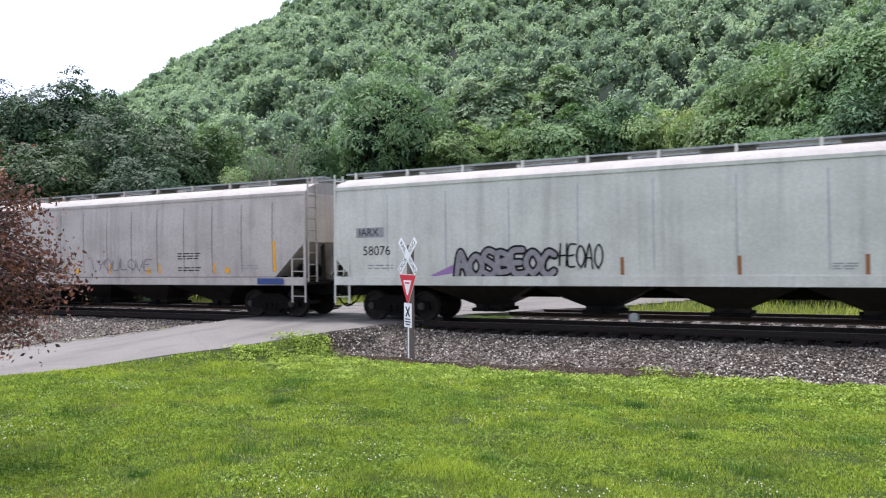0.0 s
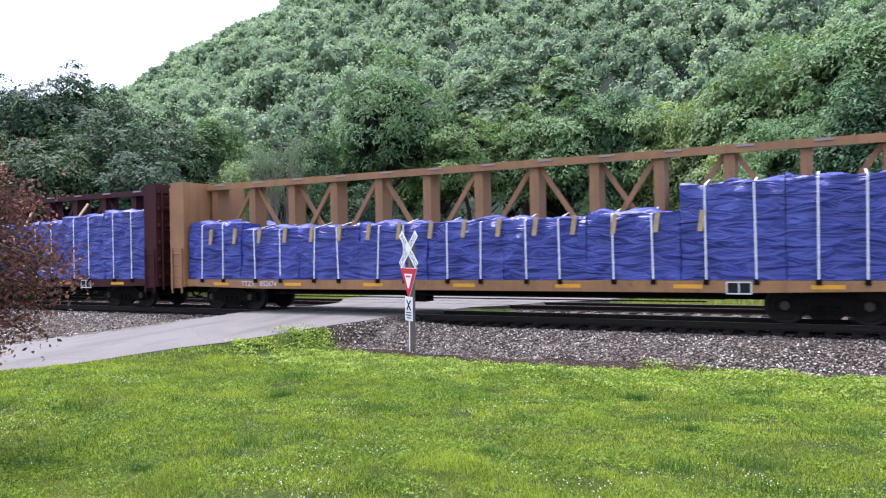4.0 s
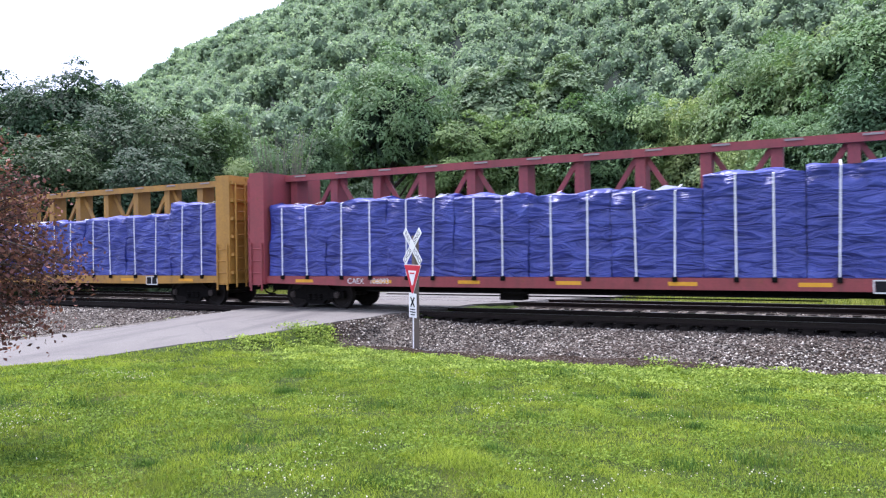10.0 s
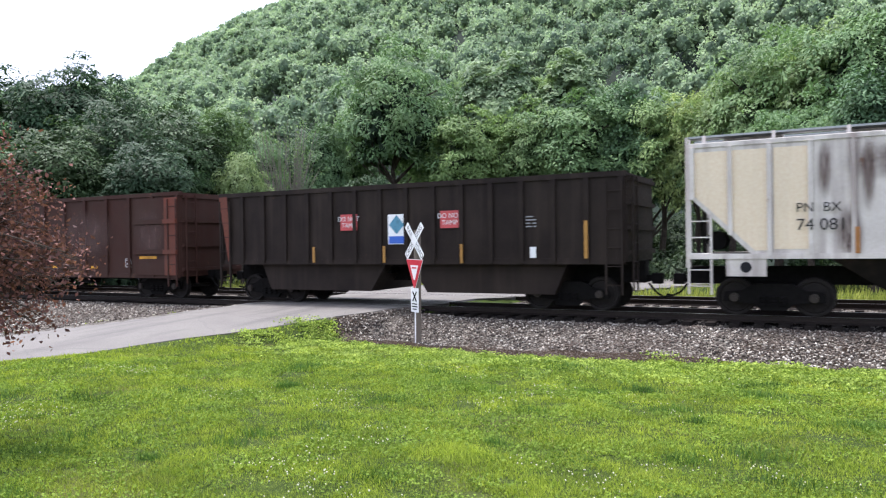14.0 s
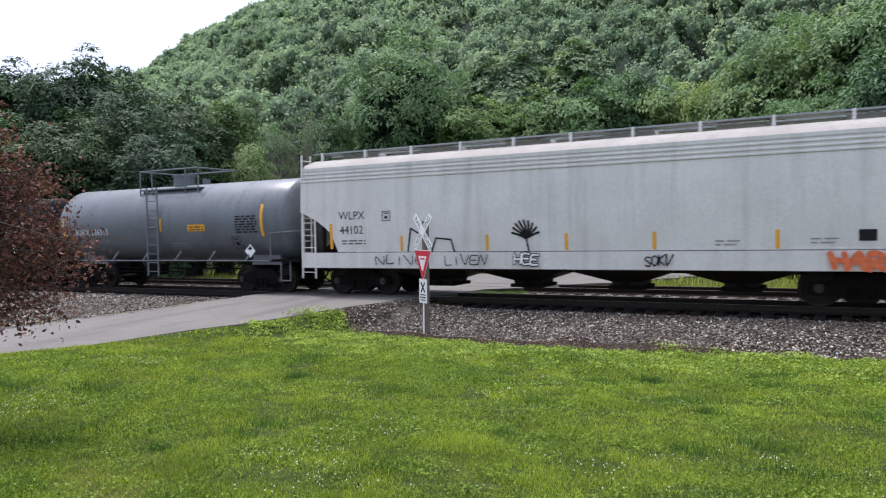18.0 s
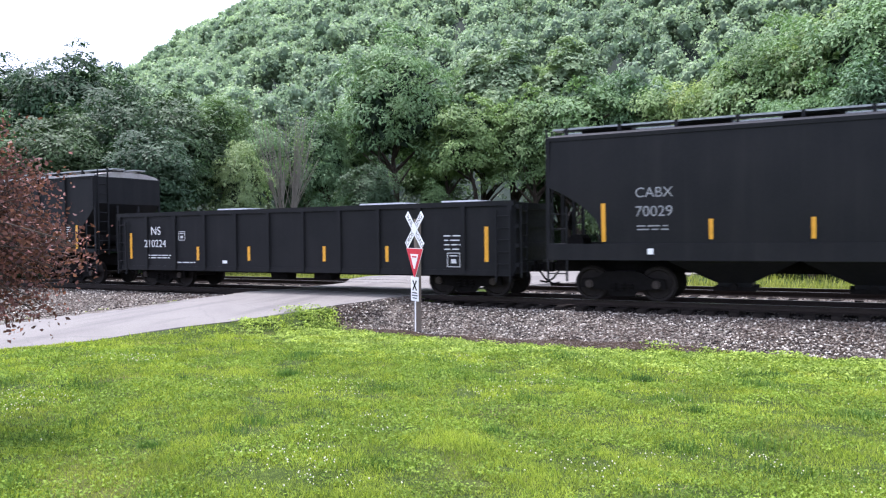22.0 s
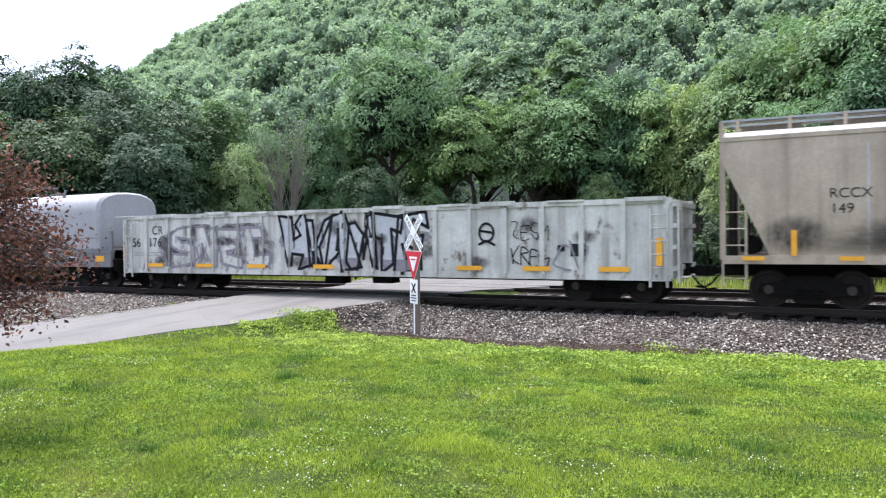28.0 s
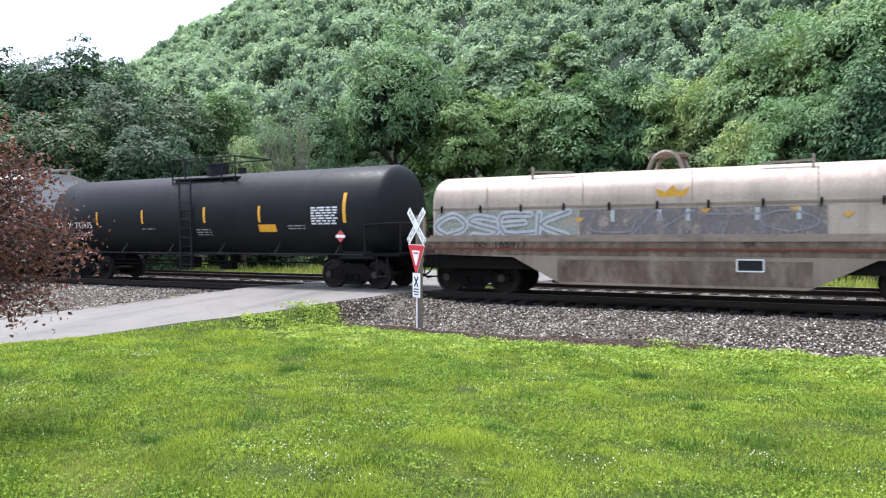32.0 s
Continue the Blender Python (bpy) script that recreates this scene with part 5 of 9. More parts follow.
# block letters on a unit square: an outline, then its holes
BLOCKS = {
    "S": [[(0, 0), (0.85, 0), (1, 0.18), (1, 0.5), (0.8, 0.62), (0.35, 0.62), (0.4, 0.75), (1.05, 0.72), (0.95, 1), (0.2, 1), (0, 0.8), (0, 0.5), (0.2, 0.38), (0.65, 0.38), (0.6, 0.25), (-0.05, 0.28)]],
    "E": [[(0, 0), (1, 0.02), (0.95, 0.28), (0.4, 0.26), (0.4, 0.4), (0.8, 0.4), (0.78, 0.62), (0.4, 0.62), (0.4, 0.76), (1.02, 0.72), (1.08, 0.98), (-0.05, 1.0)]],
    "R": [[(0, 0), (0.33, 0), (0.36, 0.35), (0.62, 0), (1.05, -0.02), (0.72, 0.42), (1, 0.55), (1.0, 0.85), (0.8, 1), (-0.06, 1)], [(0.36, 0.62), (0.66, 0.62), (0.66, 0.78), (0.36, 0.78)]],
    "A": [[(-0.08, 0), (0.28, 0), (0.36, 0.22), (0.62, 0.22), (0.7, 0), (1.06, 0), (0.78, 1), (0.2, 1.02)], [(0.4, 0.45), (0.58, 0.45), (0.52, 0.75), (0.46, 0.75)]],
    "B": [[(0, 0), (0.8, -0.02), (1, 0.15), (1, 0.4), (0.85, 0.52), (0.98, 0.66), (0.95, 0.88), (0.78, 1), (-0.08, 1.02)], [(0.36, 0.2), (0.64, 0.2), (0.64, 0.38), (0.36, 0.38)], [(0.36, 0.62), (0.62, 0.62), (0.62, 0.78), (0.36, 0.78)]],
    "C": [[(0.1, 0), (0.95, 0), (1.02, 0.3), (0.45, 0.28), (0.4, 0.72), (0.98, 0.68), (1.0, 1), (0.12, 1.02), (-0.05, 0.82), (-0.05, 0.2)]],
    "N": [[(0, 0), (0.32, 0), (0.34, 0.5), (0.66, 0), (1.02, 0), (1, 1.02), (0.68, 1), (0.66, 0.52), (0.34, 1.0), (-0.03, 1.02)]],
    "H": [[(0, 0), (0.35, 0), (0.37, 0.36), (0.63, 0.36), (0.65, 0), (1.02, 0), (1, 1.04), (0.66, 1), (0.64, 0.64), (0.36, 0.64), (0.34, 1), (-0.05, 1.03)]],
    "K": [[(0, 0), (0.34, 0), (0.36, 0.3), (0.7, 0), (1.08, 0), (0.62, 0.5), (1.02, 1), (0.62, 1.04), (0.36, 0.66), (0.34, 1), (-0.04, 1.02)]],
    "M": [[(0, 0), (0.26, 0), (0.28, 0.55), (0.5, 0.2), (0.7, 0.55), (0.74, 0), (1.02, 0), (1.0, 1.04), (0.72, 1), (0.5, 0.62), (0.26, 1), (-0.05, 1.03)]],
    "J": [[(-0.1, 0.08), (0.0, 0.42), (0.3, 0.4), (0.34, 0.28), (0.52, 0.28), (0.55, 0.72), (0.1, 0.74), (0.0, 1.05), (0.6, 0.94), (1.0, 1.06), (0.92, 0.7), (0.88, 0.0), (0.2, -0.02)]],
    "T": [[(0.33, 0), (0.66, -0.02), (0.68, 0.7), (1.02, 0.66), (1.1, 0.98), (-0.08, 1.04), (-0.02, 0.68), (0.34, 0.72)]],
    "I": [[(0.2, 0), (0.8, 0), (0.74, 0.8), (1.0, 1.2), (0.55, 1.06), (0.1, 1.16), (0.22, 0.8)]],
    "L": [[(0, 0), (1.0, 0.0), (1.08, 0.34), (0.45, 0.3), (0.42, 0.98), (-0.06, 1.02)]],
}


def clipped(pts, axis, at, sign):
    """The part of a polygon on one side of a line of constant x (axis 0) or z (axis 1)."""
    out = []
    for p, q in zip(pts, pts[1:] + pts[:1]):
        a, b = (p[axis] - at) * sign, (q[axis] - at) * sign
        if a >= 0:
            out.append(p)
        if a * b < 0:
            k = a / (a - b)
            out.append((p[0] + (q[0] - p[0]) * k, p[1] + (q[1] - p[1]) * k))
    return out


def relief(post_at, half_post, sheet, face, lo, hi):
    """Stretches (from, to, y) of a side with raised posts."""
    out, x = [], lo
    for p in sorted(post_at):
        out += [(x, p - half_post, sheet), (p - half_post, p + half_post, face)]
        x = p + half_post
    return out + [(x, hi, sheet)]


def laid(shape, pts, side, lift):
    """Adds a painted polygon to a shape, stepping over the posts."""
    for a, b, y in side:
        if b <= min(p[0] for p in pts) or a >= max(p[0] for p in pts):
            continue
        q = clipped(clipped(pts, 0, a, 1), 0, b, -1)
        if len(q) > 2:
            shape.add([(x, y - lift, z) for x, z in q], [tuple(range(len(q)))])


def outline(shape, pts, width, side, lift):
    for (x0, z0), (x1, z1) in zip(pts, pts[1:] + pts[:1]):
        d = math.hypot(x1 - x0, z1 - z0) or 1e-6
        ux, uz = (x1 - x0) / d * width / 2, (z1 - z0) / d * width / 2
        laid(shape, [(x0 - ux - uz, z0 - uz + ux), (x0 - ux + uz, z0 - uz - ux), (x1 + ux + uz, z1 + uz - ux), (x1 + ux - uz, z1 + uz + ux)], side, lift)


def block_piece(car, word, x, z, w, h, fill, line, width, side, seed=1, shade=None, shine=None, lean=0.1, wild=0.05, split=0.45, inner=None, label=""):
    """Block letters filled with one paint, their lower part with another, outlined, on a side with posts."""
    rs = np.random.default_rng(seed)
    step = w / len(word)
    for k, ch in enumerate(word):
        tip, up, big = rs.normal(0, lean), rs.normal(0, 0.04) * h, rs.uniform(0.92, 1.1)
        loops = [[(x + step * (k + 0.02 + a * 1.02 + tip * (b - 0.5)) + rs.normal(0, wild) * step, z + up + (b + rs.normal(0, wild * 0.6)) * h * big) for a, b in loop] for loop in BLOCKS[ch]]
        lift = 0.004 + 0.0006 * k
        s = Shape()
        laid(s, loops[0], side, lift)
        letter = part("graffiti_letter", s, fill, car, label)
        if shade:
            s, low = Shape(), clipped(loops[0], 1, z + up + split * h, -1)
            laid(s, low, side, lift + 0.001)
            part("paint_shade", s, shade, letter)
        for loop in loops[1:]:
            s = Shape()
            laid(s, loop, side, lift + 0.002)
            part("letter_hole", s, inner or line, letter)
        s = Shape()
        for loop in loops:
            outline(s, loop, width, side, lift + 0.003)
        part("paint_outline", s, line, letter)
        if shine:
            s = Shape()
            for j in range(4):
                a, b, ln = rs.uniform(0.1, 0.8), rs.uniform(0.1, 0.85), rs.uniform(0.08, 0.25)
                px, pz = x + step * (k + a), z + b * h
                laid(s, [(px, pz), (px + 0.05, pz), (px + 0.07, pz + ln * h), (px + 0.03, pz + ln * h)], side, lift + 0.004)
            part("paint_highlight", s, shine, letter)


def drips(car, x, z, w, h, material, side, seed=1, n=30, size=0.3):
    """Ragged sprayed patches behind a piece."""
    rs = np.random.default_rng(seed)
    s = Shape()
    for k in range(n):
        cx, cz, r = x + w * rs.uniform(0, 1), z + h * rs.uniform(0.1, 0.9), size * rs.uniform(0.5, 1.3)
        m = 9
        laid(s, [(cx + math.cos(6.283 * j / m) * r * rs.uniform(0.6, 1.2), min(z + h, max(z, cz + math.sin(6.283 * j / m) * r * rs.uniform(0.5, 1.1)))) for j in range(m)], side, 0.002 + 0.00003 * k)
    return part("painted_cloud", s, material, car)


def box_label(car, x, z, s, material, y, surface=None):
    """A small stencilled square with a mark in it."""
    f = surface or (lambda q: y)
    for a, b, w, h in ((0, s / 2, s, 0.02), (0, -s / 2, s, 0.02), (-s / 2, 0, 0.02, s), (s / 2, 0, 0.02, s), (0, -0.04, s * 0.4, s * 0.3), (0, s * 0.3, s * 0.6, 0.03)):
        rects(car, [(x + a, z + b, w, h)], material, y, "plate_mark", surface)
    return


# ---- covered hoppers ----
# roof dust, its colour also lowered to hold down sunlight on top
ROOF_DUST_DIM = paint("dimmed_dusty_roof_paint", (0.33, 0.315, 0.29), grime=(0.16, 0.14, 0.12), dirt=0.5, streak=0.3, rough=0.75)
def hopper_body(L, zb, zc, cut, eave, roof, hw, curved=False, steps=10, bottom_half=0.9):
    """A closed hull: the sides follow hw(z), the ends rise along the slope sheets."""
    rings = []
    xs_ = [-L / 2]
    for k in range(1, 7):
        xs_.append(-L / 2 + cut * k / 6)
    xs_ += [-x for x in xs_[::-1]]
    for x in xs_:
        u = max(0.0, (abs(x) - (L / 2 - cut)) / cut)
        zl = zb + (zc - zb) * (u if not curved else u ** 0.45)
        up = [(-hw(zl + (eave - zl) * k / steps), zl + (eave - zl) * k / steps) for k in range(steps + 1)]
        top = [(0, eave + 0.02)]
        rings.append([(x, y, z) for y, z in up + top + [(-y, z) for y, z in up[::-1]]])
    return Shape().loft(rings)


def hopper_car(left, right, label, body_mat, trim_mat, dark_mat, hw, zb=1.4, sill=(1.1, 1.4), zc=3.0, cut=1.5, eave=4.1, roof=4.45, curved=False,
               bays=3, ridges=(), seams=0, posts=0, board=4.68, brackets=11, frame_out=0.6, seam_mat=None, post_mat=None, chute_z=0.32, roof_mat=None):
    car, L = rail_car("hopper_car", label, left, right, 1.9)
    part("body", hopper_body(L - 2 * frame_out * 0.0, zb, zc, cut, eave, roof, hw, curved), body_mat, car, smooth=True)
    ridge = [(-hw(eave) - 0.01, eave), (-hw(eave) * 0.9, eave + (roof - eave) * 0.45), (-hw(eave) * 0.5, roof - 0.03), (0, roof), (hw(eave) * 0.5, roof - 0.03), (hw(eave) * 0.9, eave + (roof - eave) * 0.45), (hw(eave) + 0.01, eave)]
    part("roof", Shape().loft([[(x, y, z) for y, z in ridge] for x in (-L / 2 + 0.01, L / 2 - 0.01)]), roof_mat or ROOF_DUST_DIM, car, "dusty roof sheets, darkened in colour against the sun", True)
    w = hw((sill[0] + sill[1]) / 2) + 0.03
    for s in (-1, 1):
        part("side_sill", Shape().box(-L / 2 + 0.05, L / 2 - 0.05, s * w - 0.04, s * w + 0.04, *sill), trim_mat, car)
    part("centre_sill", Shape().box(-L / 2 - 0.2, L / 2 + 0.2, -0.25, 0.25, 0.75, 1.2), UNDER, car)
    inner = L - 2 * 3.1
    for k in range(bays):
        c = -inner / 2 + inner * (k + 0.5) / bays
        hb = inner / bays / 2
        rings = [[(c + a * ww, b * dd, z) for a, b in ((-1, -1), (1, -1), (1, 1), (-1, 1))] for z, ww, dd in ((zb + 0.1, hb, w - 0.12), (sill[0] - 0.05, hb * 0.94, w - 0.2), (0.52, 0.42, 0.55), (0.38, 0.4, 0.5))]
        ch = part("discharge_chute", Shape().loft(rings), dark_mat, car)
        part("outlet_gate", Shape().box(c - 0.5, c + 0.5, -0.62, 0.62, chute_z, chute_z + 0.1).tube((c, -0.75, chute_z + 0.1), (c, -0.6, chute_z + 0.1), 0.1, 10), UNDER, ch)
    for k in range(seams):
        x = -L / 2 + L * (k + 1) / (seams + 1)
        s = Shape()
        lo = zb + 0.15
        zz = [lo + (eave - 0.25 - lo) * j / 6 for j in range(7)]
        for a, b in zip(zz, zz[1:]):
            s.add([(x - 0.02, -hw(a) - 0.006, a), (x + 0.02, -hw(a) - 0.006, a), (x + 0.02, -hw(b) - 0.006, b), (x - 0.02, -hw(b) - 0.006, b)], [(0, 1, 2, 3)])
        part("weld_seam", s, seam_mat or dark_mat, car)
    for z in ridges:
        for s in (-1, 1):
            part("side_ridge", Shape().loft([[(x, s * (hw(z) + 0.0), z - 0.05), (x, s * (hw(z) + 0.035), z - 0.02), (x, s * (hw(z) + 0.035), z + 0.01), (x, s * hw(z), z + 0.03)] for x in (-L / 2 + 0.02, L / 2 - 0.02)]), trim_mat, car)
    if posts:
        for k in range(posts):
            x = -L / 2 + 0.12 + (L - 0.24) * k / (posts - 1)
            u = max(0.0, (abs(x) - (L / 2 - cut)) / cut)
            zl = zb + (zc - zb) * u
            for s in (-1, 1):
                part("post", Shape().box(x - 0.05, x + 0.05, s * hw(3) - 0.005, s * (hw(3) + 0.085), zl, eave - 0.05), post_mat or body_mat, car)
    # roof walk on brackets, top rail along the eave
    for s in (-1, 1):
        part("roof_eave", Shape().box(-L / 2, L / 2, s * hw(eave) - 0.03, s * hw(eave) + 0.05, eave - 0.04, eave + 0.06), trim_mat, car)
    part("running_board", Shape().box(-L / 2 - 0.1, L / 2 + 0.1, -0.75, -0.25, board - 0.05, board).box(-L / 2 - 0.1, L / 2 + 0.1, 0.25, 0.75, board - 0.05, board), STEEL, car, "galvanised roof walkway")
    br = Shape().box(-0.04, 0.04, -0.05, 0.05, roof - 0.2, board).mesh("walk_bracket")
    for k in range(brackets):
        for yy in (-0.75, 0.75):
            part("walk_bracket", br, trim_mat, car, at=(-L / 2 + 0.3 + (L - 0.6) * k / (brackets - 1), yy, 0))
    hatch = Shape().box(-0.7, 0.7, -0.24, 0.24, roof - 0.05, roof + 0.16).mesh("roof_hatch")
    for k in range(6):
        part("roof_hatch", hatch, trim_mat, car, at=(-L / 2 + L * (k + 0.5) / 6, 0, 0))
    for s in (-1, 1):
        xe = s * L / 2
        part("end_platform", Shape().box(min(xe, xe - s * 1.4), max(xe, xe - s * 1.4), -w + 0.05, w - 0.05, sill[0] + 0.02, sill[0] + 0.1), dark_mat, car)
        for yy in (-w + 0.02, w - 0.02):
            part("end_post", Shape().bar((xe - s * 0.05, yy, sill[0]), (xe - s * 0.05, yy, eave), 0.07), trim_mat, car)
        part("end_brace", Shape().bar((xe - s * 0.1, -0.5, sill[0]), (xe - s * 0.1, -0.5, zc + 0.3), 0.1).bar((xe - s * 0.1, 0.5, sill[0]), (xe - s * 0.1, 0.5, zc + 0.3), 0.1).bar((xe - s * 0.1, -1.3, zc), (xe - s * 0.1, 1.3, zc), 0.1), dark_mat, car)
        ladder(car, xe - s * 0.02, xe - s * 0.55, 0.55, 2.55, -w, trim_mat, 5)
        ladder(car, xe + s * 0.03, 0, 1.2, board - 0.1, -w + 0.1, trim_mat, 9, 0.45, "end_ladder")
        part("brake_reservoir", Shape().tube((xe - s * 0.6, -0.95, sill[0] + 0.45), (xe - s * 0.6, -0.2, sill[0] + 0.45), 0.24, 12), UNDER, car)
        part("hand_wheel", Shape().tube((xe - s * 0.0, 0.6, 2.2), (xe + s * 0.06, 0.6, 2.2), 0.28, 12), UNDER, car)
    return car, L


# ---- open-topped cars ----
def gondola(name, left, right, label, body_mat, posts, zb, zt, half=1.5, post_out=0.11, inset=1.75, taper=0.0, chord=0.12, end_ribs=4, post_mat=None, load_mat=None):
    car, L = rail_car(name, label, left, right, inset)
    t = 0.06
    for s in (-1, 1):
        part("side_sheet", Shape().prism([(-L / 2, zb), (L / 2, zb), (L / 2, zt), (-L / 2, zt)], s * half - t / 2, s * half + t / 2), body_mat, car)
        part("top_chord", Shape().box(-L / 2 - 0.02, L / 2 + 0.02, s * half - 0.09, s * half + 0.13, zt - chord, zt + 0.02), post_mat or body_mat, car)
        part("side_sill", Shape().box(-L / 2, L / 2, s * half - 0.05, s * (half + 0.07) + 0.0, zb - 0.06, zb + 0.1), post_mat or body_mat, car)
        xe = s * L / 2
        part("end_sheet", Shape().box(xe - t / 2, xe + t / 2, -half + 0.03, half - 0.03, zb, zt - 0.02), body_mat, car)
        for k in range(end_ribs):
            z = zb + 0.25 + (zt - zb - 0.4) * k / max(1, end_ribs - 1)
            part("end_rib", Shape().box(min(xe, xe + s * 0.12), max(xe, xe + s * 0.12), -half + 0.05, half - 0.05, z - 0.06, z + 0.06), post_mat or body_mat, car)
        ladder(car, xe - s * 0.08, xe - s * 0.5, 0.5, zt - 0.25, -half - 0.13, post_mat or body_mat, 6)
        ladder(car, xe + s * 0.15, 0, 0.6, zt - 0.1, -half + 0.15, post_mat or body_mat, 6, 0.45, "end_ladder")
    pm = Shape().prism([(-0.06, zb - 0.02), (0.06, zb - 0.02), (0.075, zt - chord), (-0.075, zt - chord)], -half - post_out, -half).mesh("post")
    pf = Shape().prism([(-0.06, zb - 0.02), (0.06, zb - 0.02), (0.075, zt - chord), (-0.075, zt - chord)], half, half + post_out).mesh("post")
    for k in range(posts):
        x = -L / 2 + 0.1 + (L - 0.2) * k / (posts - 1)
        part("post", pm, post_mat or body_mat, car, at=(x, 0, 0))
        part("post", pf, post_mat or body_mat, car, at=(x, 0, 0))
    part("floor", Shape().box(-L / 2, L / 2, -half, half, zb, zb + 0.08), UNDER, car)
    part("centre_sill", Shape().box(-L / 2 - 0.2, L / 2 + 0.2, -0.25, 0.25, min(zb, 0.75), max(zb, 1.05)), UNDER, car)
    if zb > 0.6:
        part("brake_rigging", Shape().box(-1.2, -0.5, -0.9, -0.4, zb - 0.35, zb).box(0.8, 1.5, -1.1, -0.6, zb - 0.3, zb).pipe([(-L / 2 + 3, -0.8, zb - 0.12), (L / 2 - 3, -0.8, zb - 0.12)], 0.03), UNDER, car)
    return car, L
# ---- box cars ----
def box_car(left, right, label, side_mat, roof_mat, door_mat, rib_mat, zb=1.0, eave=4.42, half=1.46):
    car, L = rail_car("box_car", label, left, right, 2.05)
    skirt = 0.66
    for s in (-1, 1):
        prof = [(-L / 2, zb), (-L / 2 + 1.0, zb), (-L / 2 + 1.2, zb - 0.1), (-L / 2 + 3.4, zb - 0.1), (-L / 2 + 4.0, skirt), (L / 2 - 4.0, skirt), (L / 2 - 3.4, zb - 0.1), (L / 2 - 1.2, zb - 0.1), (L / 2 - 1.0, zb), (L / 2, zb), (L / 2, eave), (-L / 2, eave)]
        part("side_sheet", Shape().prism(prof, *sorted((s * half, s * (half - 0.04)))), side_mat, car)
        part("eave_rail", Shape().box(-L / 2, L / 2, s * half - 0.03, s * (half + 0.075), eave - 0.16, eave), side_mat, car)
        part("side_sill", Shape().box(-L / 2, L / 2, s * half - 0.02, s * (half + 0.05), zb - 0.05, zb + 0.07), side_mat, car)
        xe = s * L / 2
        part("end_sheet", Shape().box(xe - 0.03, xe + 0.03, -half, half, zb, eave), side_mat, car)
        part("end_gable", Shape().loft([[(x, -half, eave - 0.02), (x, half, eave - 0.02), (x, 0, eave + 0.22)] for x in (xe - 0.04, xe + 0.04)]), roof_mat, car)
        rib = Shape()
        for k in range(11):
            z = zb + 0.3 + (eave - zb - 0.55) * k / 10
            d = s * 0.11
            rib.v, rib.f = [], []
            rib.loft([[(xe, y, z - 0.13), (xe + d * e, y, z - 0.05), (xe + d * e, y, z + 0.05), (xe, y, z + 0.13)] for y, e in ((-half + 0.08, 0.2), (-half + 0.25, 1), (half - 0.25, 1), (half - 0.08, 0.2))])
            part("end_corrugation", rib.mesh("end_corrugation"), side_mat, car)
        for yy in (-half + 0.0, half - 0.0):
            part("corner_post", Shape().box(xe - 0.06, xe + 0.06, yy - 0.06, yy + 0.06, zb, eave), side_mat, car)
        ladder(car, xe - s * 0.12, xe - s * 0.62, zb + 0.25, zb + 1.75, -half - 0.05, side_mat, 4)
        part("sill_step", Shape().pipe([(xe - s * 0.2, -half, zb), (xe - s * 0.2, -half, zb - 0.45), (xe - s * 0.62, -half, zb - 0.45), (xe - s * 0.62, -half, zb)], 0.025), UNDER, car)
        part("brake_platform", Shape().box(min(xe + s * 0.05, xe + s * 0.5), max(xe + s * 0.05, xe + s * 0.5), -0.9, 0.9, zb + 0.12, zb + 0.16), UNDER, car)
        part("hand_wheel", Shape().tube((xe + s * 0.12, 0.7, zb + 1.5), (xe + s * 0.2, 0.7, zb + 1.5), 0.28, 12), UNDER, car)
    roof = Shape().loft([[(x, -half - 0.06, eave), (x, 0, eave + 0.24), (x, half + 0.06, eave), (x, half + 0.06, eave - 0.04), (x, -half - 0.06, eave - 0.04)] for x in (-L / 2 - 0.08, L / 2 + 0.08)])
    part("roof", roof, roof_mat, car)
    rr = Shape().loft([[(x, -half - 0.05, eave + 0.0), (x, 0, eave + 0.29), (x, half + 0.05, eave)] for x in (-0.04, 0.04)]).mesh("roof_rib")
    for k in range(13):
        part("roof_rib", rr, roof_mat, car, at=(-L / 2 + 0.3 + (L - 0.6) * k / 12, 0, 0))
    dl, dr = -L / 2 + 6.3, -L / 2 + 9.45
    pm = Shape().box(-0.075, 0.075, -half - 0.065, -half, zb + 0.05, eave - 0.12).mesh("side_post")
    for k in range(6):
        part("side_post", pm, rib_mat, car, at=(-L / 2 + 0.7 + (dl - 0.5 + L / 2 - 0.7) * k / 5, 0, 0))
    for k in range(6):
        part("side_post", pm, rib_mat, car, at=(dr + 0.25 + (L / 2 - 0.8 - dr) * k / 5, 0, 0))
    door = part("door", Shape().box(dl, dr, -half - 0.11, -half - 0.01, skirt + 0.12, eave - 0.2), door_mat, car, "dark ribbed sliding door")
    rib = Shape().loft([[(x, -half - 0.11, z - 0.09), (x, -half - 0.16, z - 0.03), (x, -half - 0.16, z + 0.03), (x, -half - 0.11, z + 0.09)] for x, z in ((dl + 0.1, 0), (dr - 0.1, 0))]).mesh("door_corrugation")
    for k in range(14):
        part("door_corrugation", rib, door_mat, door, at=(0, 0, skirt + 0.35 + 0.235 * k))
    part("door_frame", Shape().box(dl - 0.08, dl, -half - 0.13, -half, skirt + 0.1, eave - 0.1).box(dr, dr + 0.08, -half - 0.13, -half, skirt + 0.1, eave - 0.1), door_mat, car)
    part("door_track", Shape().box(dl - 0.3, dr + 2.6, -half - 0.12, -half, skirt + 0.02, skirt + 0.11), side_mat, car)
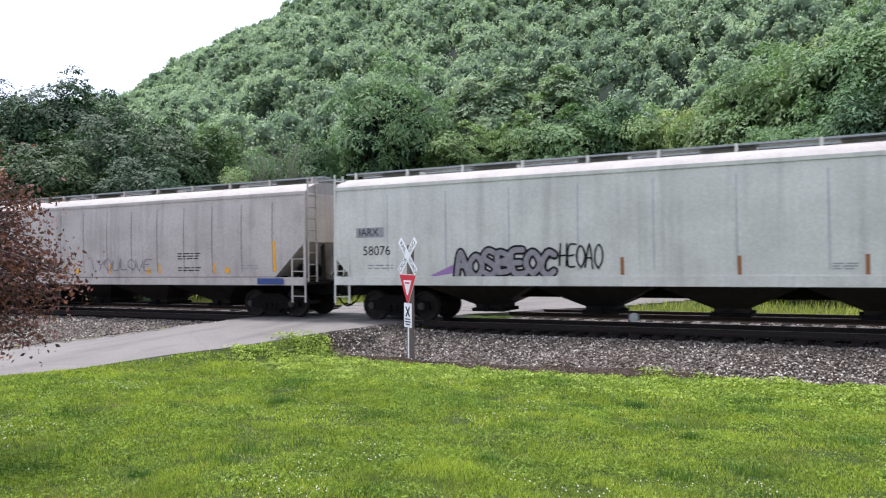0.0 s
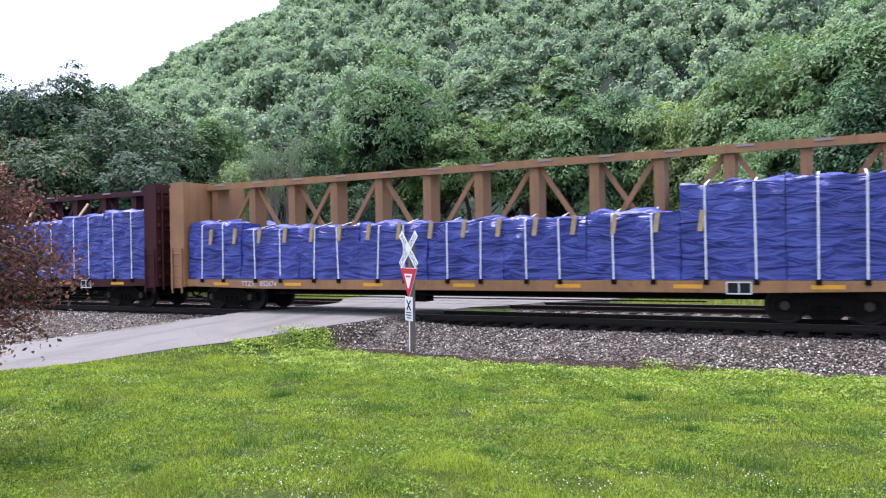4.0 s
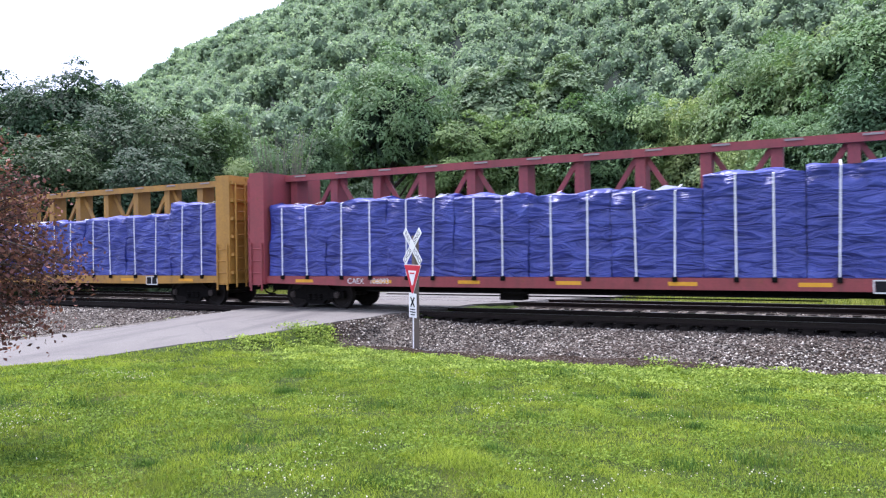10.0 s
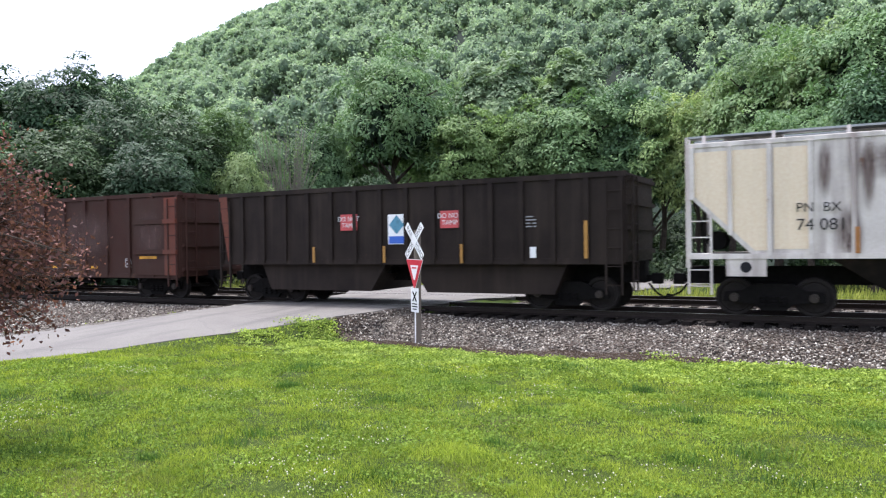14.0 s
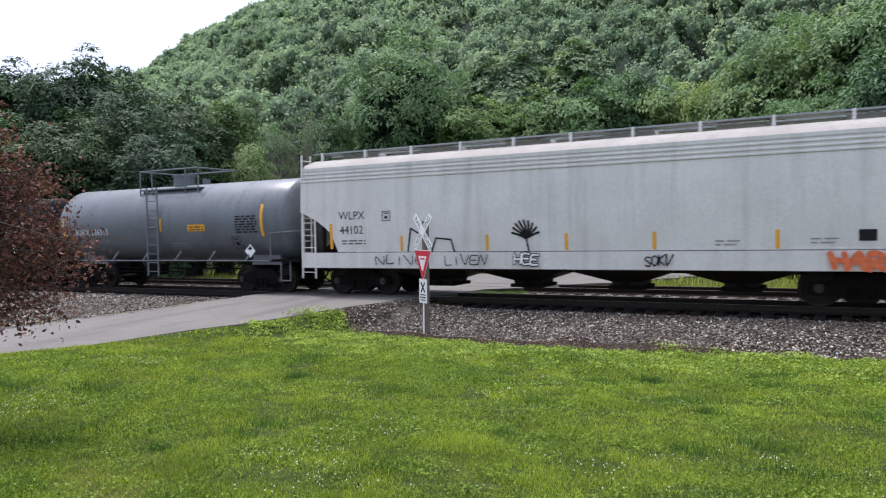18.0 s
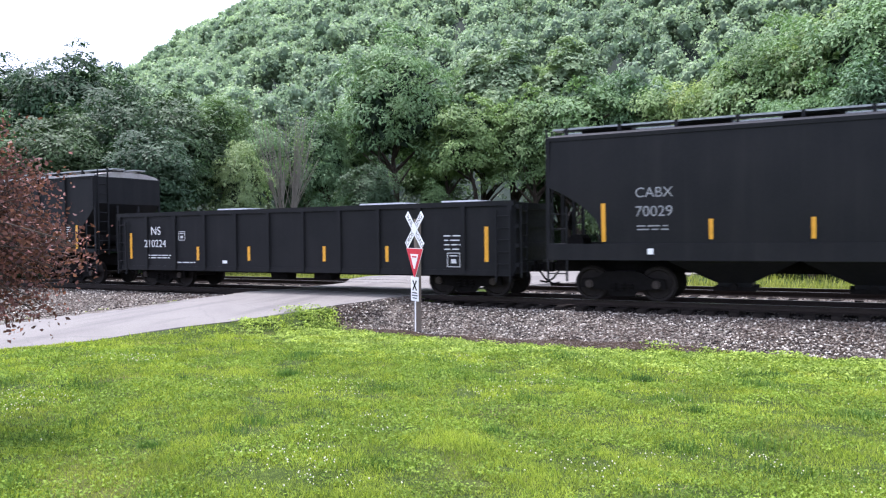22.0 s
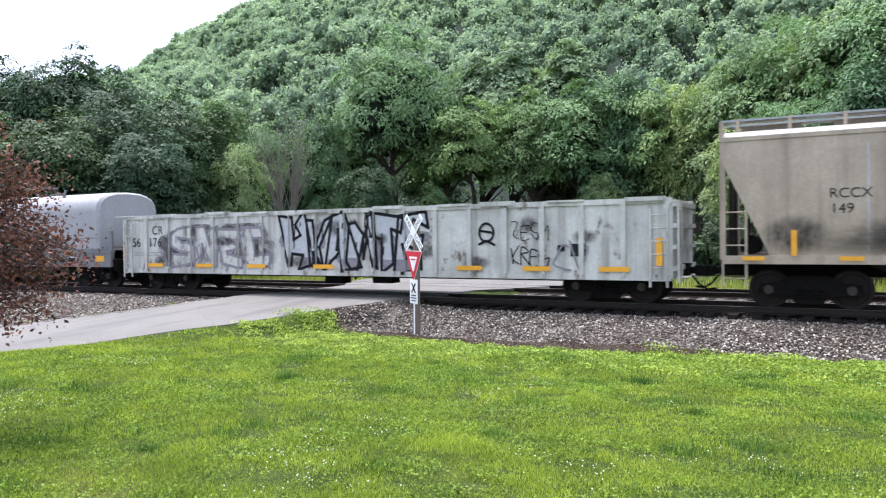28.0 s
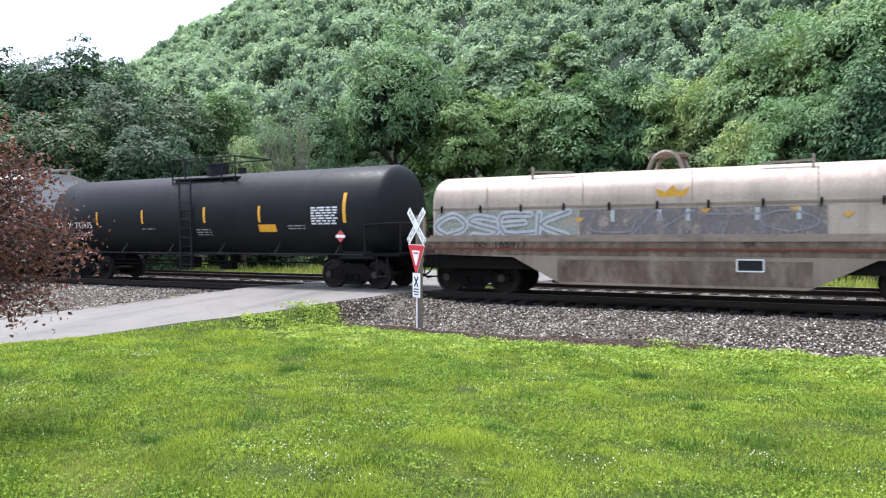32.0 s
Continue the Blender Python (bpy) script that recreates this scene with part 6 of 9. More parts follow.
    part("underframe", Shape().box(-L / 2 - 0.1, L / 2 + 0.1, -0.3, 0.3, 0.72, 1.0).box(-L / 2 + 3.5, L / 2 - 3.5, -half + 0.1, half - 0.1, 0.75, 0.95).box(-0.6, 0.4, -0.9, -0.5, 0.45, 0.8), UNDER, car)
    return car, L, dl, dr


# ---- centre-beam cars with wrapped lumber ----
WRAP = None


def wrap_material():
    m, nt, bsdf, out = nodes_of("blue_lumber_wrap")
    tc, mp, nz = nt.nodes.new("ShaderNodeTexCoord"), nt.nodes.new("ShaderNodeMapping"), nt.nodes.new("ShaderNodeTexNoise")
    mp.inputs["Rotation"].default_value, mp.inputs["Scale"].default_value = (0, radians(24), 0), (0.7, 1, 2.6)
    nz.inputs["Scale"].default_value, nz.inputs["Detail"].default_value, nz.inputs["Distortion"].default_value = 1.5, 6, 0.9
    nt.links.new(tc.outputs["Object"], mp.inputs[0])
    nt.links.new(mp.outputs[0], nz.inputs[0])
    both = mixed(nt, 0.4, nz.outputs[0], noise_node(nt, 0.9, 4, (1.4, 1, 0.9), 0.5))
    # fold highlights and darker hollows are painted along the same creases as the bump
    c = ramp(nt, both, [(0.34, (0.02, 0.028, 0.16)), (0.5, (0.034, 0.047, 0.25)), (0.66, (0.062, 0.085, 0.35))])
    nt.links.new(c, bsdf.inputs["Base Color"])
    bsdf.inputs["Roughness"].default_value = 0.38
    bumped(nt, bsdf, both, 0.9, 0.45)
    return m


WRAP = wrap_material()
STRAP = plain("white_strap", (0.75, 0.76, 0.78), 0.5, 0, 0.1)
TIMBER = plain("pale_timber", (0.5, 0.36, 0.2), 0.8, 0, 0.3)
FILM = plain("white_plastic_film", (0.72, 0.72, 0.72), 0.4, 0, 0.2)


CLIP = plain("dusty_clip", (0.3, 0.27, 0.25), 0.6, 0, 0.2)


def centre_beam(left, right, label, mat, tops, seed, battens=(), dark_gap=True):
    """tops: heights of the load along the car, from its left end to its right."""
    car, L = rail_car("centerbeam_car", label, left, right, 2.3)
    half, deck, top = 1.38, 1.08, 4.5
    part("deck", Shape().box(-L / 2, L / 2, -half, half, deck - 0.1, deck), mat, car)
    for s in (-1, 1):
        part("side_sill", Shape().loft([[(x, s * half, z0), (x, s * (half + 0.06), z0), (x, s * (half + 0.06), deck), (x, s * half, deck)] for x, z0 in ((-L / 2, 0.86), (-L / 2 + 4, 0.78), (L / 2 - 4, 0.78), (L / 2, 0.86))]), mat, car)
        xe = s * L / 2
        x0, x1 = sorted((xe, xe - s * 0.62))
        b = part("bulkhead", Shape().box(x0, x0 + 0.07, -1.55, 1.55, 0.82, top + 0.05) if s < 0 else Shape().box(x1 - 0.07, x1, -1.55, 1.55, 0.82, top + 0.05), mat, car, "upright end bulkhead")
        part("inner_sheet", Shape().box(x1 - 0.07, x1, -1.55, 1.55, 0.82, top + 0.05) if s < 0 else Shape().box(x0, x0 + 0.07, -1.55, 1.55, 0.82, top + 0.05), mat, b)
        for yy in (-1.51, 1.51):
            part("side_flange", Shape().box(x0 + 0.07, x1 - 0.07, yy - 0.038, yy + 0.038, 0.82, top + 0.05), mat, b)
        for k in range(6):
            z = 1.2 + k * 0.62
            xr = x1 if s > 0 else x0
            part("bulkhead_rib", Shape().box(min(xr, xr + s * 0.12), max(xr, xr + s * 0.12), -1.5, 1.5, z - 0.06, z + 0.06), mat, b)
        for yy in (-0.7, 0.7):
            part("bulkhead_stile", Shape().box(xe - 0.02 if s > 0 else xe - 0.14, xe + 0.14 if s > 0 else xe + 0.02, yy - 0.05, yy + 0.05, 0.9, top), mat, b)
        ladder(car, x0 + 0.08, x1 - 0.08, 0.6, 2.2, -1.6, mat, 4)
        ladder(car, xe + s * 0.17, 0, 0.7, top - 0.2, -1.4, mat, 9, 0.45, "end_ladder")
    n = 12
    part("top_chord", Shape().box(-L / 2 + 0.5, L / 2 - 0.5, -0.42, 0.42, top - 0.1, top + 0.02).box(-L / 2 + 0.5, L / 2 - 0.5, -0.44, -0.36, top - 0.2, top), mat, car)
    post = Shape().box(-0.14, 0.14, -0.3, 0.3, deck, top - 0.1).mesh("beam_post")
    pitch = (L - 1.8) / n
    lip = Shape().box(-0.22, 0.22, -0.47, -0.44, top - 0.06, top - 0.01).mesh("chord_clip")
    for k in range(n + 1):
        x = -L / 2 + 0.9 + pitch * k
        part("beam_post", post, mat, car, at=(x, 0, 0))
        if k < n:
            a, b = (x + 0.14, deck + 1.0), (x + pitch - 0.14, top - 0.2)
            if k % 3 == 1:
                a, b = (a[0], b[1]), (b[0], a[1])
            part("beam_brace", Shape().bar((a[0], -0.12, a[1]), (b[0], -0.12, b[1]), 0.14, 0.08), mat, car)
            if k % 6 == 2:
                part("beam_brace", Shape().bar((a[0], -0.02, b[1]), (b[0], -0.02, a[1]), 0.14, 0.08), mat, car)
        part("chord_clip", lip, CLIP, car, "pale clip under the chord", at=(x + 0.4, 0, 0))
    part("centre_sill", Shape().box(-L / 2 - 0.1, L / 2 + 0.1, -0.3, 0.3, 0.55, 1.0), UNDER, car)
    part("winch_rail", Shape().pipe([(-L / 2 + 4.5, -1.2, 0.62), (L / 2 - 4.5, -1.2, 0.62)], 0.025).pipe([(-L / 2 + 5, -0.9, 0.52), (L / 2 - 5, -0.9, 0.52)], 0.02).box(-2.2, -1.5, -1.0, -0.5, 0.4, 0.8), UNDER, car)
    # bundles, one behind the other on each side of the beam, wrapped in sheet
    rs = np.random.default_rng(seed)
    x0, x1 = -L / 2 + 0.7, L / 2 - 0.7
    bundles = len(tops)
    w = (x1 - x0) / bundles
    for k, h in enumerate(tops):
        for side in (-1, 1):
            a, b = x0 + w * k + 0.01, x0 + w * (k + 1) - 0.01
            nx, nz = 14, 9
            rings = []
            for i in range(nx + 1):
                x = a + (b - a) * i / nx
                ring = []
                for j in range(nz + 1):
                    z = deck + 0.01 + (h - deck) * j / nz
                    bul = 0.04 * math.sin(x * 3.1 + z * 2 + k) + 0.03 * math.sin(x * 7.3 - z * 5.1) - 0.03 * (abs(2 * i / nx - 1) ** 8) - 0.03 * (j / nz) ** 5 + rs.normal(0, 0.01)
                    ring.append((x, side * (1.4 + bul), z))
                sag = 0.035 * math.sin(x * 1.7) + 0.03 * math.sin(x * 5.3 + k) + rs.normal(0, 0.012)
                ring += [(x, side * 1.3, h + 0.06 + sag), (x, side * 0.9, h + 0.1 + sag * 1.6), (x, side * 0.36, h + 0.05 + sag), (x, side * 0.33, deck + 0.01)]
                rings.append(ring)
            lump = part("wrapped_load", Shape().loft(rings), WRAP, car, "lumber wrapped in creased blue plastic sheet", True)
            if side < 0:
                for u in ((0.3, 0.72) if w > 2 else (0.5,)):
                    sx = a + (b - a) * (u + rs.normal(0, 0.03))
                    dx = rs.normal(0, 0.03)
                    part("strap", Shape().add([(sx - 0.022 + dx, -1.475, h - 0.02), (sx + 0.022 + dx, -1.475, h - 0.02), (sx + 0.022, -1.475, deck), (sx - 0.022, -1.475, deck), (sx - 0.022 + dx, -0.5, h + 0.2), (sx + 0.022 + dx, -0.5, h + 0.2)], [(0, 1, 2, 3), (4, 5, 1, 0)]), STRAP, lump, "white tie-down strap")
                    part("winch", Shape().box(sx - 0.06, sx + 0.06, -1.5, -1.42, deck - 0.1, deck + 0.03), UNDER, car)
    for u, h, ln in battens:
        x = x0 + (x1 - x0) * u
        part("batten", Shape().add([(x - 0.06, -1.48, h - ln), (x + 0.06, -1.48, h - ln), (x + 0.14, -1.5, h + 0.02), (x + 0.02, -1.5, h + 0.02), (x - 0.06, -1.44, h - ln), (x + 0.06, -1.44, h - ln), (x + 0.14, -1.44, h + 0.02), (x + 0.02, -1.44, h + 0.02)], [(0, 1, 2, 3), (7, 6, 5, 4), (0, 4, 5, 1), (1, 5, 6, 2), (2, 6, 7, 3), (3, 7, 4, 0)]), TIMBER, car, "pale timber batten over the wrap")
    yl = [(x0 + (x1 - x0) * (k + 0.5) / 7, 0.93, 0.7, 0.1) for k in range(7)]
    rects(car, yl, YELLOW, -half - 0.068, "reflector")
    return car, L


# ---- tank cars ----
def tank_car(left, right, label, mat, r=1.46, zc=2.5, head=0.5, sag=0.0, dome=True, frame=True, rail_mat=None):
    car, L = rail_car("tank_car", label, left, right, 1.7)
    ring = lambda x, k, dz=0.0: [(x, math.sin(2 * math.pi * j / 40) * r * k, zc - dz + math.cos(2 * math.pi * j / 40) * r * k) for j in range(40)]
    rings = []
    for u in (0.03, 0.25, 0.5, 0.72, 0.87, 0.96, 1.0):
        rings.append(ring(-L / 2 + head * (1 - math.sqrt(max(0, 1 - u * u))), u))
    for k in range(1, 8):
        x = -L / 2 + head + (L - 2 * head) * k / 8
        rings.append(ring(x, 1.0, sag * (1 - abs(k - 4) / 4)))
    for u in (1.0, 0.96, 0.87, 0.72, 0.5, 0.25, 0.03):
        rings.append(ring(L / 2 - head * (1 - math.sqrt(max(0, 1 - u * u))), u))
    part("shell", Shape().loft(rings), mat, car, smooth=True)
    for k in range(1, 6):
        x = -L / 2 + head + (L - 2 * head) * k / 6
        d = sag * (1 - abs((x + L / 2 - head) / (L - 2 * head) - 0.5) * 2)
        s = Shape().loft([[(x + dx, math.sin(2 * math.pi * j / 40) * (r + 0.006), zc - d + math.cos(2 * math.pi * j / 40) * (r + 0.006)) for j in range(40)] for dx in (-0.02, 0.02)], False)
        part("weld_ring", s, mat, car)
    for s in (-1, 1):
        xe = s * L / 2
        part("stub_sill", Shape().box(min(xe + s * 0.3, xe - s * 3.2), max(xe + s * 0.3, xe - s * 3.2), -0.3, 0.3, 0.78, 1.12), UNDER, car)
        part("saddle", Shape().prism([(xe - s * 2.4, 0.95), (xe - s * 1.0, 0.95), (xe - s * 1.15, 1.4), (xe - s * 2.25, 1.4)], -0.75, 0.75), mat, car)
        part("end_deck", Shape().box(min(xe + s * 0.35, xe - s * 1.0), max(xe + s * 0.35, xe - s * 1.0), -1.45, 1.45, 1.08, 1.16), UNDER, car)
        part("end_rail", Shape().pipe([(xe - s * 0.9, -1.45, 1.1), (xe - s * 0.9, -1.45, 2.05), (xe + s * 0.05, -1.45, 2.1), (xe + s * 0.25, -1.2, 2.1), (xe + s * 0.25, 1.2, 2.1)], 0.025).pipe([(xe + s * 0.25, -1.2, 1.1), (xe + s * 0.25, -1.2, 2.1)], 0.025), rail_mat or mat, car)
        part("sill_step", Shape().pipe([(xe - s * 0.1, -1.4, 1.1), (xe - s * 0.1, -1.4, 0.45), (xe - s * 0.5, -1.4, 0.45), (xe - s * 0.5, -1.4, 1.1)], 0.025), rail_mat or mat, car)
    part("side_rail", Shape().pipe([(-L / 2 + 0.9, -1.5, 1.12), (L / 2 - 0.9, -1.5, 1.12)], 0.028), rail_mat or mat, car)
    st = Shape().bar((0, -1.5, 1.1), (0.06, -1.25, 1.45), 0.05).mesh("rail_stay")
    for k in range(6):
        part("rail_stay", st, rail_mat or mat, car, at=(-L / 2 + 2 + (L - 4) * k / 5, 0, 0))
    part("bottom_outlet", Shape().tube((0.6, 0, zc - r - sag - 0.28), (0.6, 0, zc - r + 0.1), 0.2, 10), UNDER, car)
    part("valve_box", Shape().box(0.3, 0.9, -0.5, -0.2, 0.5, 0.8), UNDER, car)
    part("brake_cylinder", Shape().box(-1.6, -0.7, -0.8, -0.4, 0.55, 0.95), UNDER, car)
    part("brake_pipe", Shape().pipe([(-L / 2 + 2.6, -0.6, 0.8), (L / 2 - 2.6, -0.6, 0.8)], 0.03), UNDER, car)
    part("brake_pipe", Shape().pipe([(-L / 2 + 2.6, -0.9, 0.68), (1, -0.9, 0.68)], 0.025), UNDER, car)
    ladder(car, -0.55, 0.0, 0.55, zc + 1.3, -r - 0.06, rail_mat or mat, 10)
    part("fittings_dome", Shape().tube((-0.2, 0, zc + r - 0.15), (-0.2, 0, zc + r + 0.33), 0.4, 16), rail_mat or mat, car)
    part("dome_lid", Shape().tube((-0.2, 0, zc + r + 0.33), (-0.2, 0, zc + r + 0.4), 0.44, 16), rail_mat or mat, car)
    part("relief_valve", Shape().tube((1.0, 0, zc + r - 0.1), (1.0, 0, zc + r + 0.2), 0.15, 10), rail_mat or mat, car)
    wk = Shape()
    for y in (-0.75, 0.75):
        wk.box(-1.6, 1.6, y - 0.2, y + 0.2, zc + r * 0.86, zc + r * 0.86 + 0.05)
    if dome:
        for x in (-1.55, -0.9, 0.9, 1.55):
            wk.bar((x, -0.95, zc + r * 0.75), (x, -0.95, zc + r + 0.55), 0.04)
        wk.pipe([(-1.55, -0.95, zc + r + 0.55), (1.55, -0.95, zc + r + 0.55)], 0.03).pipe([(-1.55, -0.95, zc + r + 0.55), (-1.55, 0.95, zc + r + 0.55), (1.55, 0.95, zc + r + 0.55), (1.55, -0.95, zc + r + 0.55)], 0.03)
    part("top_walkway", wk, rail_mat or mat, car, "walkway at the fittings")
    tank_side = lambda z: -math.sqrt(max(0.01, r * r - min(abs(z - zc), abs(z - zc + sag)) ** 2)) - 0.008
    return car, L, tank_side


# ---- coil cars ----
def coil_hood(L, half, z0, z1, top, n=10):
    """A rounded cover, drawn along the car."""
    prof = [(-half, z0), (-half, z1)]
    for k in range(1, n):
        a = math.pi * k / n
        prof.append((-half * math.copysign(abs(math.cos(a)) ** 0.75, math.cos(a)), z1 + (top - z1) * math.sin(a) ** 0.8))
    prof += [(half, z1), (half, z0)]
    e = 0.1
    ring = lambda x, k: [(x, y * k, z0 + (z - z0) * (k + (1 - k) * 0.5)) for y, z in prof]
    return Shape().loft([ring(-L / 2, 0.94), ring(-L / 2 + e, 1), ring(L / 2 - e, 1), ring(L / 2, 0.94)])


def coil_car(left, right, frame_left, frame_right, label, hood_mat, frame_mat, belly, z_floor, z1, top, half=1.45):
    car, FL = rail_car("coil_car", label, frame_left, frame_right, 1.75)
    mid = (frame_left + frame_right) / 2
    c, L = (left + right) / 2 - mid, right - left
    hood = part("hood", coil_hood(L, half, z_floor, z1, top), hood_mat, car, smooth=True, at=(c, 0, 0))
    part("hood_rim", Shape().box(-L / 2 - 0.05, L / 2 + 0.05, -half - 0.05, -half + 0.02, z_floor - 0.02, z_floor + 0.08).box(-L / 2 - 0.05, L / 2 + 0.05, half - 0.02, half + 0.05, z_floor - 0.02, z_floor + 0.08), frame_mat, hood)
    loop = Shape().pipe([(-0.45 + 0.9 * k / 8, -0.45, top - 0.05 + 0.5 * math.sin(math.pi * k / 8) ** 0.5) for k in range(9)], 0.06).pipe([(-0.45 + 0.9 * k / 8, 0.45, top - 0.05 + 0.5 * math.sin(math.pi * k / 8) ** 0.5) for k in range(9)], 0.06).box(-0.5, 0.5, -0.45, 0.45, top + 0.36, top + 0.42)
    part("lifting_loop", loop, frame_mat, hood, "steel lifting loop on the cover")
    for s in (-1, 1):
        part("guide_post", Shape().bar((s * L * 0.27, -half * 0.75, top - 0.5), (s * L * 0.27, -half * 0.68, top + 0.16), 0.06).bar((s * L * 0.27, -half * 0.68, top + 0.02), (s * L * 0.18, -half * 0.68, top - 0.02), 0.05), frame_mat, hood)
    for s in (-1, 1):
        y0, y1 = sorted((s * (half + 0.06), s * (half - 0.04)))
        part("side_girder", Shape().prism([(-FL / 2 + 0.1, z_floor)] + [(x, z) for x, z in belly] + [(FL / 2 - 0.1, z_floor)], y0, y1), frame_mat, car)
        part("top_flange", Shape().box(-FL / 2 + 0.1, FL / 2 - 0.1, s * half - 0.1, s * half + 0.12, z_floor - 0.1, z_floor - 0.02), frame_mat, car)
        xe = s * FL / 2
        part("end_platform", Shape().box(min(xe, xe - s * 1.6), max(xe, xe - s * 1.6), -1.4, 1.4, 1.05, 1.13), UNDER, car)
        for yy in (-1.35, -0.45, 0.45, 1.35):
            part("end_stanchion", Shape().box(xe - s * 0.25 - 0.06, xe - s * 0.25 + 0.06, yy - 0.05, yy + 0.05, 0.9, 2.25), frame_mat, car)
        part("end_rail", Shape().bar((xe - s * 0.25, -1.35, 1.6), (xe - s * 0.25, 1.35, 1.6), 0.08), frame_mat, car)
        part("sill_step", Shape().pipe([(xe - s * 0.3, -1.4, 1.1), (xe - s * 0.3, -1.4, 0.5), (xe - s * 0.75, -1.4, 0.5), (xe - s * 0.75, -1.4, 1.1)], 0.025), UNDER, car)
    part("floor", Shape().box(-FL / 2, FL / 2, -half + 0.1, half - 0.1, 0.75, min(1.15, z_floor)), UNDER, car)
    return car, c, L
# ---- paints ----
RUST = (0.13, 0.05, 0.025)
P_PALE = paint("pale_grey_green_paint", (0.57, 0.56, 0.49), dirt=0.25, streak=0.25)
P_GREY = paint("warm_grey_paint", (0.45, 0.405, 0.36), dirt=0.3, streak=0.3)
P_WHITE = paint("light_grey_white_paint", (0.6, 0.6, 0.585), dirt=0.2, streak=0.25)
P_WHITE2 = paint("white_hopper_paint", (0.64, 0.625, 0.59), dirt=0.15, streak=0.2)
P_TRIM = paint("grey_trim_paint", (0.42, 0.42, 0.41), dirt=0.3, streak=0.2)
P_SEAM = paint("dirty_weld_seam", (0.25, 0.23, 0.21), dirt=0.5, streak=0.6)
P_DARK = paint("soot_black_paint", (0.012, 0.012, 0.012), dirt=0.4, streak=0.4)
P_TAN = paint("tan_brown_paint", (0.33, 0.17, 0.07), dirt=0.35, streak=0.35, rust=RUST, rust_amount=0.25)
P_MAROON = paint("maroon_paint", (0.055, 0.016, 0.018), dirt=0.4, streak=0.4, rust=RUST, rust_amount=0.1)
P_RED = paint("faded_red_paint", (0.3, 0.06, 0.065), dirt=0.35, streak=0.4, rust=RUST, rust_amount=0.2)
P_YELLOW = paint("weathered_yellow_paint", (0.42, 0.22, 0.04), dirt=0.35, streak=0.35, rust=RUST, rust_amount=0.25)
P_BOX = paint("boxcar_yellow_paint", (0.68, 0.43, 0.14), dirt=0.25, streak=0.35, rough=0.45)
P_BOXR = paint("rusty_boxcar_paint", (0.48, 0.22, 0.065), grime=(0.075, 0.034, 0.02), dirt=0.6, streak=0.85, rust=RUST, rust_amount=0.35)
# lighter copies of the side paints: light catching the raised posts
P_BOX_LIT = paint("lit_yellow_post_paint", (0.76, 0.53, 0.22), dirt=0.2, streak=0.3)
P_BOXR_LIT = paint("lit_orange_post_paint", (0.5, 0.26, 0.09), grime=(0.06, 0.028, 0.018), dirt=0.6, streak=0.7, rust=RUST, rust_amount=0.3)
P_ROOFR = paint("rusted_roof", (0.2, 0.12, 0.08), dirt=0.5, streak=0.3, rust=RUST, rust_amount=0.6)
P_OLD = paint("stained_white_paint", (0.66, 0.61, 0.55), grime=(0.16, 0.105, 0.095), dirt=0.45, streak=0.75, rust=RUST, rust_amount=0.25)
P_COAL = paint("sooty_brown_black_paint", (0.018, 0.0135, 0.012), dirt=0.4, streak=0.4, rust=RUST, rust_amount=0.1)
P_BROWN = paint("rusty_brown_paint", (0.05, 0.022, 0.017), dirt=0.45, streak=0.5, rust=RUST, rust_amount=0.25)
P_BLACK = paint("gloss_black_paint", (0.0145, 0.0148, 0.0155), dirt=0.25, streak=0.25, rough=0.48, grime=(0.034, 0.032, 0.031))
P_TANKK = paint("black_tank_paint", (0.0145, 0.015, 0.0165), dirt=0.3, streak=0.25, rough=0.45, grime=(0.03, 0.03, 0.031))
P_TANKG = paint("blue_grey_tank_paint", (0.135, 0.155, 0.17), dirt=0.35, streak=0.35, rough=0.34)
P_CEMENT = paint("dusty_cream_paint", (0.41, 0.335, 0.25), grime=(0.13, 0.098, 0.075), dirt=0.5, streak=0.45)
P_GON = paint("scuffed_white_paint", (0.57, 0.565, 0.51), grime=(0.08, 0.065, 0.05), dirt=0.5, streak=0.7, rust=(0.085, 0.06, 0.045), rust_amount=0.42)
P_COIL = paint("light_grey_hood_paint", (0.285, 0.287, 0.29), dirt=0.12, streak=0.15)
P_COILF = paint("grey_frame_paint", (0.16, 0.163, 0.165), dirt=0.35, streak=0.35)
P_COILB = paint("brown_hood_paint", (0.045, 0.027, 0.022), dirt=0.4, streak=0.6, rust=(0.12, 0.055, 0.035), rust_amount=0.2)
P_COILBF = paint("brown_frame_paint", (0.026, 0.02, 0.018), dirt=0.4, streak=0.5)
P_COILT = paint("cream_hood_paint", (0.39, 0.315, 0.255), dirt=0.35, streak=0.4, rust=RUST, rust_amount=0.1)
P_COILTF = paint("stained_cream_frame_paint", (0.25, 0.195, 0.15), dirt=0.45, streak=0.6, rust=RUST, rust_amount=0.2)
P_PATCH = paint("fresh_cream_patch", (0.74, 0.61, 0.44), dirt=0.1, streak=0.1)
P_OXIDE = paint("orange_oxide_paint", (0.15, 0.04, 0.024), dirt=0.5, streak=0.6, rust=(0.09, 0.03, 0.018), rust_amount=0.55)

bulge = lambda w, k, zm: (lambda z: w - k * (z - zm) ** 2)

hw1 = bulge(1.6, 0.02, 2.7)
car_iarx, L_iarx = hopper_car(-13.58, 6.1, "pale grey-green covered hopper with scrawled graffiti", P_PALE, P_PALE, P_DARK, hw1, 1.38, (1.12, 1.38), 2.0, 0.6, 4.1, 4.5, seams=9, bays=4, seam_mat=P_TRIM)
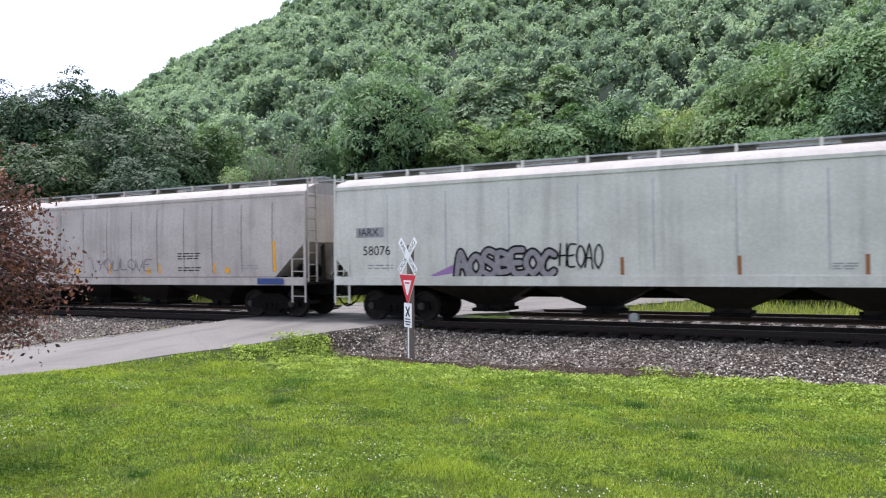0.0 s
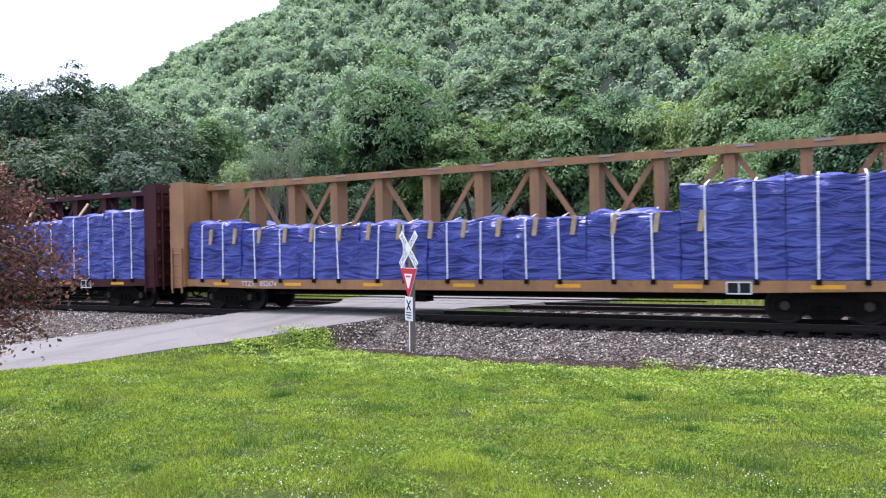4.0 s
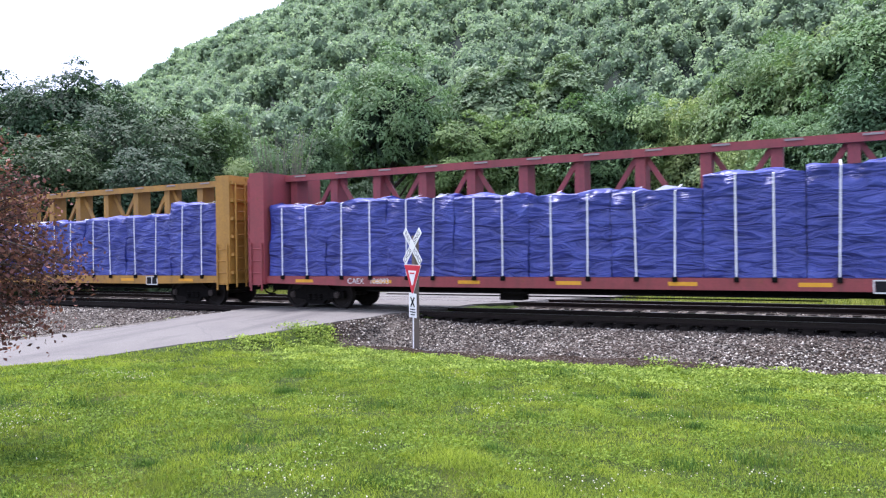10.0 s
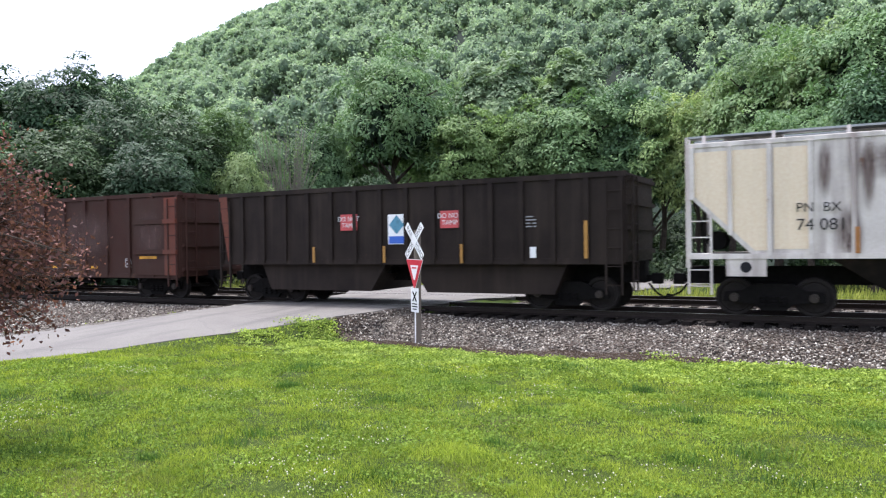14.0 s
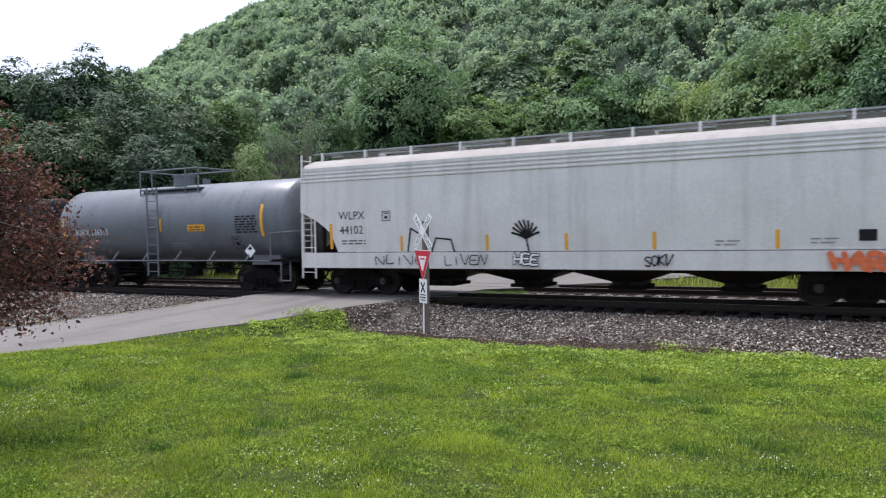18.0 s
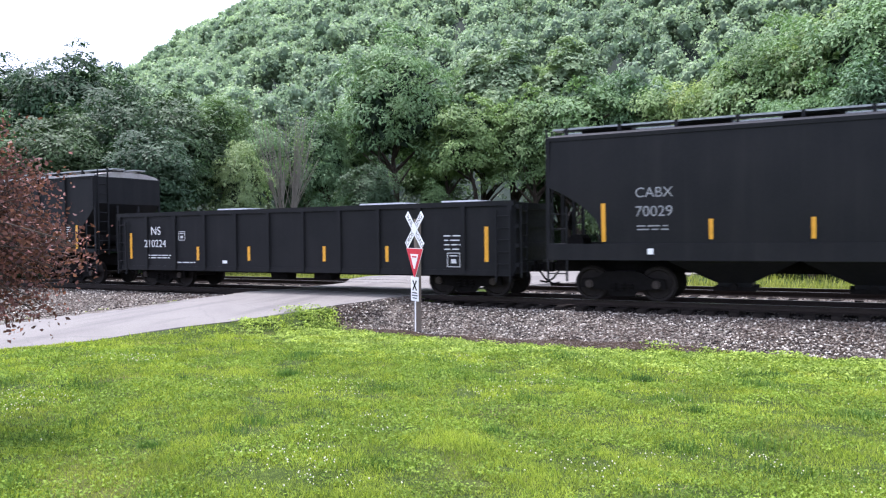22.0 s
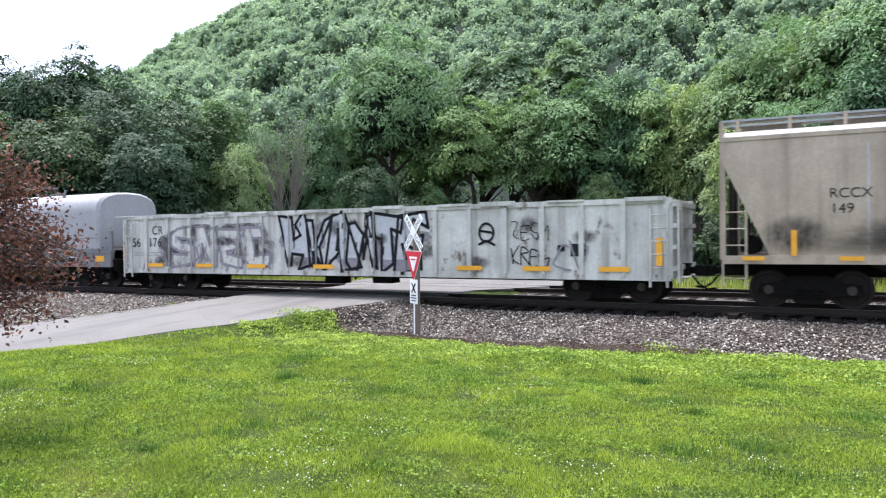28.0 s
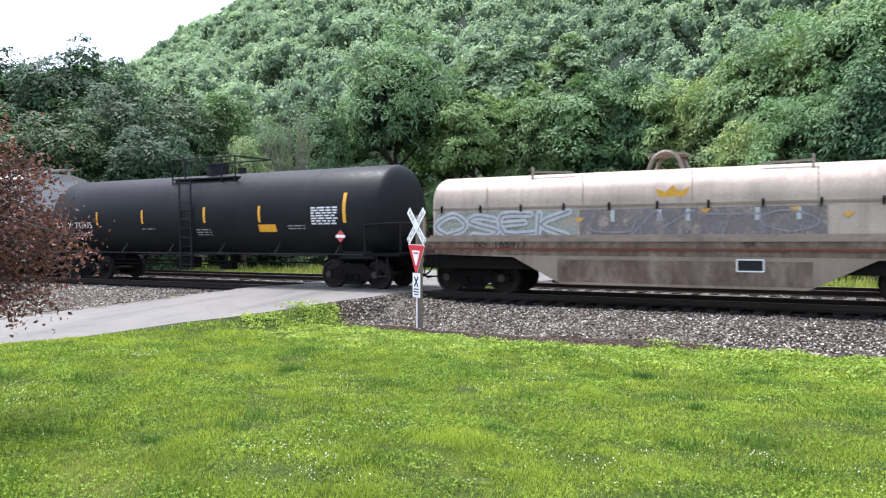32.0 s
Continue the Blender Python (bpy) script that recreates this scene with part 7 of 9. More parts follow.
car_cbfx, L_cbfx = hopper_car(-33.41, -14.72, "warm grey rounded covered hopper with welded panels", P_GREY, P_GREY, P_DARK, bulge(1.6, 0.03, 2.7), 1.38, (1.1, 1.36), 2.5, 1.25, 4.08, 4.5, seams=13, bays=4, seam_mat=P_SEAM)
car_acfx, L_acfx = hopper_car(-53.35, -34.74, "light grey-white covered hopper with black graffiti", P_WHITE, P_WHITE, P_DARK, bulge(1.6, 0.035, 2.6), 1.42, (0.99, 1.4), 3.05, 1.45, 4.3, 4.5, True, bays=4, ridges=(3.92, 4.04, 4.16))
car_c1, _ = centre_beam(-77.07, -53.93, "tan centerbeam flatcar loaded with blue-wrapped lumber", P_TAN, [3.0, 2.75, 2.75, 2.75, 2.75, 2.75, 2.8, 3.45, 3.5], 71, [(0.05 + 0.05 * k, 2.8, 0.5) for k in range(16)])
car_c2, _ = centre_beam(-100.64, -77.83, "dark maroon centerbeam flatcar loaded with blue-wrapped lumber", P_MAROON, [3.3, 3.35, 3.2, 3.2, 3.2, 3.25, 3.3, 3.5, 3.6], 72)
car_bo, L_bo, dl_bo, dr_bo = box_car(-117.57, -102.01, "rusty yellow boxcar with silver graffiti", P_BOXR, P_ROOFR, P_COAL, P_BOXR_LIT)
car_by, L_by, dl_by, dr_by = box_car(-134.26, -118.75, "yellow boxcar with a black door and coloured graffiti", P_BOX, P_TRIM, P_DARK, P_BOX_LIT)
car_c3, _ = centre_beam(-157.5, -135.3, "faded red centerbeam flatcar loaded with blue-wrapped lumber", P_RED, [3.35, 3.4, 3.4, 3.35, 3.3, 3.3, 3.6, 3.7, 3.7], 73)
car_c4, _ = centre_beam(-181.11, -158.41, "weathered yellow centerbeam flatcar loaded with blue-wrapped lumber", P_YELLOW, [3.3, 3.2, 3.1, 3.1, 3.1, 3.15, 3.2, 3.25, 3.6], 74, [(0.09, 3.5, 0.9), (0.53, 3.3, 0.9)])
flat = lambda w: (lambda z: w)
car_pn, L_pn = hopper_car(-199.17, -182.29, "rust-streaked white ribbed covered hopper", P_OLD, P_OLD, P_DARK, flat(1.5), 1.5, (1.42, 1.55), 3.0, 1.5, 4.2, 4.4, posts=20, bays=3, post_mat=P_OLD, board=4.55)
car_bk, L_bk = gondola("coal_hopper", -214.77, -200.71, "sooty black ribbed coal car with red stickers", P_COAL, 16, 1.35, 3.7)
car_ru, L_ru = gondola("scrap_gondola", -230.76, -216.76, "rusty brown high-sided ribbed gondola", P_BROWN, 12, 0.85, 3.9)
car_ct, L_ct, y_ct = tank_car(-248.7, -232.2, "long black tank car with white lettering", P_TANKK, 1.5, 2.58)
car_wl, L_wl = hopper_car(-267.86, -250.0, "white covered hopper with orange and black graffiti", P_WHITE2, P_WHITE2, P_DARK, bulge(1.6, 0.035, 2.6), 1.4, (0.9, 1.38), 2.7, 1.45, 4.05, 4.45, True, bays=4, ridges=(3.68, 3.8, 3.92))
car_ho, L_ho, y_ho = tank_car(-281.0, -268.4, "blue-grey tank car with yellow reflectors", P_TANKG, 1.45, 2.53)
car_gl, L_gl, y_gl = tank_car(-299.2, -282.3, "black sloping tank car with white lettering", P_TANKK, 1.4, 2.4, sag=0.12, dome=False)
car_ca, L_ca = hopper_car(-316.0, -300.54, "black smooth-sided covered hopper", P_BLACK, P_BLACK, P_BLACK, bulge(1.58, 0.03, 2.7), 1.5, (1.12, 1.55), 3.1, 1.6, 4.35, 4.6, True, bays=3, board=4.75, roof_mat=P_BLACK)
car_ns, L_ns = gondola("gondola", -333.15, -316.99, "black ribbed gondola with yellow reflectors", P_BLACK, 12, 0.72, 2.75)
car_tc, L_tc = hopper_car(-349.91, -334.42, "black ribbed covered hopper with a red emblem", P_BLACK, P_BLACK, P_BLACK, flat(1.52), 1.4, (1.3, 1.45), 3.2, 1.7, 4.25, 4.5, posts=10, bays=4, board=4.62)
car_nw, L_nw = gondola("scrap_gondola", -365.61, -351.1, "dark brown high-sided gondola with a rust-red end panel", P_COAL, 14, 0.85, 3.9)
car_om, L_om = gondola("gondola", -383.64, -367.0, "black high-sided ribbed gondola", P_BLACK, 15, 0.68, 3.5)
car_rc, L_rc = hopper_car(-397.04, -384.6, "dusty cream cement hopper with rounded sides", P_CEMENT, P_CEMENT, P_DARK, bulge(1.56, 0.035, 2.8), 1.25, (1.1, 1.3), 3.6, 1.1, 4.1, 4.4, bays=2, seams=3, seam_mat=P_TRIM)
car_cr, L_cr = gondola("gondola", -418.29, -398.24, "battered white gondola covered in black graffiti", P_GON, 19, 0.72, 2.75)
car_nc, c_nc, LH_nc = coil_car(-431.0, -419.9, -431.3, -419.0, "light grey coil car with a rounded hood", P_COIL, P_COILF, [(-6.0, 0.85), (6.0, 0.85)], 1.48, 3.0, 3.8)
car_br, c_br, LH_br = coil_car(-445.9, -433.6, -446.4, -432.4, "rusty brown coil car with a low hood", P_COILB, P_COILBF, [(-5.6, 0.9), (-4.4, 0.5), (4.6, 0.5), (5.4, 0.9)], 1.2, 2.3, 2.75)
car_ta, c_ta, LH_ta = coil_car(-462.6, -449.5, -463.2, -448.0, "cream coil car with a rounded hood and grey graffiti", P_COILT, P_COILTF, [(-6.5, 1.15), (-4.4, 1.1), (-3.0, 0.38), (3.0, 0.38), (4.4, 1.1), (6.5, 1.15)], 1.63, 2.6, 3.45)
car_t2, L_t2, y_t2 = tank_car(-480.6, -464.1, "long glossy black tank car with yellow reflectors", P_TANKK, 1.5, 2.5)
car_last, L_last = hopper_car(-499.5, -482.0, "grey covered hopper at the end of the view", P_TRIM, P_TRIM, P_DARK, bulge(1.58, 0.03, 2.7), 1.4, (1.1, 1.4), 2.8, 1.4, 4.1, 4.45)
# ---- lettering, stickers and graffiti on the cars ----
G_BLACK = plain("black_spray_paint", (0.015, 0.015, 0.018), 0.55, 0, 0.3)
G_WHITE = plain("white_spray_paint", (0.68, 0.68, 0.66), 0.55, 0, 0.15)
G_TEAL = plain("teal_spray_paint", (0.05, 0.34, 0.33), 0.5, 0, 0.35)
G_SKY = plain("sky_blue_spray_paint", (0.10, 0.30, 0.42), 0.5, 0, 0.4)
G_PLUM = plain("plum_spray_paint", (0.24, 0.03, 0.085), 0.55, 0, 0.35)
G_LAV = plain("lavender_spray_paint", (0.33, 0.27, 0.5), 0.55, 0, 0.3)
G_RED = plain("coral_spray_paint", (0.6, 0.09, 0.09), 0.55, 0, 0.35)
G_NAVY = plain("navy_spray_paint", (0.03, 0.06, 0.2), 0.55, 0, 0.4)
G_GREEN = plain("green_spray_paint", (0.04, 0.24, 0.12), 0.5, 0, 0.4)
G_GOLD = plain("gold_spray_paint", (0.62, 0.33, 0.03), 0.55, 0, 0.3)
G_ORANGE = plain("orange_spray_paint", (0.75, 0.17, 0.06), 0.55, 0, 0.35)
G_SILVER = plain("silver_spray_paint", (0.46, 0.47, 0.48), 0.45, 0.2, 0.25)
G_SMOKE = plain("grey_violet_spray_paint", (0.25, 0.23, 0.25), 0.6, 0, 0.4)
G_SMOKE2 = plain("faded_tag_paint", (0.11, 0.085, 0.075), 0.7, 0, 0.4)
PURPLE = plain("pale_violet_spray_paint", (0.36, 0.2, 0.42), 0.6, 0, 0.3)


def surf(hw, lift=0.008):
    return lambda z: -hw(z) - lift


def reflectors(car, items, material=YELLOW, surface=None, y=-1.6, label="yellow reflective strip"):
    for x, z, w, h in items:
        rects(car, [(x, z, w, h)], material, y, "reflector", surface, label)


def disc(car, x, z, r, material, surface=None, y=-1.6, name="disc_mark"):
    f = surface or (lambda q: y)
    s = Shape()
    pts = [(x + math.cos(k * math.pi / 10) * r, z + math.sin(k * math.pi / 10) * r) for k in range(20)]
    s.add([(a, f(b) - 0.003, b) for a, b in pts], [tuple(range(20))])
    return part(name, s, material, car)


def polygon(car, pts, material, y=-1.6, surface=None, name="painted_shape", lift=0.0):
    f = surface or (lambda q: y)
    return part(name, Shape().add([(a, f(b) - lift, b) for a, b in pts], [tuple(range(len(pts)))]), material, car)


def scrawl(car, strokes, width, material, surface=None, y=-1.6, label=""):
    """Freehand lines; strokes: lists of (x, z)."""
    s = Shape()
    for k, pts in enumerate(strokes):
        ribbon(s, pts, width, surface or (lambda q: y), 0.006 + 0.0004 * k)
    return part("graffiti", s, material, car, label)


def arcs(x, z, rx, rz, a0, a1, n=10):
    return [(x + rx * math.cos(radians(a0 + (a1 - a0) * k / n)), z + rz * math.sin(radians(a0 + (a1 - a0) * k / n))) for k in range(n + 1)]


# pale grey-green hopper
f1 = surf(hw1)
rects(car_iarx, [(-8.5, 2.72, 1.0, 0.3)], INK_G, 0, "number_patch", f1, "grey painted-out patch")
lettering("IARX", 0.32, INK_K, car_iarx, -8.9, 2.72, surface=lambda z: f1(z) - 0.006)
lettering("58076", 0.4, INK_K, car_iarx, -8.77, 2.15, surface=f1)
small_print(car_iarx, -8.6, 1.72, 0.9, 2, INK_G, 0, f1)
graffiti(car_iarx, "AOSBEOC", -5.6, 1.42, 3.0, 0.6, [(0.27, G_BLACK), (0.15, plain("grey_lilac_spray_paint", (0.27, 0.25, 0.26), 0.6, 0, 0.3))], surface=f1, seed=4, label="black outlined graffiti letters")
polygon(car_iarx, [(-6.45, 1.4), (-5.6, 1.75), (-5.5, 1.5), (-6.3, 1.38)], PURPLE, surface=f1)
scrawl(car_iarx, [arcs(-4.65, 2.02, 0.08, 0.09, 0, 360)], 0.03, G_BLACK, f1)
graffiti(car_iarx, "HEOAO", -2.5, 1.6, 1.2, 0.6, [(0.045, G_BLACK)], surface=f1, seed=6, label="black tag")
reflectors(car_iarx, [(x, 1.64, 0.09, 0.46) for x in (-0.81, 2.01, 4.69)], plain("faded_orange_reflector", (0.3, 0.12, 0.04), 0.6), f1)
small_print(car_iarx, 4.0, 1.66, 0.5, 3, INK_G, 0, f1, 0.06, 0.03)
part("valve_hose", Shape().tube((-0.6, -1.35, 0.3), (-0.6, -1.2, 0.3), 0.12, 10), STEEL, car_iarx)

# warm grey hopper
f2 = surf(bulge(1.6, 0.03, 2.7))
lettering("CBFX", 0.34, INK_K, car_cbfx, -7.68, 2.5, surface=f2)
lettering("490187", 0.36, INK_K, car_cbfx, -7.68, 2.05, surface=f2)
box_label(car_cbfx, -5.6, 2.31, 0.3, INK_K, 0, f2)
small_print(car_cbfx, -7.4, 1.75, 1.0, 2, INK_G, 0, f2)
reflectors(car_cbfx, [(-7.81, 2.0, 0.1, 0.7), (8.08, 2.05, 0.11, 1.0)] + [(x, 1.68, 0.08, 0.36) for x in (-5.08, -2.45, 0.14, 2.77, 5.41)], YELLOW, f2)
for x in (-5.62, -1.74, 2.2, 6.01):
    disc(car_cbfx, x, 1.6, 0.11, YELLOW, f2)
small_print(car_cbfx, 3.7, 2.2, 1.1, 3, INK_K, 0, f2)
small_print(car_cbfx, 3.7, 1.7, 1.1, 2, INK_K, 0, f2)
small_print(car_cbfx, 6.6, 1.75, 0.8, 2, INK_G, 0, f2)
graffiti(car_cbfx, "IYOULOVE", -1.0, 1.62, 3.4, 0.4, [(0.035, G_SMOKE)], surface=f2, seed=9, label="thin dark scrawled tag")
rects(car_cbfx, [(7.95, 1.23, 1.1, 0.2)], G_NAVY, -1.66, "blue_patch")
rects(car_cbfx, [(-4.75, 1.23, 0.16, 0.1), (-6.6, 1.25, 0.5, 0.04), (-6.0, 1.2, 0.4, 0.03)], WHITE, -1.66, "white_mark")

# light grey-white hopper
f3 = surf(bulge(1.6, 0.035, 2.6))
lettering("ACFX", 0.34, INK_K, car_acfx, -7.45, 2.56, surface=f3)
lettering("37834", 0.36, INK_K, car_acfx, -7.45, 2.22, surface=f3)
box_label(car_acfx, -5.85, 2.38, 0.28, INK_K, 0, f3)
small_print(car_acfx, -7.3, 1.86, 2.0, 2, INK_G, 0, f3)
graffiti(car_acfx, "BHAUOD", -5.4, 1.2, 3.4, 0.9, [(0.44, G_BLACK), (0.22, P_WHITE), (0.03, G_SMOKE)], surface=f3, seed=12, label="black outlined bubble-letter graffiti")
disc(car_acfx, -2.15, 1.3, 0.11, G_BLACK, f3)
reflectors(car_acfx, [(-7.7, 2.1, 0.11, 0.9), (7.58, 2.1, 0.11, 0.85)] + [(x, 1.68, 0.08, 0.4) for x in (-0.1, 2.65, 5.3)], YELLOW, f3)
rects(car_acfx, [(0.95, 1.72, 0.75, 0.2)], YELLOW, 0, "notice_plate", f3, "yellow notice plate")
rects(car_acfx, [(5.7, 1.75, 0.5, 0.24)], INK_K, 0, "data_plate", f3, "black data panel")
small_print(car_acfx, 0.65, 1.75, 0.6, 2, INK_K, 0, surf(bulge(1.6, 0.035, 2.6), 0.014))
small_print(car_acfx, 4.4, 1.85, 0.5, 3, INK_G, 0, f3)
small_print(car_acfx, 6.3, 1.75, 0.9, 2, INK_K, 0, f3)
graffiti(car_acfx, "NMAMA", 5.2, 1.08, 1.7, 0.22, [(0.035, G_BLACK)], surface=lambda z: -1.665, seed=13)
disc(car_acfx, -7.96, 1.24, 0.06, INK_K, y=-1.66)

# blue-wrapped loads: car numbers on the deck edge
lettering("TTZX   852674", 0.24, INK_W, car_c1, -8.4, 0.93, -1.46)
lettering("CAEX   106093", 0.24, INK_W, car_c3, -7.2, 0.93, -1.46)
lettering("TTZX   866298", 0.24, INK_W, car_c4, -8.4, 0.93, -1.46)
for c in (car_c1, car_c2, car_c3, car_c4):
    rects(c, [(7.4, 0.9, 0.5, 0.26)], INK_K, -1.452, "data_plate")
    for a, b, w, h in ((0, 0.14, 0.56, 0.03), (0, -0.14, 0.56, 0.03), (-0.28, 0, 0.03, 0.3), (0.28, 0, 0.03, 0.3), (0, 0, 0.03, 0.26)):
        rects(c, [(7.4 + a, 0.9 + b, w, h)], INK_W, -1.46, "plate_mark")
rs_f = np.random.default_rng(8)
for c, top, n in ((car_c2, 3.2, 6), (car_c3, 3.28, 2), (car_c4, 3.12, 5)):
    for k in range(n):
        x = -9 + 18 * (k + rs_f.uniform(0.2, 0.8)) / n
        w = rs_f.uniform(0.3, 0.6)
        s = Shape().loft([[(x - w, -0.95, top - 0.1), (x - w, -0.45, top - 0.1), (x - w, -0.45, top + 0.05), (x - w, -0.95, top + 0.05)], [(x - w * 0.3, -1.1, top - 0.1), (x - w * 0.3, -0.45, top - 0.1), (x - w * 0.3, -0.45, top + 0.2), (x - w * 0.3, -1.0, top + rs_f.uniform(0.14, 0.3))], [(x + w, -0.95, top - 0.1), (x + w, -0.45, top - 0.1), (x + w, -0.45, top + 0.08), (x + w, -0.95, top + 0.1)]])
        part("torn_film", s, FILM, c, "torn white plastic film on the load", True)
for u in (-5.4, -4.7, -2.2, 3.1, 6.2):
    part("batten", Shape().bar((u, -1.2, 3.1), (u - 0.35 + 0.1 * u, -0.6, 4.1), 0.1, 0.05), TIMBER, car_c2, "loose timber batten")

# rusty yellow box car: emblem as bars, silver and green graffiti


def slanted_bars(car, spans, z, h, material, y, lean=0.25):
    """Blocks that stand for a wordmark."""
    for x, w in spans:
        polygon(car, [(x, z), (x + w, z), (x + w + lean * h, z + h), (x + lean * h, z + h)], material, y, name="wordmark_block")


def stain(name, colour, stretch=(3.0, 1, 0.35), most=0.75):
    """Thin rust and soot: patchy, with the paint showing through."""
    m, nt, bsdf, out = nodes_of(name)
    bsdf.inputs["Base Color"].default_value = (*colour, 1)
    bsdf.inputs["Roughness"].default_value = 0.8
    clear, mix = nt.nodes.new("ShaderNodeBsdfTransparent"), nt.nodes.new("ShaderNodeMixShader")
    fac = ramp(nt, noise_node(nt, 2.2, 7, stretch, 0.7), [(0.38, (0.05, 0.05, 0.05)), (0.66, (most, most, most))])
    nt.links.new(fac, mix.inputs[0])
    nt.links.new(clear.outputs[0], mix.inputs[1])
    nt.links.new(bsdf.outputs[0], mix.inputs[2])
    nt.links.new(mix.outputs[0], out.inputs[0])
    return m


def soft_stain(name, colour, most=0.8):
    """A stain that thins out towards its edge, broken up by streaks."""
    m, nt, bsdf, out = nodes_of(name)
    bsdf.inputs["Base Color"].default_value = (*colour, 1)
    bsdf.inputs["Roughness"].default_value = 0.85
    tc, gr = nt.nodes.new("ShaderNodeTexCoord"), nt.nodes.new("ShaderNodeTexGradient")
    gr.gradient_type = "SPHERICAL"
    nt.links.new(tc.outputs["Object"], gr.inputs[0])
    clear, mix = nt.nodes.new("ShaderNodeBsdfTransparent"), nt.nodes.new("ShaderNodeMixShader")
    patchy = ramp(nt, noise_node(nt, 2.4, 6, (2.2, 1, 0.7), 0.7), [(0.3, (0.15, 0.15, 0.15)), (0.62, (1, 1, 1))])
    soft = ramp(nt, gr.outputs[1], [(0.0, (0, 0, 0)), (0.55, (most, most, most))])
    nt.links.new(mixed(nt, 1.0, soft, patchy, "MULTIPLY"), mix.inputs[0])
    nt.links.new(clear.outputs[0], mix.inputs[1])
    nt.links.new(bsdf.outputs[0], mix.inputs[2])
    nt.links.new(mix.outputs[0], out.inputs[0])
    return m


BLOT_ME = Shape().add([(-1, 0, -1), (1, 0, -1), (1, 0, 1), (-1, 0, 1)], [(0, 1, 2, 3)])


def blots(car, items, material, y, label="dark weather stain"):
    """Soft-edged stains at (x, z, half width, half height)."""
    me = BLOT_ME.mesh("weather_stain")
    me.materials.append(material)
    for k, (x, z, w, h) in enumerate(items):
        ob = part("weather_stain", me, None, car, label, at=(x, y - 0.0006 * k, z))
        ob.scale = (w, 1, h)


SOFT_RUST, SOFT_SOOT = soft_stain("soft_rust_stain", (0.1, 0.055, 0.045), 0.8), soft_stain("soft_soot_stain", (0.03, 0.024, 0.02), 0.75)
P_STAIN = stain("brown_rust_stain", (0.075, 0.032, 0.02), (0.9, 1, 0.45), 0.32)


def wordmark(car, y, k=1.0):
    slanted_bars(car, [(-6.6, 0.42), (-5.95, 0.5), (-5.15, 0.14), (-4.75, 0.16)], 3.42, 0.36 * k, INK_K, y)
    slanted_bars(car, [(-4.45, 0.5), (-3.45, 0.5), (-2.5, 0.55)], 2.92, 0.36 * k, INK_K, y)
    scrawl(car, [[(-6.9, 2.75), (-6.6, 3.3), (-4.9, 3.3), (-5.1, 2.95), (-5.7, 2.95), (-6.0, 2.75), (-6.9, 2.75)]], 0.07, INK_K, y=y)


def box_side(L, dl, dr, half=1.46):
    """The relief of a box car's side: sheets, posts and the door between."""
    a = [-L / 2 + 0.7 + (dl - 0.5 + L / 2 - 0.7) * k / 5 for k in range(6)]
    b = [dr + 0.25 + (L / 2 - 0.8 - dr) * k / 5 for k in range(6)]
    return relief(a, 0.075, -half - 0.002, -half - 0.067, -L / 2, dl - 0.08) + [(dl - 0.08, dr + 0.08, -half - 0.165)] + relief(b, 0.075, -half - 0.002, -half - 0.067, dr + 0.08, L / 2)


side_bo, side_by = box_side(L_bo, dl_bo, dr_bo), box_side(L_by, dl_by, dr_by)
wordmark(car_bo, -1.53, 1.3)
for x, w in ((-4.55, 6.2), (4.7, 5.9)):
    rects(car_bo, [(x, 2.7, w, 3.2)], P_STAIN, -1.527, "rust_stain")
lettering("The nationwide boxcar pool", 0.5, INK_K, car_bo, 1.88, 3.84, -1.531, squeeze=0.9, slant=0.25)
lettering("RB  OX", 0.4, INK_K, car_bo, -6.0, 2.42, -1.53)
lettering("32509", 0.38, INK_W, car_bo, -6.0, 1.95, -1.53)
polygon(car_bo, [(4.3, 3.6), (4.9, 3.1), (5.2, 3.1), (5.9, 3.65), (5.6, 3.65), (5.05, 3.3), (4.6, 3.62)], G_SMOKE, -1.53)
rects(car_bo, [(-2.0, 3.1, 0.25, 0.25), (-1.95, 2.45, 0.22, 0.25), (6.9, 1.3, 0.5, 0.22)], WHITE, -1.53, "white_sticker")
drips(car_bo, -7.3, 0.72, 5.6, 0.6, G_SMOKE, side_bo, 20, 26, 0.3)
block_piece(car_bo, "KRNMK", -7.2, 0.95, 5.0, 1.45, G_GREEN, G_BLACK, 0.05, side_bo, 21, G_NAVY, G_TEAL, 0.25, 0.12, 0.3, label="spiky green graffiti letters")
block_piece(car_bo, "MENKSNEMK", -7.3, 0.72, 5.6, 0.4, G_LAV, G_BLACK, 0.04, side_bo, 22, G_SMOKE, None, 0.3, 0.15)
block_piece(car_bo, "JTIC", 2.1, 0.95, 5.3, 1.6, G_BLACK, G_WHITE, 0.07, side_bo, 23, None, G_SILVER, 0.08, 0.05, inner=G_WHITE, label="black block graffiti with white outlines")
drips(car_bo, -1.2, 0.85, 2.8, 0.9, G_SMOKE2, side_bo, 24, 10, 0.3)
scrawl(car_bo, [[(0.9, 1.95), (1.0, 1.3), (0.8, 0.8), (1.3, 0.72)], [(0.7, 2.1), (1.2, 1.9), (1.7, 2.1)], [(-0.1, 2.0), (0.2, 1.6), (0.4, 2.1)]], 0.05, G_SILVER, y=-1.632)
lettering("next\nload", 0.28, INK_K, car_bo, 4.25, 3.05, -1.53, "CENTER", slant=0.3)
lettering("any\nroad", 0.28, INK_K, car_bo, 6.5, 3.1, -1.53, "CENTER", slant=0.3)
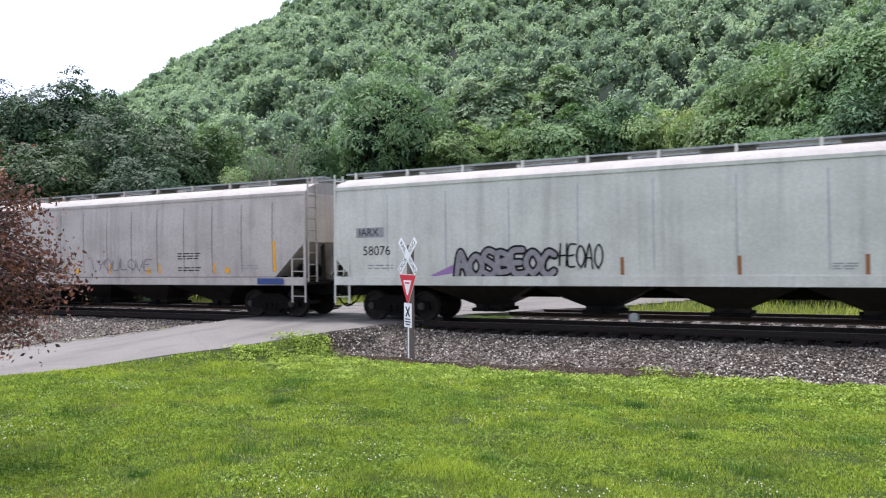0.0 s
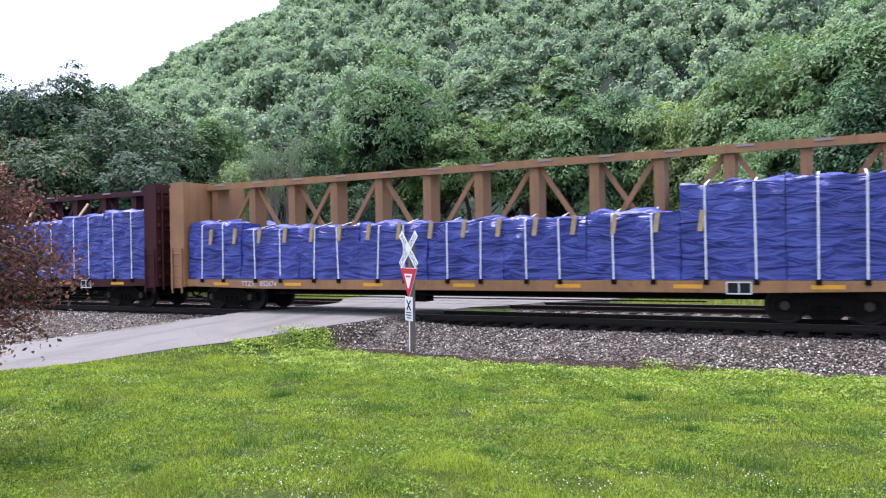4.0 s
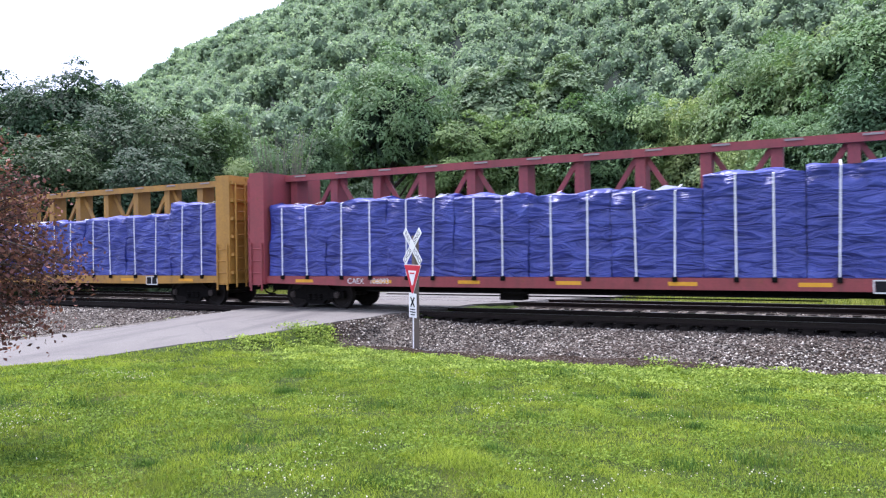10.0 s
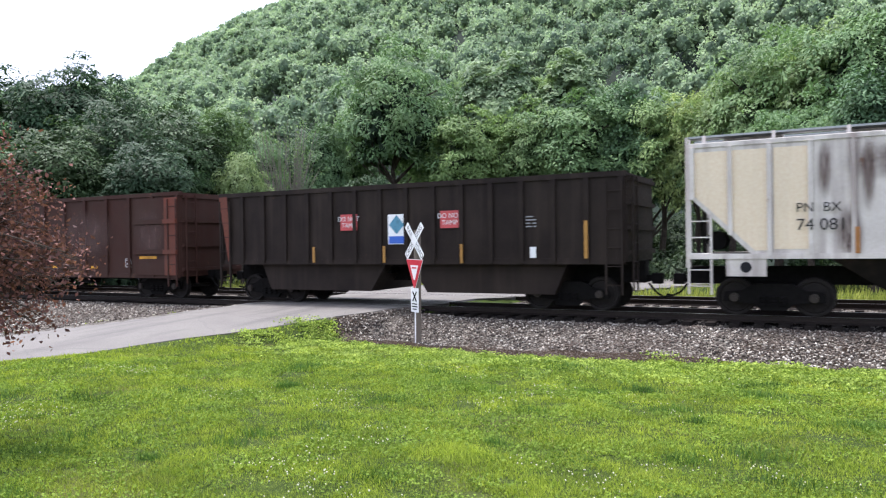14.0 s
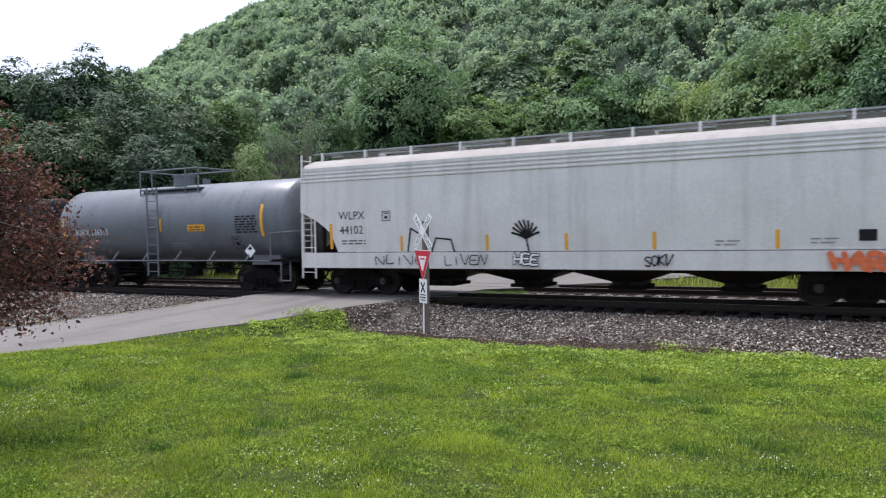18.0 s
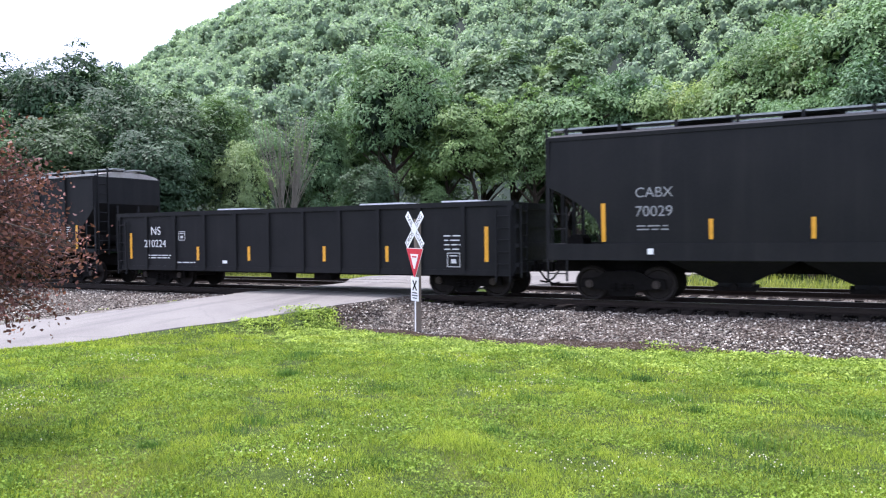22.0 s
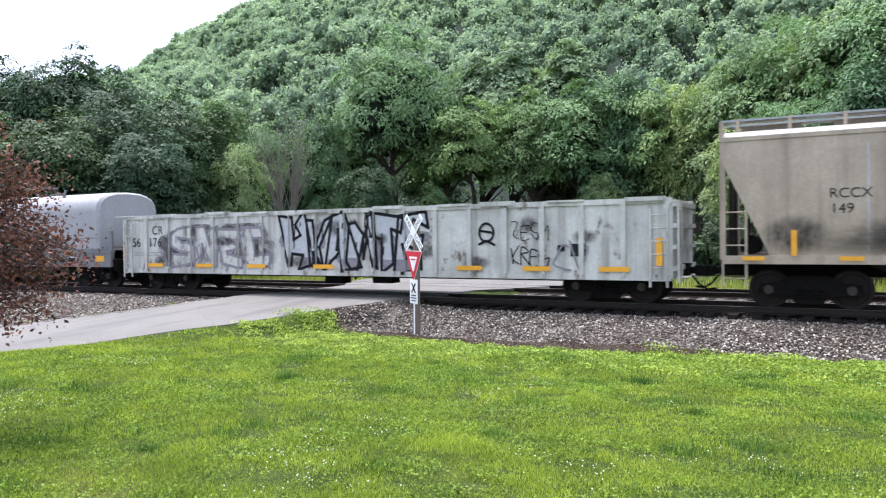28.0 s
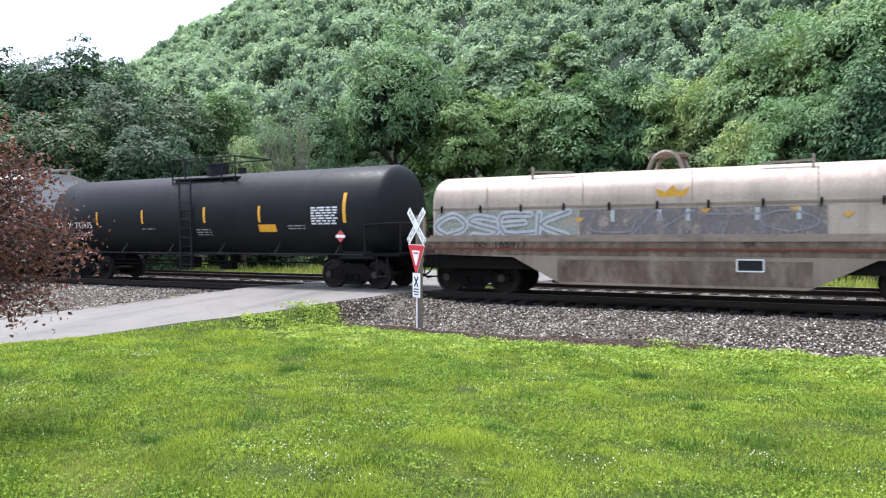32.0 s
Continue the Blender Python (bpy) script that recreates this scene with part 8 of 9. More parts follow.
for x, z, w, h in ((6.6, 1.9, 0.7, 0.5), (7.2, 1.5, 0.4, 0.9), (1.95, 1.8, 0.5, 0.7)):
    drips(car_bo, x, z, w, h, G_SKY, side_bo, 26, 4, 0.25)
polygon(car_bo, [(1.2, 2.0), (1.9, 2.4), (1.9, 1.8)], G_SKY, -1.53)
reflectors(car_bo, [(x, 1.24, 0.42, 0.12) for x in (-5.0, -3.3, 2.81, 5.3)] + [(-7.4, 1.25, 0.4, 0.22), (7.1, 1.3, 0.55, 0.24), (0.1, 0.86, 0.4, 0.1)], YELLOW, y=-1.56)
graffiti(car_bo, "VB", 6.4, 2.8, 0.6, 0.4, [(0.05, G_TEAL)], y=-1.53, seed=25)

# bright yellow box car
wordmark(car_by, -1.53)
lettering("RB  OX", 0.34, INK_W, car_by, -5.8, 2.25, -1.545)
lettering("32  877", 0.34, INK_W, car_by, -5.8, 1.95, -1.545)
rects(car_by, [(-5.0, 2.25, 1.8, 0.32)], INK_K, -1.535, "number_panel")
lettering("RBOX 32887", 0.3, G_BLACK, car_by, -6.0, 2.7, -1.53)
lettering("next\nload", 0.28, INK_K, car_by, 4.35, 3.1, -1.53, "CENTER", slant=0.3)
lettering("any\nroad", 0.28, INK_K, car_by, 6.6, 3.1, -1.53, "CENTER", slant=0.3)
for k in (-1, 1):
    scrawl(car_by, [[(5.15, 3.04 + 0.28 * k), (5.5, 3.02), (5.85, 3.04 - 0.28 * k)]], 0.15, G_WHITE, y=-1.53)
    scrawl(car_by, [[(5.15, 3.04 + 0.28 * k), (5.5, 3.02), (5.85, 3.04 - 0.28 * k)]], 0.08, G_NAVY, y=-1.54)
scrawl(car_by, [[(5.1, 4.0), (5.5, 4.1), (5.7, 3.85), (5.9, 3.6)], arcs(5.35, 3.98, 0.25, 0.12, 0, 360)], 0.07, G_SKY, y=-1.53)
lettering("FM\nK\nde", 0.4, G_BLACK, car_by, -7.4, 3.1, -1.53, "CENTER")
drips(car_by, -7.7, 1.0, 6.2, 1.45, G_PLUM, side_by, 31, 34, 0.45)
drips(car_by, -3.2, 1.6, 1.6, 1.1, G_PLUM, side_by, 32, 8, 0.4)
drips(car_by, 1.9, 0.9, 5.4, 1.85, G_PLUM, side_by, 33, 40, 0.5)
drips(car_by, 6.0, 1.1, 1.3, 1.6, G_GOLD, side_by, 34, 12, 0.4)
block_piece(car_by, "S", -7.4, 0.78, 2.2, 1.6, G_SKY, G_BLACK, 0.08, side_by, 35, G_TEAL, G_WHITE, 0.05, 0.04, 0.35, G_GOLD, "blue block graffiti letters with black outlines")
block_piece(car_by, "E", -5.0, 0.75, 1.2, 1.1, G_SKY, G_BLACK, 0.06, side_by, 41, G_NAVY, None, 0.1, 0.05, 0.3)
block_piece(car_by, "R", -3.95, 0.75, 1.35, 1.75, G_TEAL, G_BLACK, 0.07, side_by, 42, G_SKY, G_WHITE, 0.05, 0.04, 0.5, G_GOLD)
block_piece(car_by, "E", -2.7, 0.75, 1.2, 1.6, G_SKY, G_BLACK, 0.07, side_by, 43, G_TEAL, G_GOLD, 0.05, 0.04, 0.5)
block_piece(car_by, "B", -1.3, 0.8, 1.0, 1.45, G_RED, G_WHITE, 0.08, side_by, 36, None, G_NAVY, 0.05, 0.05, label="red, white and blue graffiti letters on the door")
block_piece(car_by, "E", -0.35, 0.8, 0.9, 1.35, G_NAVY, G_WHITE, 0.08, side_by, 44, G_SKY, G_WHITE, 0.05, 0.05)
block_piece(car_by, "S", 0.55, 0.8, 1.05, 1.45, G_RED, G_WHITE, 0.08, side_by, 45, G_GREEN, G_WHITE, 0.05, 0.05, 0.3)
block_piece(car_by, "A", 2.1, 0.8, 1.2, 1.6, G_SKY, G_BLACK, 0.07, side_by, 46, G_LAV, G_WHITE, 0.04, 0.04, 0.55, G_PLUM, "teal and lavender block graffiti letters")
block_piece(car_by, "E", 3.15, 0.75, 1.25, 1.95, G_TEAL, G_BLACK, 0.07, side_by, 47, G_LAV, None, 0.05, 0.05, 0.5)
block_piece(car_by, "B", 4.35, 0.75, 1.2, 1.75, G_TEAL, G_BLACK, 0.07, side_by, 48, G_LAV, G_SKY, 0.05, 0.05, 0.3, G_PLUM)
block_piece(car_by, "L", 5.4, 0.75, 0.9, 1.7, G_TEAL, G_BLACK, 0.07, side_by, 49, G_GREEN, None, 0.2, 0.05, 0.3)
block_piece(car_by, "C", 6.0, 0.68, 0.95, 0.75, G_LAV, G_BLACK, 0.06, side_by, 50, G_SKY, G_WHITE, 0.1, 0.06, 0.4)
lettering("UD", 0.22, INK_W, car_by, 6.1, 1.75, -1.535, squeeze=1.1)
rects(car_by, [(0.0, 2.75, 0.6, 0.1), (-0.6, 3.35, 0.5, 0.06), (0.3, 3.3, 0.5, 0.05)], WHITE, -1.635, "door_placard")
lettering("KDC", 0.3, G_BLACK, car_by, -2.4, 2.75, -1.53)
rects(car_by, [(5.54, 1.4, 0.5, 0.2)], INK_K, -1.59, "data_plate")

# rust-streaked ribbed hopper
yp = -1.512
polygon(car_pn, [(-8.35, 4.05), (-8.35, 3.05), (-6.9, 1.62), (-6.55, 1.62), (-6.55, 4.05)], P_PATCH, yp + 0.004, name="cream_repaint")
rects(car_pn, [(-6.1, 2.85, 0.75, 2.4)], P_PATCH, yp + 0.004, "cream_repaint", label="patch of cream repaint")
rects(car_pn, [(-2.2, 2.3, 1.8, 1.62)], P_PATCH, yp - 0.06, "cream_panel", label="cream repaired panel")
rects(car_pn, [(-2.05, 2.45, 0.3, 0.28)], P_OXIDE, yp - 0.07, "primer_patch")
lettering("PN  BX", 0.3, INK_K, car_pn, -6.0, 2.6, -1.592)
lettering("74 081", 0.38, INK_K, car_pn, -6.0, 2.2, -1.592)

P_SOOT = stain("dark_streak_paint", (0.13, 0.08, 0.066), (1.6, 1, 0.45), 0.62)
rs_p = np.random.default_rng(91)
for k in range(5, 19):
    x = -L_pn / 2 + 0.12 + (L_pn - 0.24) * k / 19
    for side_of in (-1, 1):
        w = rs_p.uniform(0.03, 0.11)
        rects(car_pn, [(x + side_of * (0.052 + w / 2), 2.86, w, 2.56)], P_SOOT, yp - 0.004 - 0.0004 * k, "rust_run", label="dark rust run beside a post")
blots(car_pn, [(-1.0, 2.5, 0.55, 1.1), (1.9, 2.7, 0.95, 0.75), (-4.9, 2.0, 0.3, 0.7), (0.9, 3.7, 3.5, 0.55), (-3.0, 3.6, 2.2, 0.6), (5.5, 3.9, 2.6, 0.4)] + [(-5.4 + 0.88 * k, 3.5 - 0.15 * (k % 4), 0.16, 0.8 + 0.12 * (k % 5)) for k in range(14)], SOFT_RUST, yp - 0.012, "brown rust bloom on the paint")
rects(car_pn, [(4.46, 1.9, 0.42, 0.36), (5.36, 1.88, 0.42, 0.36)], plain("olive_data_panel", (0.12, 0.125, 0.11), 0.6), yp - 0.006, "data_panel")
reflectors(car_pn, [(-4.75, 1.84, 0.1, 0.6), (-1.29, 1.82, 0.1, 0.6), (1.42, 1.8, 0.1, 0.6), (4.9, 1.85, 0.1, 0.7), (7.14, 2.0, 0.1, 0.8)], plain("brown_reflector", (0.36, 0.15, 0.04), 0.6), y=-1.6)
rects(car_pn, [(-0.7, 1.72, 0.5, 0.14)], WHITE, yp - 0.006, "white_plate")
for sx in (-1, 1):
    part("jacking_pad", Shape().box(sx * 7.1 - 0.45, sx * 7.1 + 0.45, -1.54, -1.4, 1.0, 1.45), P_OLD, car_pn, "cream jacking pad with its round hole painted as a black disc")
    # the dark of the hole is a flat black disc on the solid pad
    disc(car_pn, sx * 7.1, 1.22, 0.13, INK_K, y=-1.545)

# coal car
yk = -1.54
for x in (-1.6, 1.95):
    rects(car_bk, [(x, 2.6, 0.62, 0.5)], G_RED, yk - 0.06, "red_sticker", label="red warning sticker")
    lettering("DO NOT\nTAMP", 0.2, INK_W, car_bk, x, 2.6, yk - 0.068, "CENTER")
rects(car_bk, [(0.15, 2.35, 0.62, 0.9)], WHITE, yk - 0.06, "sticker", label="white sticker with blue emblem")
polygon(car_bk, [(0.15, 2.78), (0.42, 2.48), (0.15, 2.2), (-0.12, 2.48)], G_SKY, yk - 0.066)
rects(car_bk, [(0.15, 2.03, 0.56, 0.22)], BLUE, yk - 0.066, "sticker_band")
reflectors(car_bk, [(-2.95, 1.6, 0.09, 0.5), (-0.29, 1.6, 0.09, 0.5), (2.33, 1.6, 0.09, 0.55), (6.0, 1.95, 0.1, 1.0)], plain("dull_orange_reflector", (0.4, 0.2, 0.04), 0.6), y=yk - 0.1)
rects(car_bk, [(4.5, 1.62, 0.18, 0.3)], WHITE, yk - 0.06, "white_tag")
polygon(car_bk, [(-7.0, 3.6), (-6.62, 3.6), (-6.5, 1.4), (-6.6, 1.4)], P_OXIDE, yk - 0.1, name="red_primer_panel")
for sgn in (-1, 1):
    part("hopper_slope", Shape().prism([(sgn * 1.0, 0.45), (sgn * 5.0, 0.45), (sgn * 5.4, 1.36), (sgn * 0.4, 1.36)], -1.3, 1.3), P_COAL, car_bk)
small_print(car_bk, 4.3, 2.6, 0.3, 4, INK_G, yk - 0.05)

# high-sided gondolas with panelled ends
yg = -1.62


def end_panel(car, x0, x1, material, zb=0.9, zt=3.85):
    p = part("end_panel", Shape().box(x0, x1, yg, -1.5, zb, zt - 0.14), material, car, "plated end panel")
    for z in (1.75, 2.85):
        part("panel_rib", Shape().box(x0, x1, yg - 0.08, yg, z - 0.08, z + 0.08), material, p)


end_panel(car_nw, 4.46, 7.2, P_OXIDE)
for x in (4.5, 5.95, 7.1):
    part("panel_post", Shape().box(x - 0.08, x + 0.08, -1.72, -1.6, 0.95, 3.78), P_OXIDE, car_nw)
for z in (1.95, 2.8):
    part("panel_rib", Shape().box(4.58, 7.02, -1.69, -1.6, z - 0.09, z + 0.09), P_OXIDE, car_nw)
end_panel(car_nw, -7.2, -4.75, P_COAL)
end_panel(car_ru, 4.75, 6.3, P_BROWN)
end_panel(car_ru, 6.3, 6.95, P_OXIDE)
end_panel(car_ru, -6.95, -4.7, P_BROWN)
lettering("NWCX\n101324", 0.34, INK_W, car_nw, -5.9, 2.4, yg - 0.006)
reflectors(car_nw, [(-5.45, 1.62, 0.85, 0.1), (5.4, 1.62, 0.95, 0.1)], YELLOW, y=yg - 0.006)
reflectors(car_nw, [(-2.0, 1.28, 0.45, 0.09), (0.0, 1.28, 0.5, 0.09), (1.95, 1.4, 0.5, 0.09)], YELLOW, y=-1.56)
graffiti(car_nw, "SBE", -3.4, 1.5, 0.8, 0.45, [(0.07, G_ORANGE)], y=-1.56, seed=51, wild=0.4, label="small orange tag")
graffiti(car_nw, "JTC", -2.45, 1.4, 0.8, 0.7, [(0.06, plain("ochre_spray_paint", (0.4, 0.22, 0.1), 0.6))], y=-1.56, seed=52, wild=0.3)
box_label(car_nw, 4.0, 1.5, 0.34, INK_W, -1.56)
lettering("17", 0.4, INK_W, car_ru, -5.6, 2.35, yg - 0.006)
reflectors(car_ru, [(5.45, 1.55, 0.9, 0.1), (-5.2, 1.55, 0.8, 0.1)], YELLOW, y=yg - 0.006)
reflectors(car_ru, [(2.3, 1.18, 0.5, 0.09), (0.1, 1.2, 0.5, 0.09), (-2.1, 1.22, 0.5, 0.09)], YELLOW, y=-1.56)
box_label(car_ru, 4.3, 1.35, 0.3, INK_W, -1.56)


# tank cars
def tank_marks(car, f, L, mark, tx, tz, size, strips, plates):
    lettering(mark, size, INK_W, car, tx, tz, surface=f)
    small_print(car, tx + 0.2, tz - 0.3, 1.8, 2, INK_G, 0, f, 0.08)
    reflectors(car, strips, YELLOW, f)
    for x, z, w, h, m in plates:
        rects(car, [(x, z, w, h)], m, 0, "notice_plate", f)


tank_marks(car_ct, y_ct, L_ct, "CTCX  733378", -6.85, 1.95, 0.34, [(-7.5, 2.5, 0.1, 0.75), (-4.75, 2.4, 0.09, 0.5), (-1.44, 2.4, 0.09, 0.5), (1.31, 2.4, 0.09, 0.5), (4.23, 2.4, 0.1, 0.6), (7.0, 2.6, 0.12, 1.0)], [(2.73, 1.7, 0.75, 0.2, plain("ochre_plate", (0.45, 0.27, 0.06), 0.6)), (6.9, 2.1, 0.25, 0.2, INK_G)])
box_label(car_ct, -4.2, 1.92, 0.26, INK_W, 0, y_ct)
small_print(car_ct, 5.7, 2.88, 1.1, 7, INK_W, 0, y_ct, 0.085, 0.05, 5)
box_label(car_ct, 5.28, 1.72, 0.4, INK_G, 0, y_ct)
tank_marks(car_ho, y_ho, L_ho, "HOKX 286313", -5.0, 2.22, 0.34, [(-5.6, 2.45, 0.1, 0.8), (0.07, 2.45, 0.09, 0.5), (5.0, 2.5, 0.12, 1.1)], [(1.9, 2.3, 0.85, 0.24, YELLOW)])
small_print(car_ho, 3.8, 2.65, 1.0, 7, INK_K, 0, y_ho, 0.09, 0.05, 6)
small_print(car_ho, 1.55, 2.33, 0.7, 2, INK_K, 0, surf(lambda z: -y_ho(z) - 0.008, 0.014), 0.1)
box_label(car_ho, 3.7, 1.75, 0.4, INK_K, 0, y_ho)
small_print(car_ho, 0.4, 1.75, 0.9, 3, INK_G, 0, y_ho)
for c, f, x, z in ((car_ho, y_ho, 4.4, 1.45), (car_gl, y_gl, 7.0, 1.55)):
    polygon(c, [(x, z - 0.24), (x + 0.24, z), (x, z + 0.24), (x - 0.24, z)], WHITE, -1.36, name="diamond_placard")
    polygon(c, [(x, z + 0.02), (x + 0.1, z + 0.08), (x, z + 0.18), (x - 0.1, z + 0.08)], INK_K, -1.366)
for c, x in ((car_ct, 6.72), (car_t2, 6.42)):
    polygon(c, [(x, 1.5), (x + 0.2, 1.7), (x, 1.9), (x - 0.2, 1.7)], G_RED, -1.44, name="diamond_placard")
    rects(c, [(x, 1.7, 0.34, 0.09)], WHITE, -1.446, "placard_band")
    part("placard_holder", Shape().box(x - 0.05, x + 0.05, -1.43, -1.4, 1.05, 1.6), UNDER, c)
tank_marks(car_gl, y_gl, L_gl, "GLNX 86056", -6.7, 2.1, 0.34, [(-7.75, 2.3, 0.12, 0.75), (-4.69, 2.28, 0.1, 0.5), (-2.25, 2.28, 0.1, 0.5), (0.81, 2.28, 0.1, 0.5), (4.43, 2.3, 0.12, 0.6), (7.7, 2.3, 0.14, 1.05)], [(3.0, 1.85, 0.8, 0.26, YELLOW)])
small_print(car_gl, 6.4, 2.6, 1.1, 6, INK_G, 0, y_gl, 0.09, 0.05, 7)
box_label(car_gl, 4.8, 1.86, 0.34, INK_G, 0, y_gl)
small_print(car_gl, 3.55, 1.95, 0.8, 3, INK_G, 0, y_gl)
small_print(car_gl, -2.3, 1.95, 0.8, 2, INK_G, 0, y_gl)
tank_marks(car_t2, y_t2, L_t2, "CTCX  733475", -7.6, 2.16, 0.34, [(-5.14, 2.42, 0.09, 0.5), (-2.6, 2.45, 0.09, 0.5), (0.57, 2.47, 0.1, 0.55), (3.11, 2.46, 0.1, 0.55), (6.61, 2.6, 0.12, 0.95)], [(3.4, 1.98, 0.75, 0.25, YELLOW)])
small_print(car_t2, 5.3, 2.62, 1.05, 7, INK_W, 0, y_t2, 0.085, 0.05, 8)
small_print(car_t2, 0.1, 1.95, 0.7, 3, INK_G, 0, y_t2)
small_print(car_t2, 4.3, 2.05, 0.7, 2, INK_G, 0, y_t2)
small_print(car_t2, -2.7, 2.0, 0.7, 1, INK_G, 0, y_t2)

# white hopper with orange graffiti
f5 = surf(bulge(1.6, 0.035, 2.6))
lettering("WLPX", 0.36, INK_K, car_wl, -7.4, 2.53, surface=f5)
lettering("44102", 0.36, INK_K, car_wl, -7.37, 2.08, surface=f5)
box_label(car_wl, -5.62, 2.5, 0.28, INK_K, 0, f5)
small_print(car_wl, -7.3, 1.75, 0.9, 2, INK_K, 0, f5)
reflectors(car_wl, [(-7.71, 1.9, 0.11, 0.8), (7.72, 2.0, 0.11, 0.8)] + [(x, 1.65, 0.09, 0.45) for x in (-5.09, -2.24, 0.11, 2.44, 5.3)], YELLOW, f5)
scrawl(car_wl, [[(-4.9, 1.3), (-4.75, 2.1), (-4.4, 1.9), (-4.2, 1.3), (-4.6, 1.2)], [(-4.1, 1.3), (-3.9, 1.8), (-3.4, 1.75), (-3.3, 1.4)]], 0.05, G_BLACK, f5, label="black spray tag")
for k in range(9):
    a = radians(15 + 150 * k / 8)
    scrawl(car_wl, [[(-1.05, 1.75), (-1.05 + 0.25 * math.cos(a), 1.8 + 0.25 * math.sin(a)), (-1.05 + 0.42 * math.cos(a + 0.15), 1.8 + 0.45 * math.sin(a))]], 0.06, G_BLACK, f5)
scrawl(car_wl, [[(-1.05, 1.8), (-1.0, 1.5), (-0.95, 1.25)]], 0.05, G_BLACK, f5)
ys = lambda z: -1.665
graffiti(car_wl, "NLIVE", -6.0, 1.02, 1.8, 0.26, [(0.03, G_BLACK)], surface=ys, seed=61)
graffiti(car_wl, "LIVEN", -3.6, 1.02, 1.4, 0.26, [(0.03, G_BLACK)], surface=ys, seed=62)
graffiti(car_wl, "HEED", -1.4, 1.02, 1.0, 0.28, [(0.1, G_BLACK), (0.05, WHITE)], surface=ys, seed=63)
graffiti(car_wl, "SOKV", 2.2, 1.0, 0.7, 0.26, [(0.04, G_BLACK)], surface=ys, seed=64)
graffiti(car_wl, "HAROLE", 6.4, 0.98, 2.2, 0.34, [(0.13, G_ORANGE)], surface=ys, seed=65, label="orange block graffiti on the sill")
rects(car_wl, [(7.15, 1.72, 0.36, 0.26)], INK_K, 0, "data_plate", f5)
small_print(car_wl, 3.9, 1.62, 0.6, 2, INK_G, 0, f5)
small_print(car_wl, 6.0, 1.65, 0.6, 2, INK_G, 0, f5)

# black hoppers and gondolas
f6 = surf(bulge(1.58, 0.03, 2.7))
lettering("CABX", 0.36, INK_G, car_ca, -5.35, 2.84, surface=f6)
lettering("70029", 0.38, INK_G, car_ca, -5.35, 2.36, surface=f6)
small_print(car_ca, -5.3, 2.0, 0.8, 2, INK_G, 0, f6)
reflectors(car_ca, [(-6.17, 2.1, 0.11, 1.0), (6.17, 2.15, 0.11, 0.95)] + [(x, 1.9, 0.1, 0.5) for x in (-3.5, -1.25, 1.03, 3.59)], YELLOW, f6)
rects(car_ca, [(6.33, 1.5, 0.28, 0.2), (-4.95, 1.35, 0.15, 0.15)], WHITE, -1.64, "white_tag")
yn = -1.542
lettering("NS", 0.42, INK_W, car_ns, -6.25, 2.08, -1.617)
lettering("210224", 0.38, INK_W, car_ns, -6.6, 1.62, -1.617)
box_label(car_ns, -4.75, 1.9, 0.3, INK_W, yn)
small_print(car_ns, -6.6, 1.2, 1.3, 2, INK_W, yn)
small_print(car_ns, -5.0, 0.95, 0.9, 1, INK_W, yn)
reflectors(car_ns, [(-7.4, 1.55, 0.12, 0.95), (7.25, 1.55, 0.12, 1.0)] + [(x, 1.27, 0.11, 0.48) for x in (-3.97, -1.6, 1.56, 3.92)], YELLOW, y=yn)
small_print(car_ns, 5.9, 1.8, 0.6, 4, INK_W, yn, None, 0.13)
box_label(car_ns, 6.2, 1.1, 0.4, INK_W, yn)
rects(car_ns, [(-2.7, 0.98, 0.22, 0.1), (4.9, 0.98, 0.25, 0.1)], WHITE, yn, "white_tag")
for x, w in ((-2.6, 1.3), (3.6, 1.6), (6.3, 1.2)):
    part("tarpaulin", Shape().box(x - w / 2, x + w / 2, -1.3, 1.2, 2.74, 2.83), FILM, car_ns, "pale sheet over the load")
lettering("TCHX", 0.36, INK_W, car_tc, -4.75, 2.66, -1.612)
lettering("3051", 0.36, INK_W, car_tc, -4.6, 2.2, -1.612)
box_label(car_tc, -3.1, 2.38, 0.28, INK_W, -1.55)
G_CRIMSON = plain("crimson_emblem", (0.32, 0.02, 0.04), 0.5)
scrawl(car_tc, [arcs(-0.82, 3.13, 0.38, 0.38, 50, 400, 24)], 0.07, G_CRIMSON, y=-1.545, label="crimson ring emblem")
polygon(car_tc, [(-0.95, 2.9), (-0.7, 3.0), (-0.6, 3.4), (-0.85, 3.15)], G_CRIMSON, -1.55)
rects(car_tc, [(-0.8, 2.62, 1.2, 0.1)], G_SMOKE, -1.55, "wordmark_bar")
reflectors(car_tc, [(x, 1.46, 0.6, 0.1) for x in (-4.2, -2.6, 1.03, 4.4)] + [(-6.9, 1.9, 0.1, 0.8), (6.6, 1.9, 0.12, 0.95)], YELLOW, y=-1.56)
rects(car_tc, [(-0.88, 1.86, 0.6, 0.18)], WHITE, -1.55, "white_plate")
small_print(car_tc, -4.7, 1.75, 0.9, 2, INK_W, -1.55)
small_print(car_tc, -1.2, 1.68, 0.8, 2, INK_G, -1.55)
small_print(car_tc, 0.9, 1.95, 0.4, 4, INK_W, -1.55)
small_print(car_tc, -2.2, 1.7, 0.5, 3, INK_W, -1.55, None, 0.08)
small_print(car_tc, 2.4, 1.7, 0.5, 3, INK_W, -1.55, None, 0.08)
small_print(car_tc, 5.6, 2.3, 0.6, 7, INK_W, -1.55)
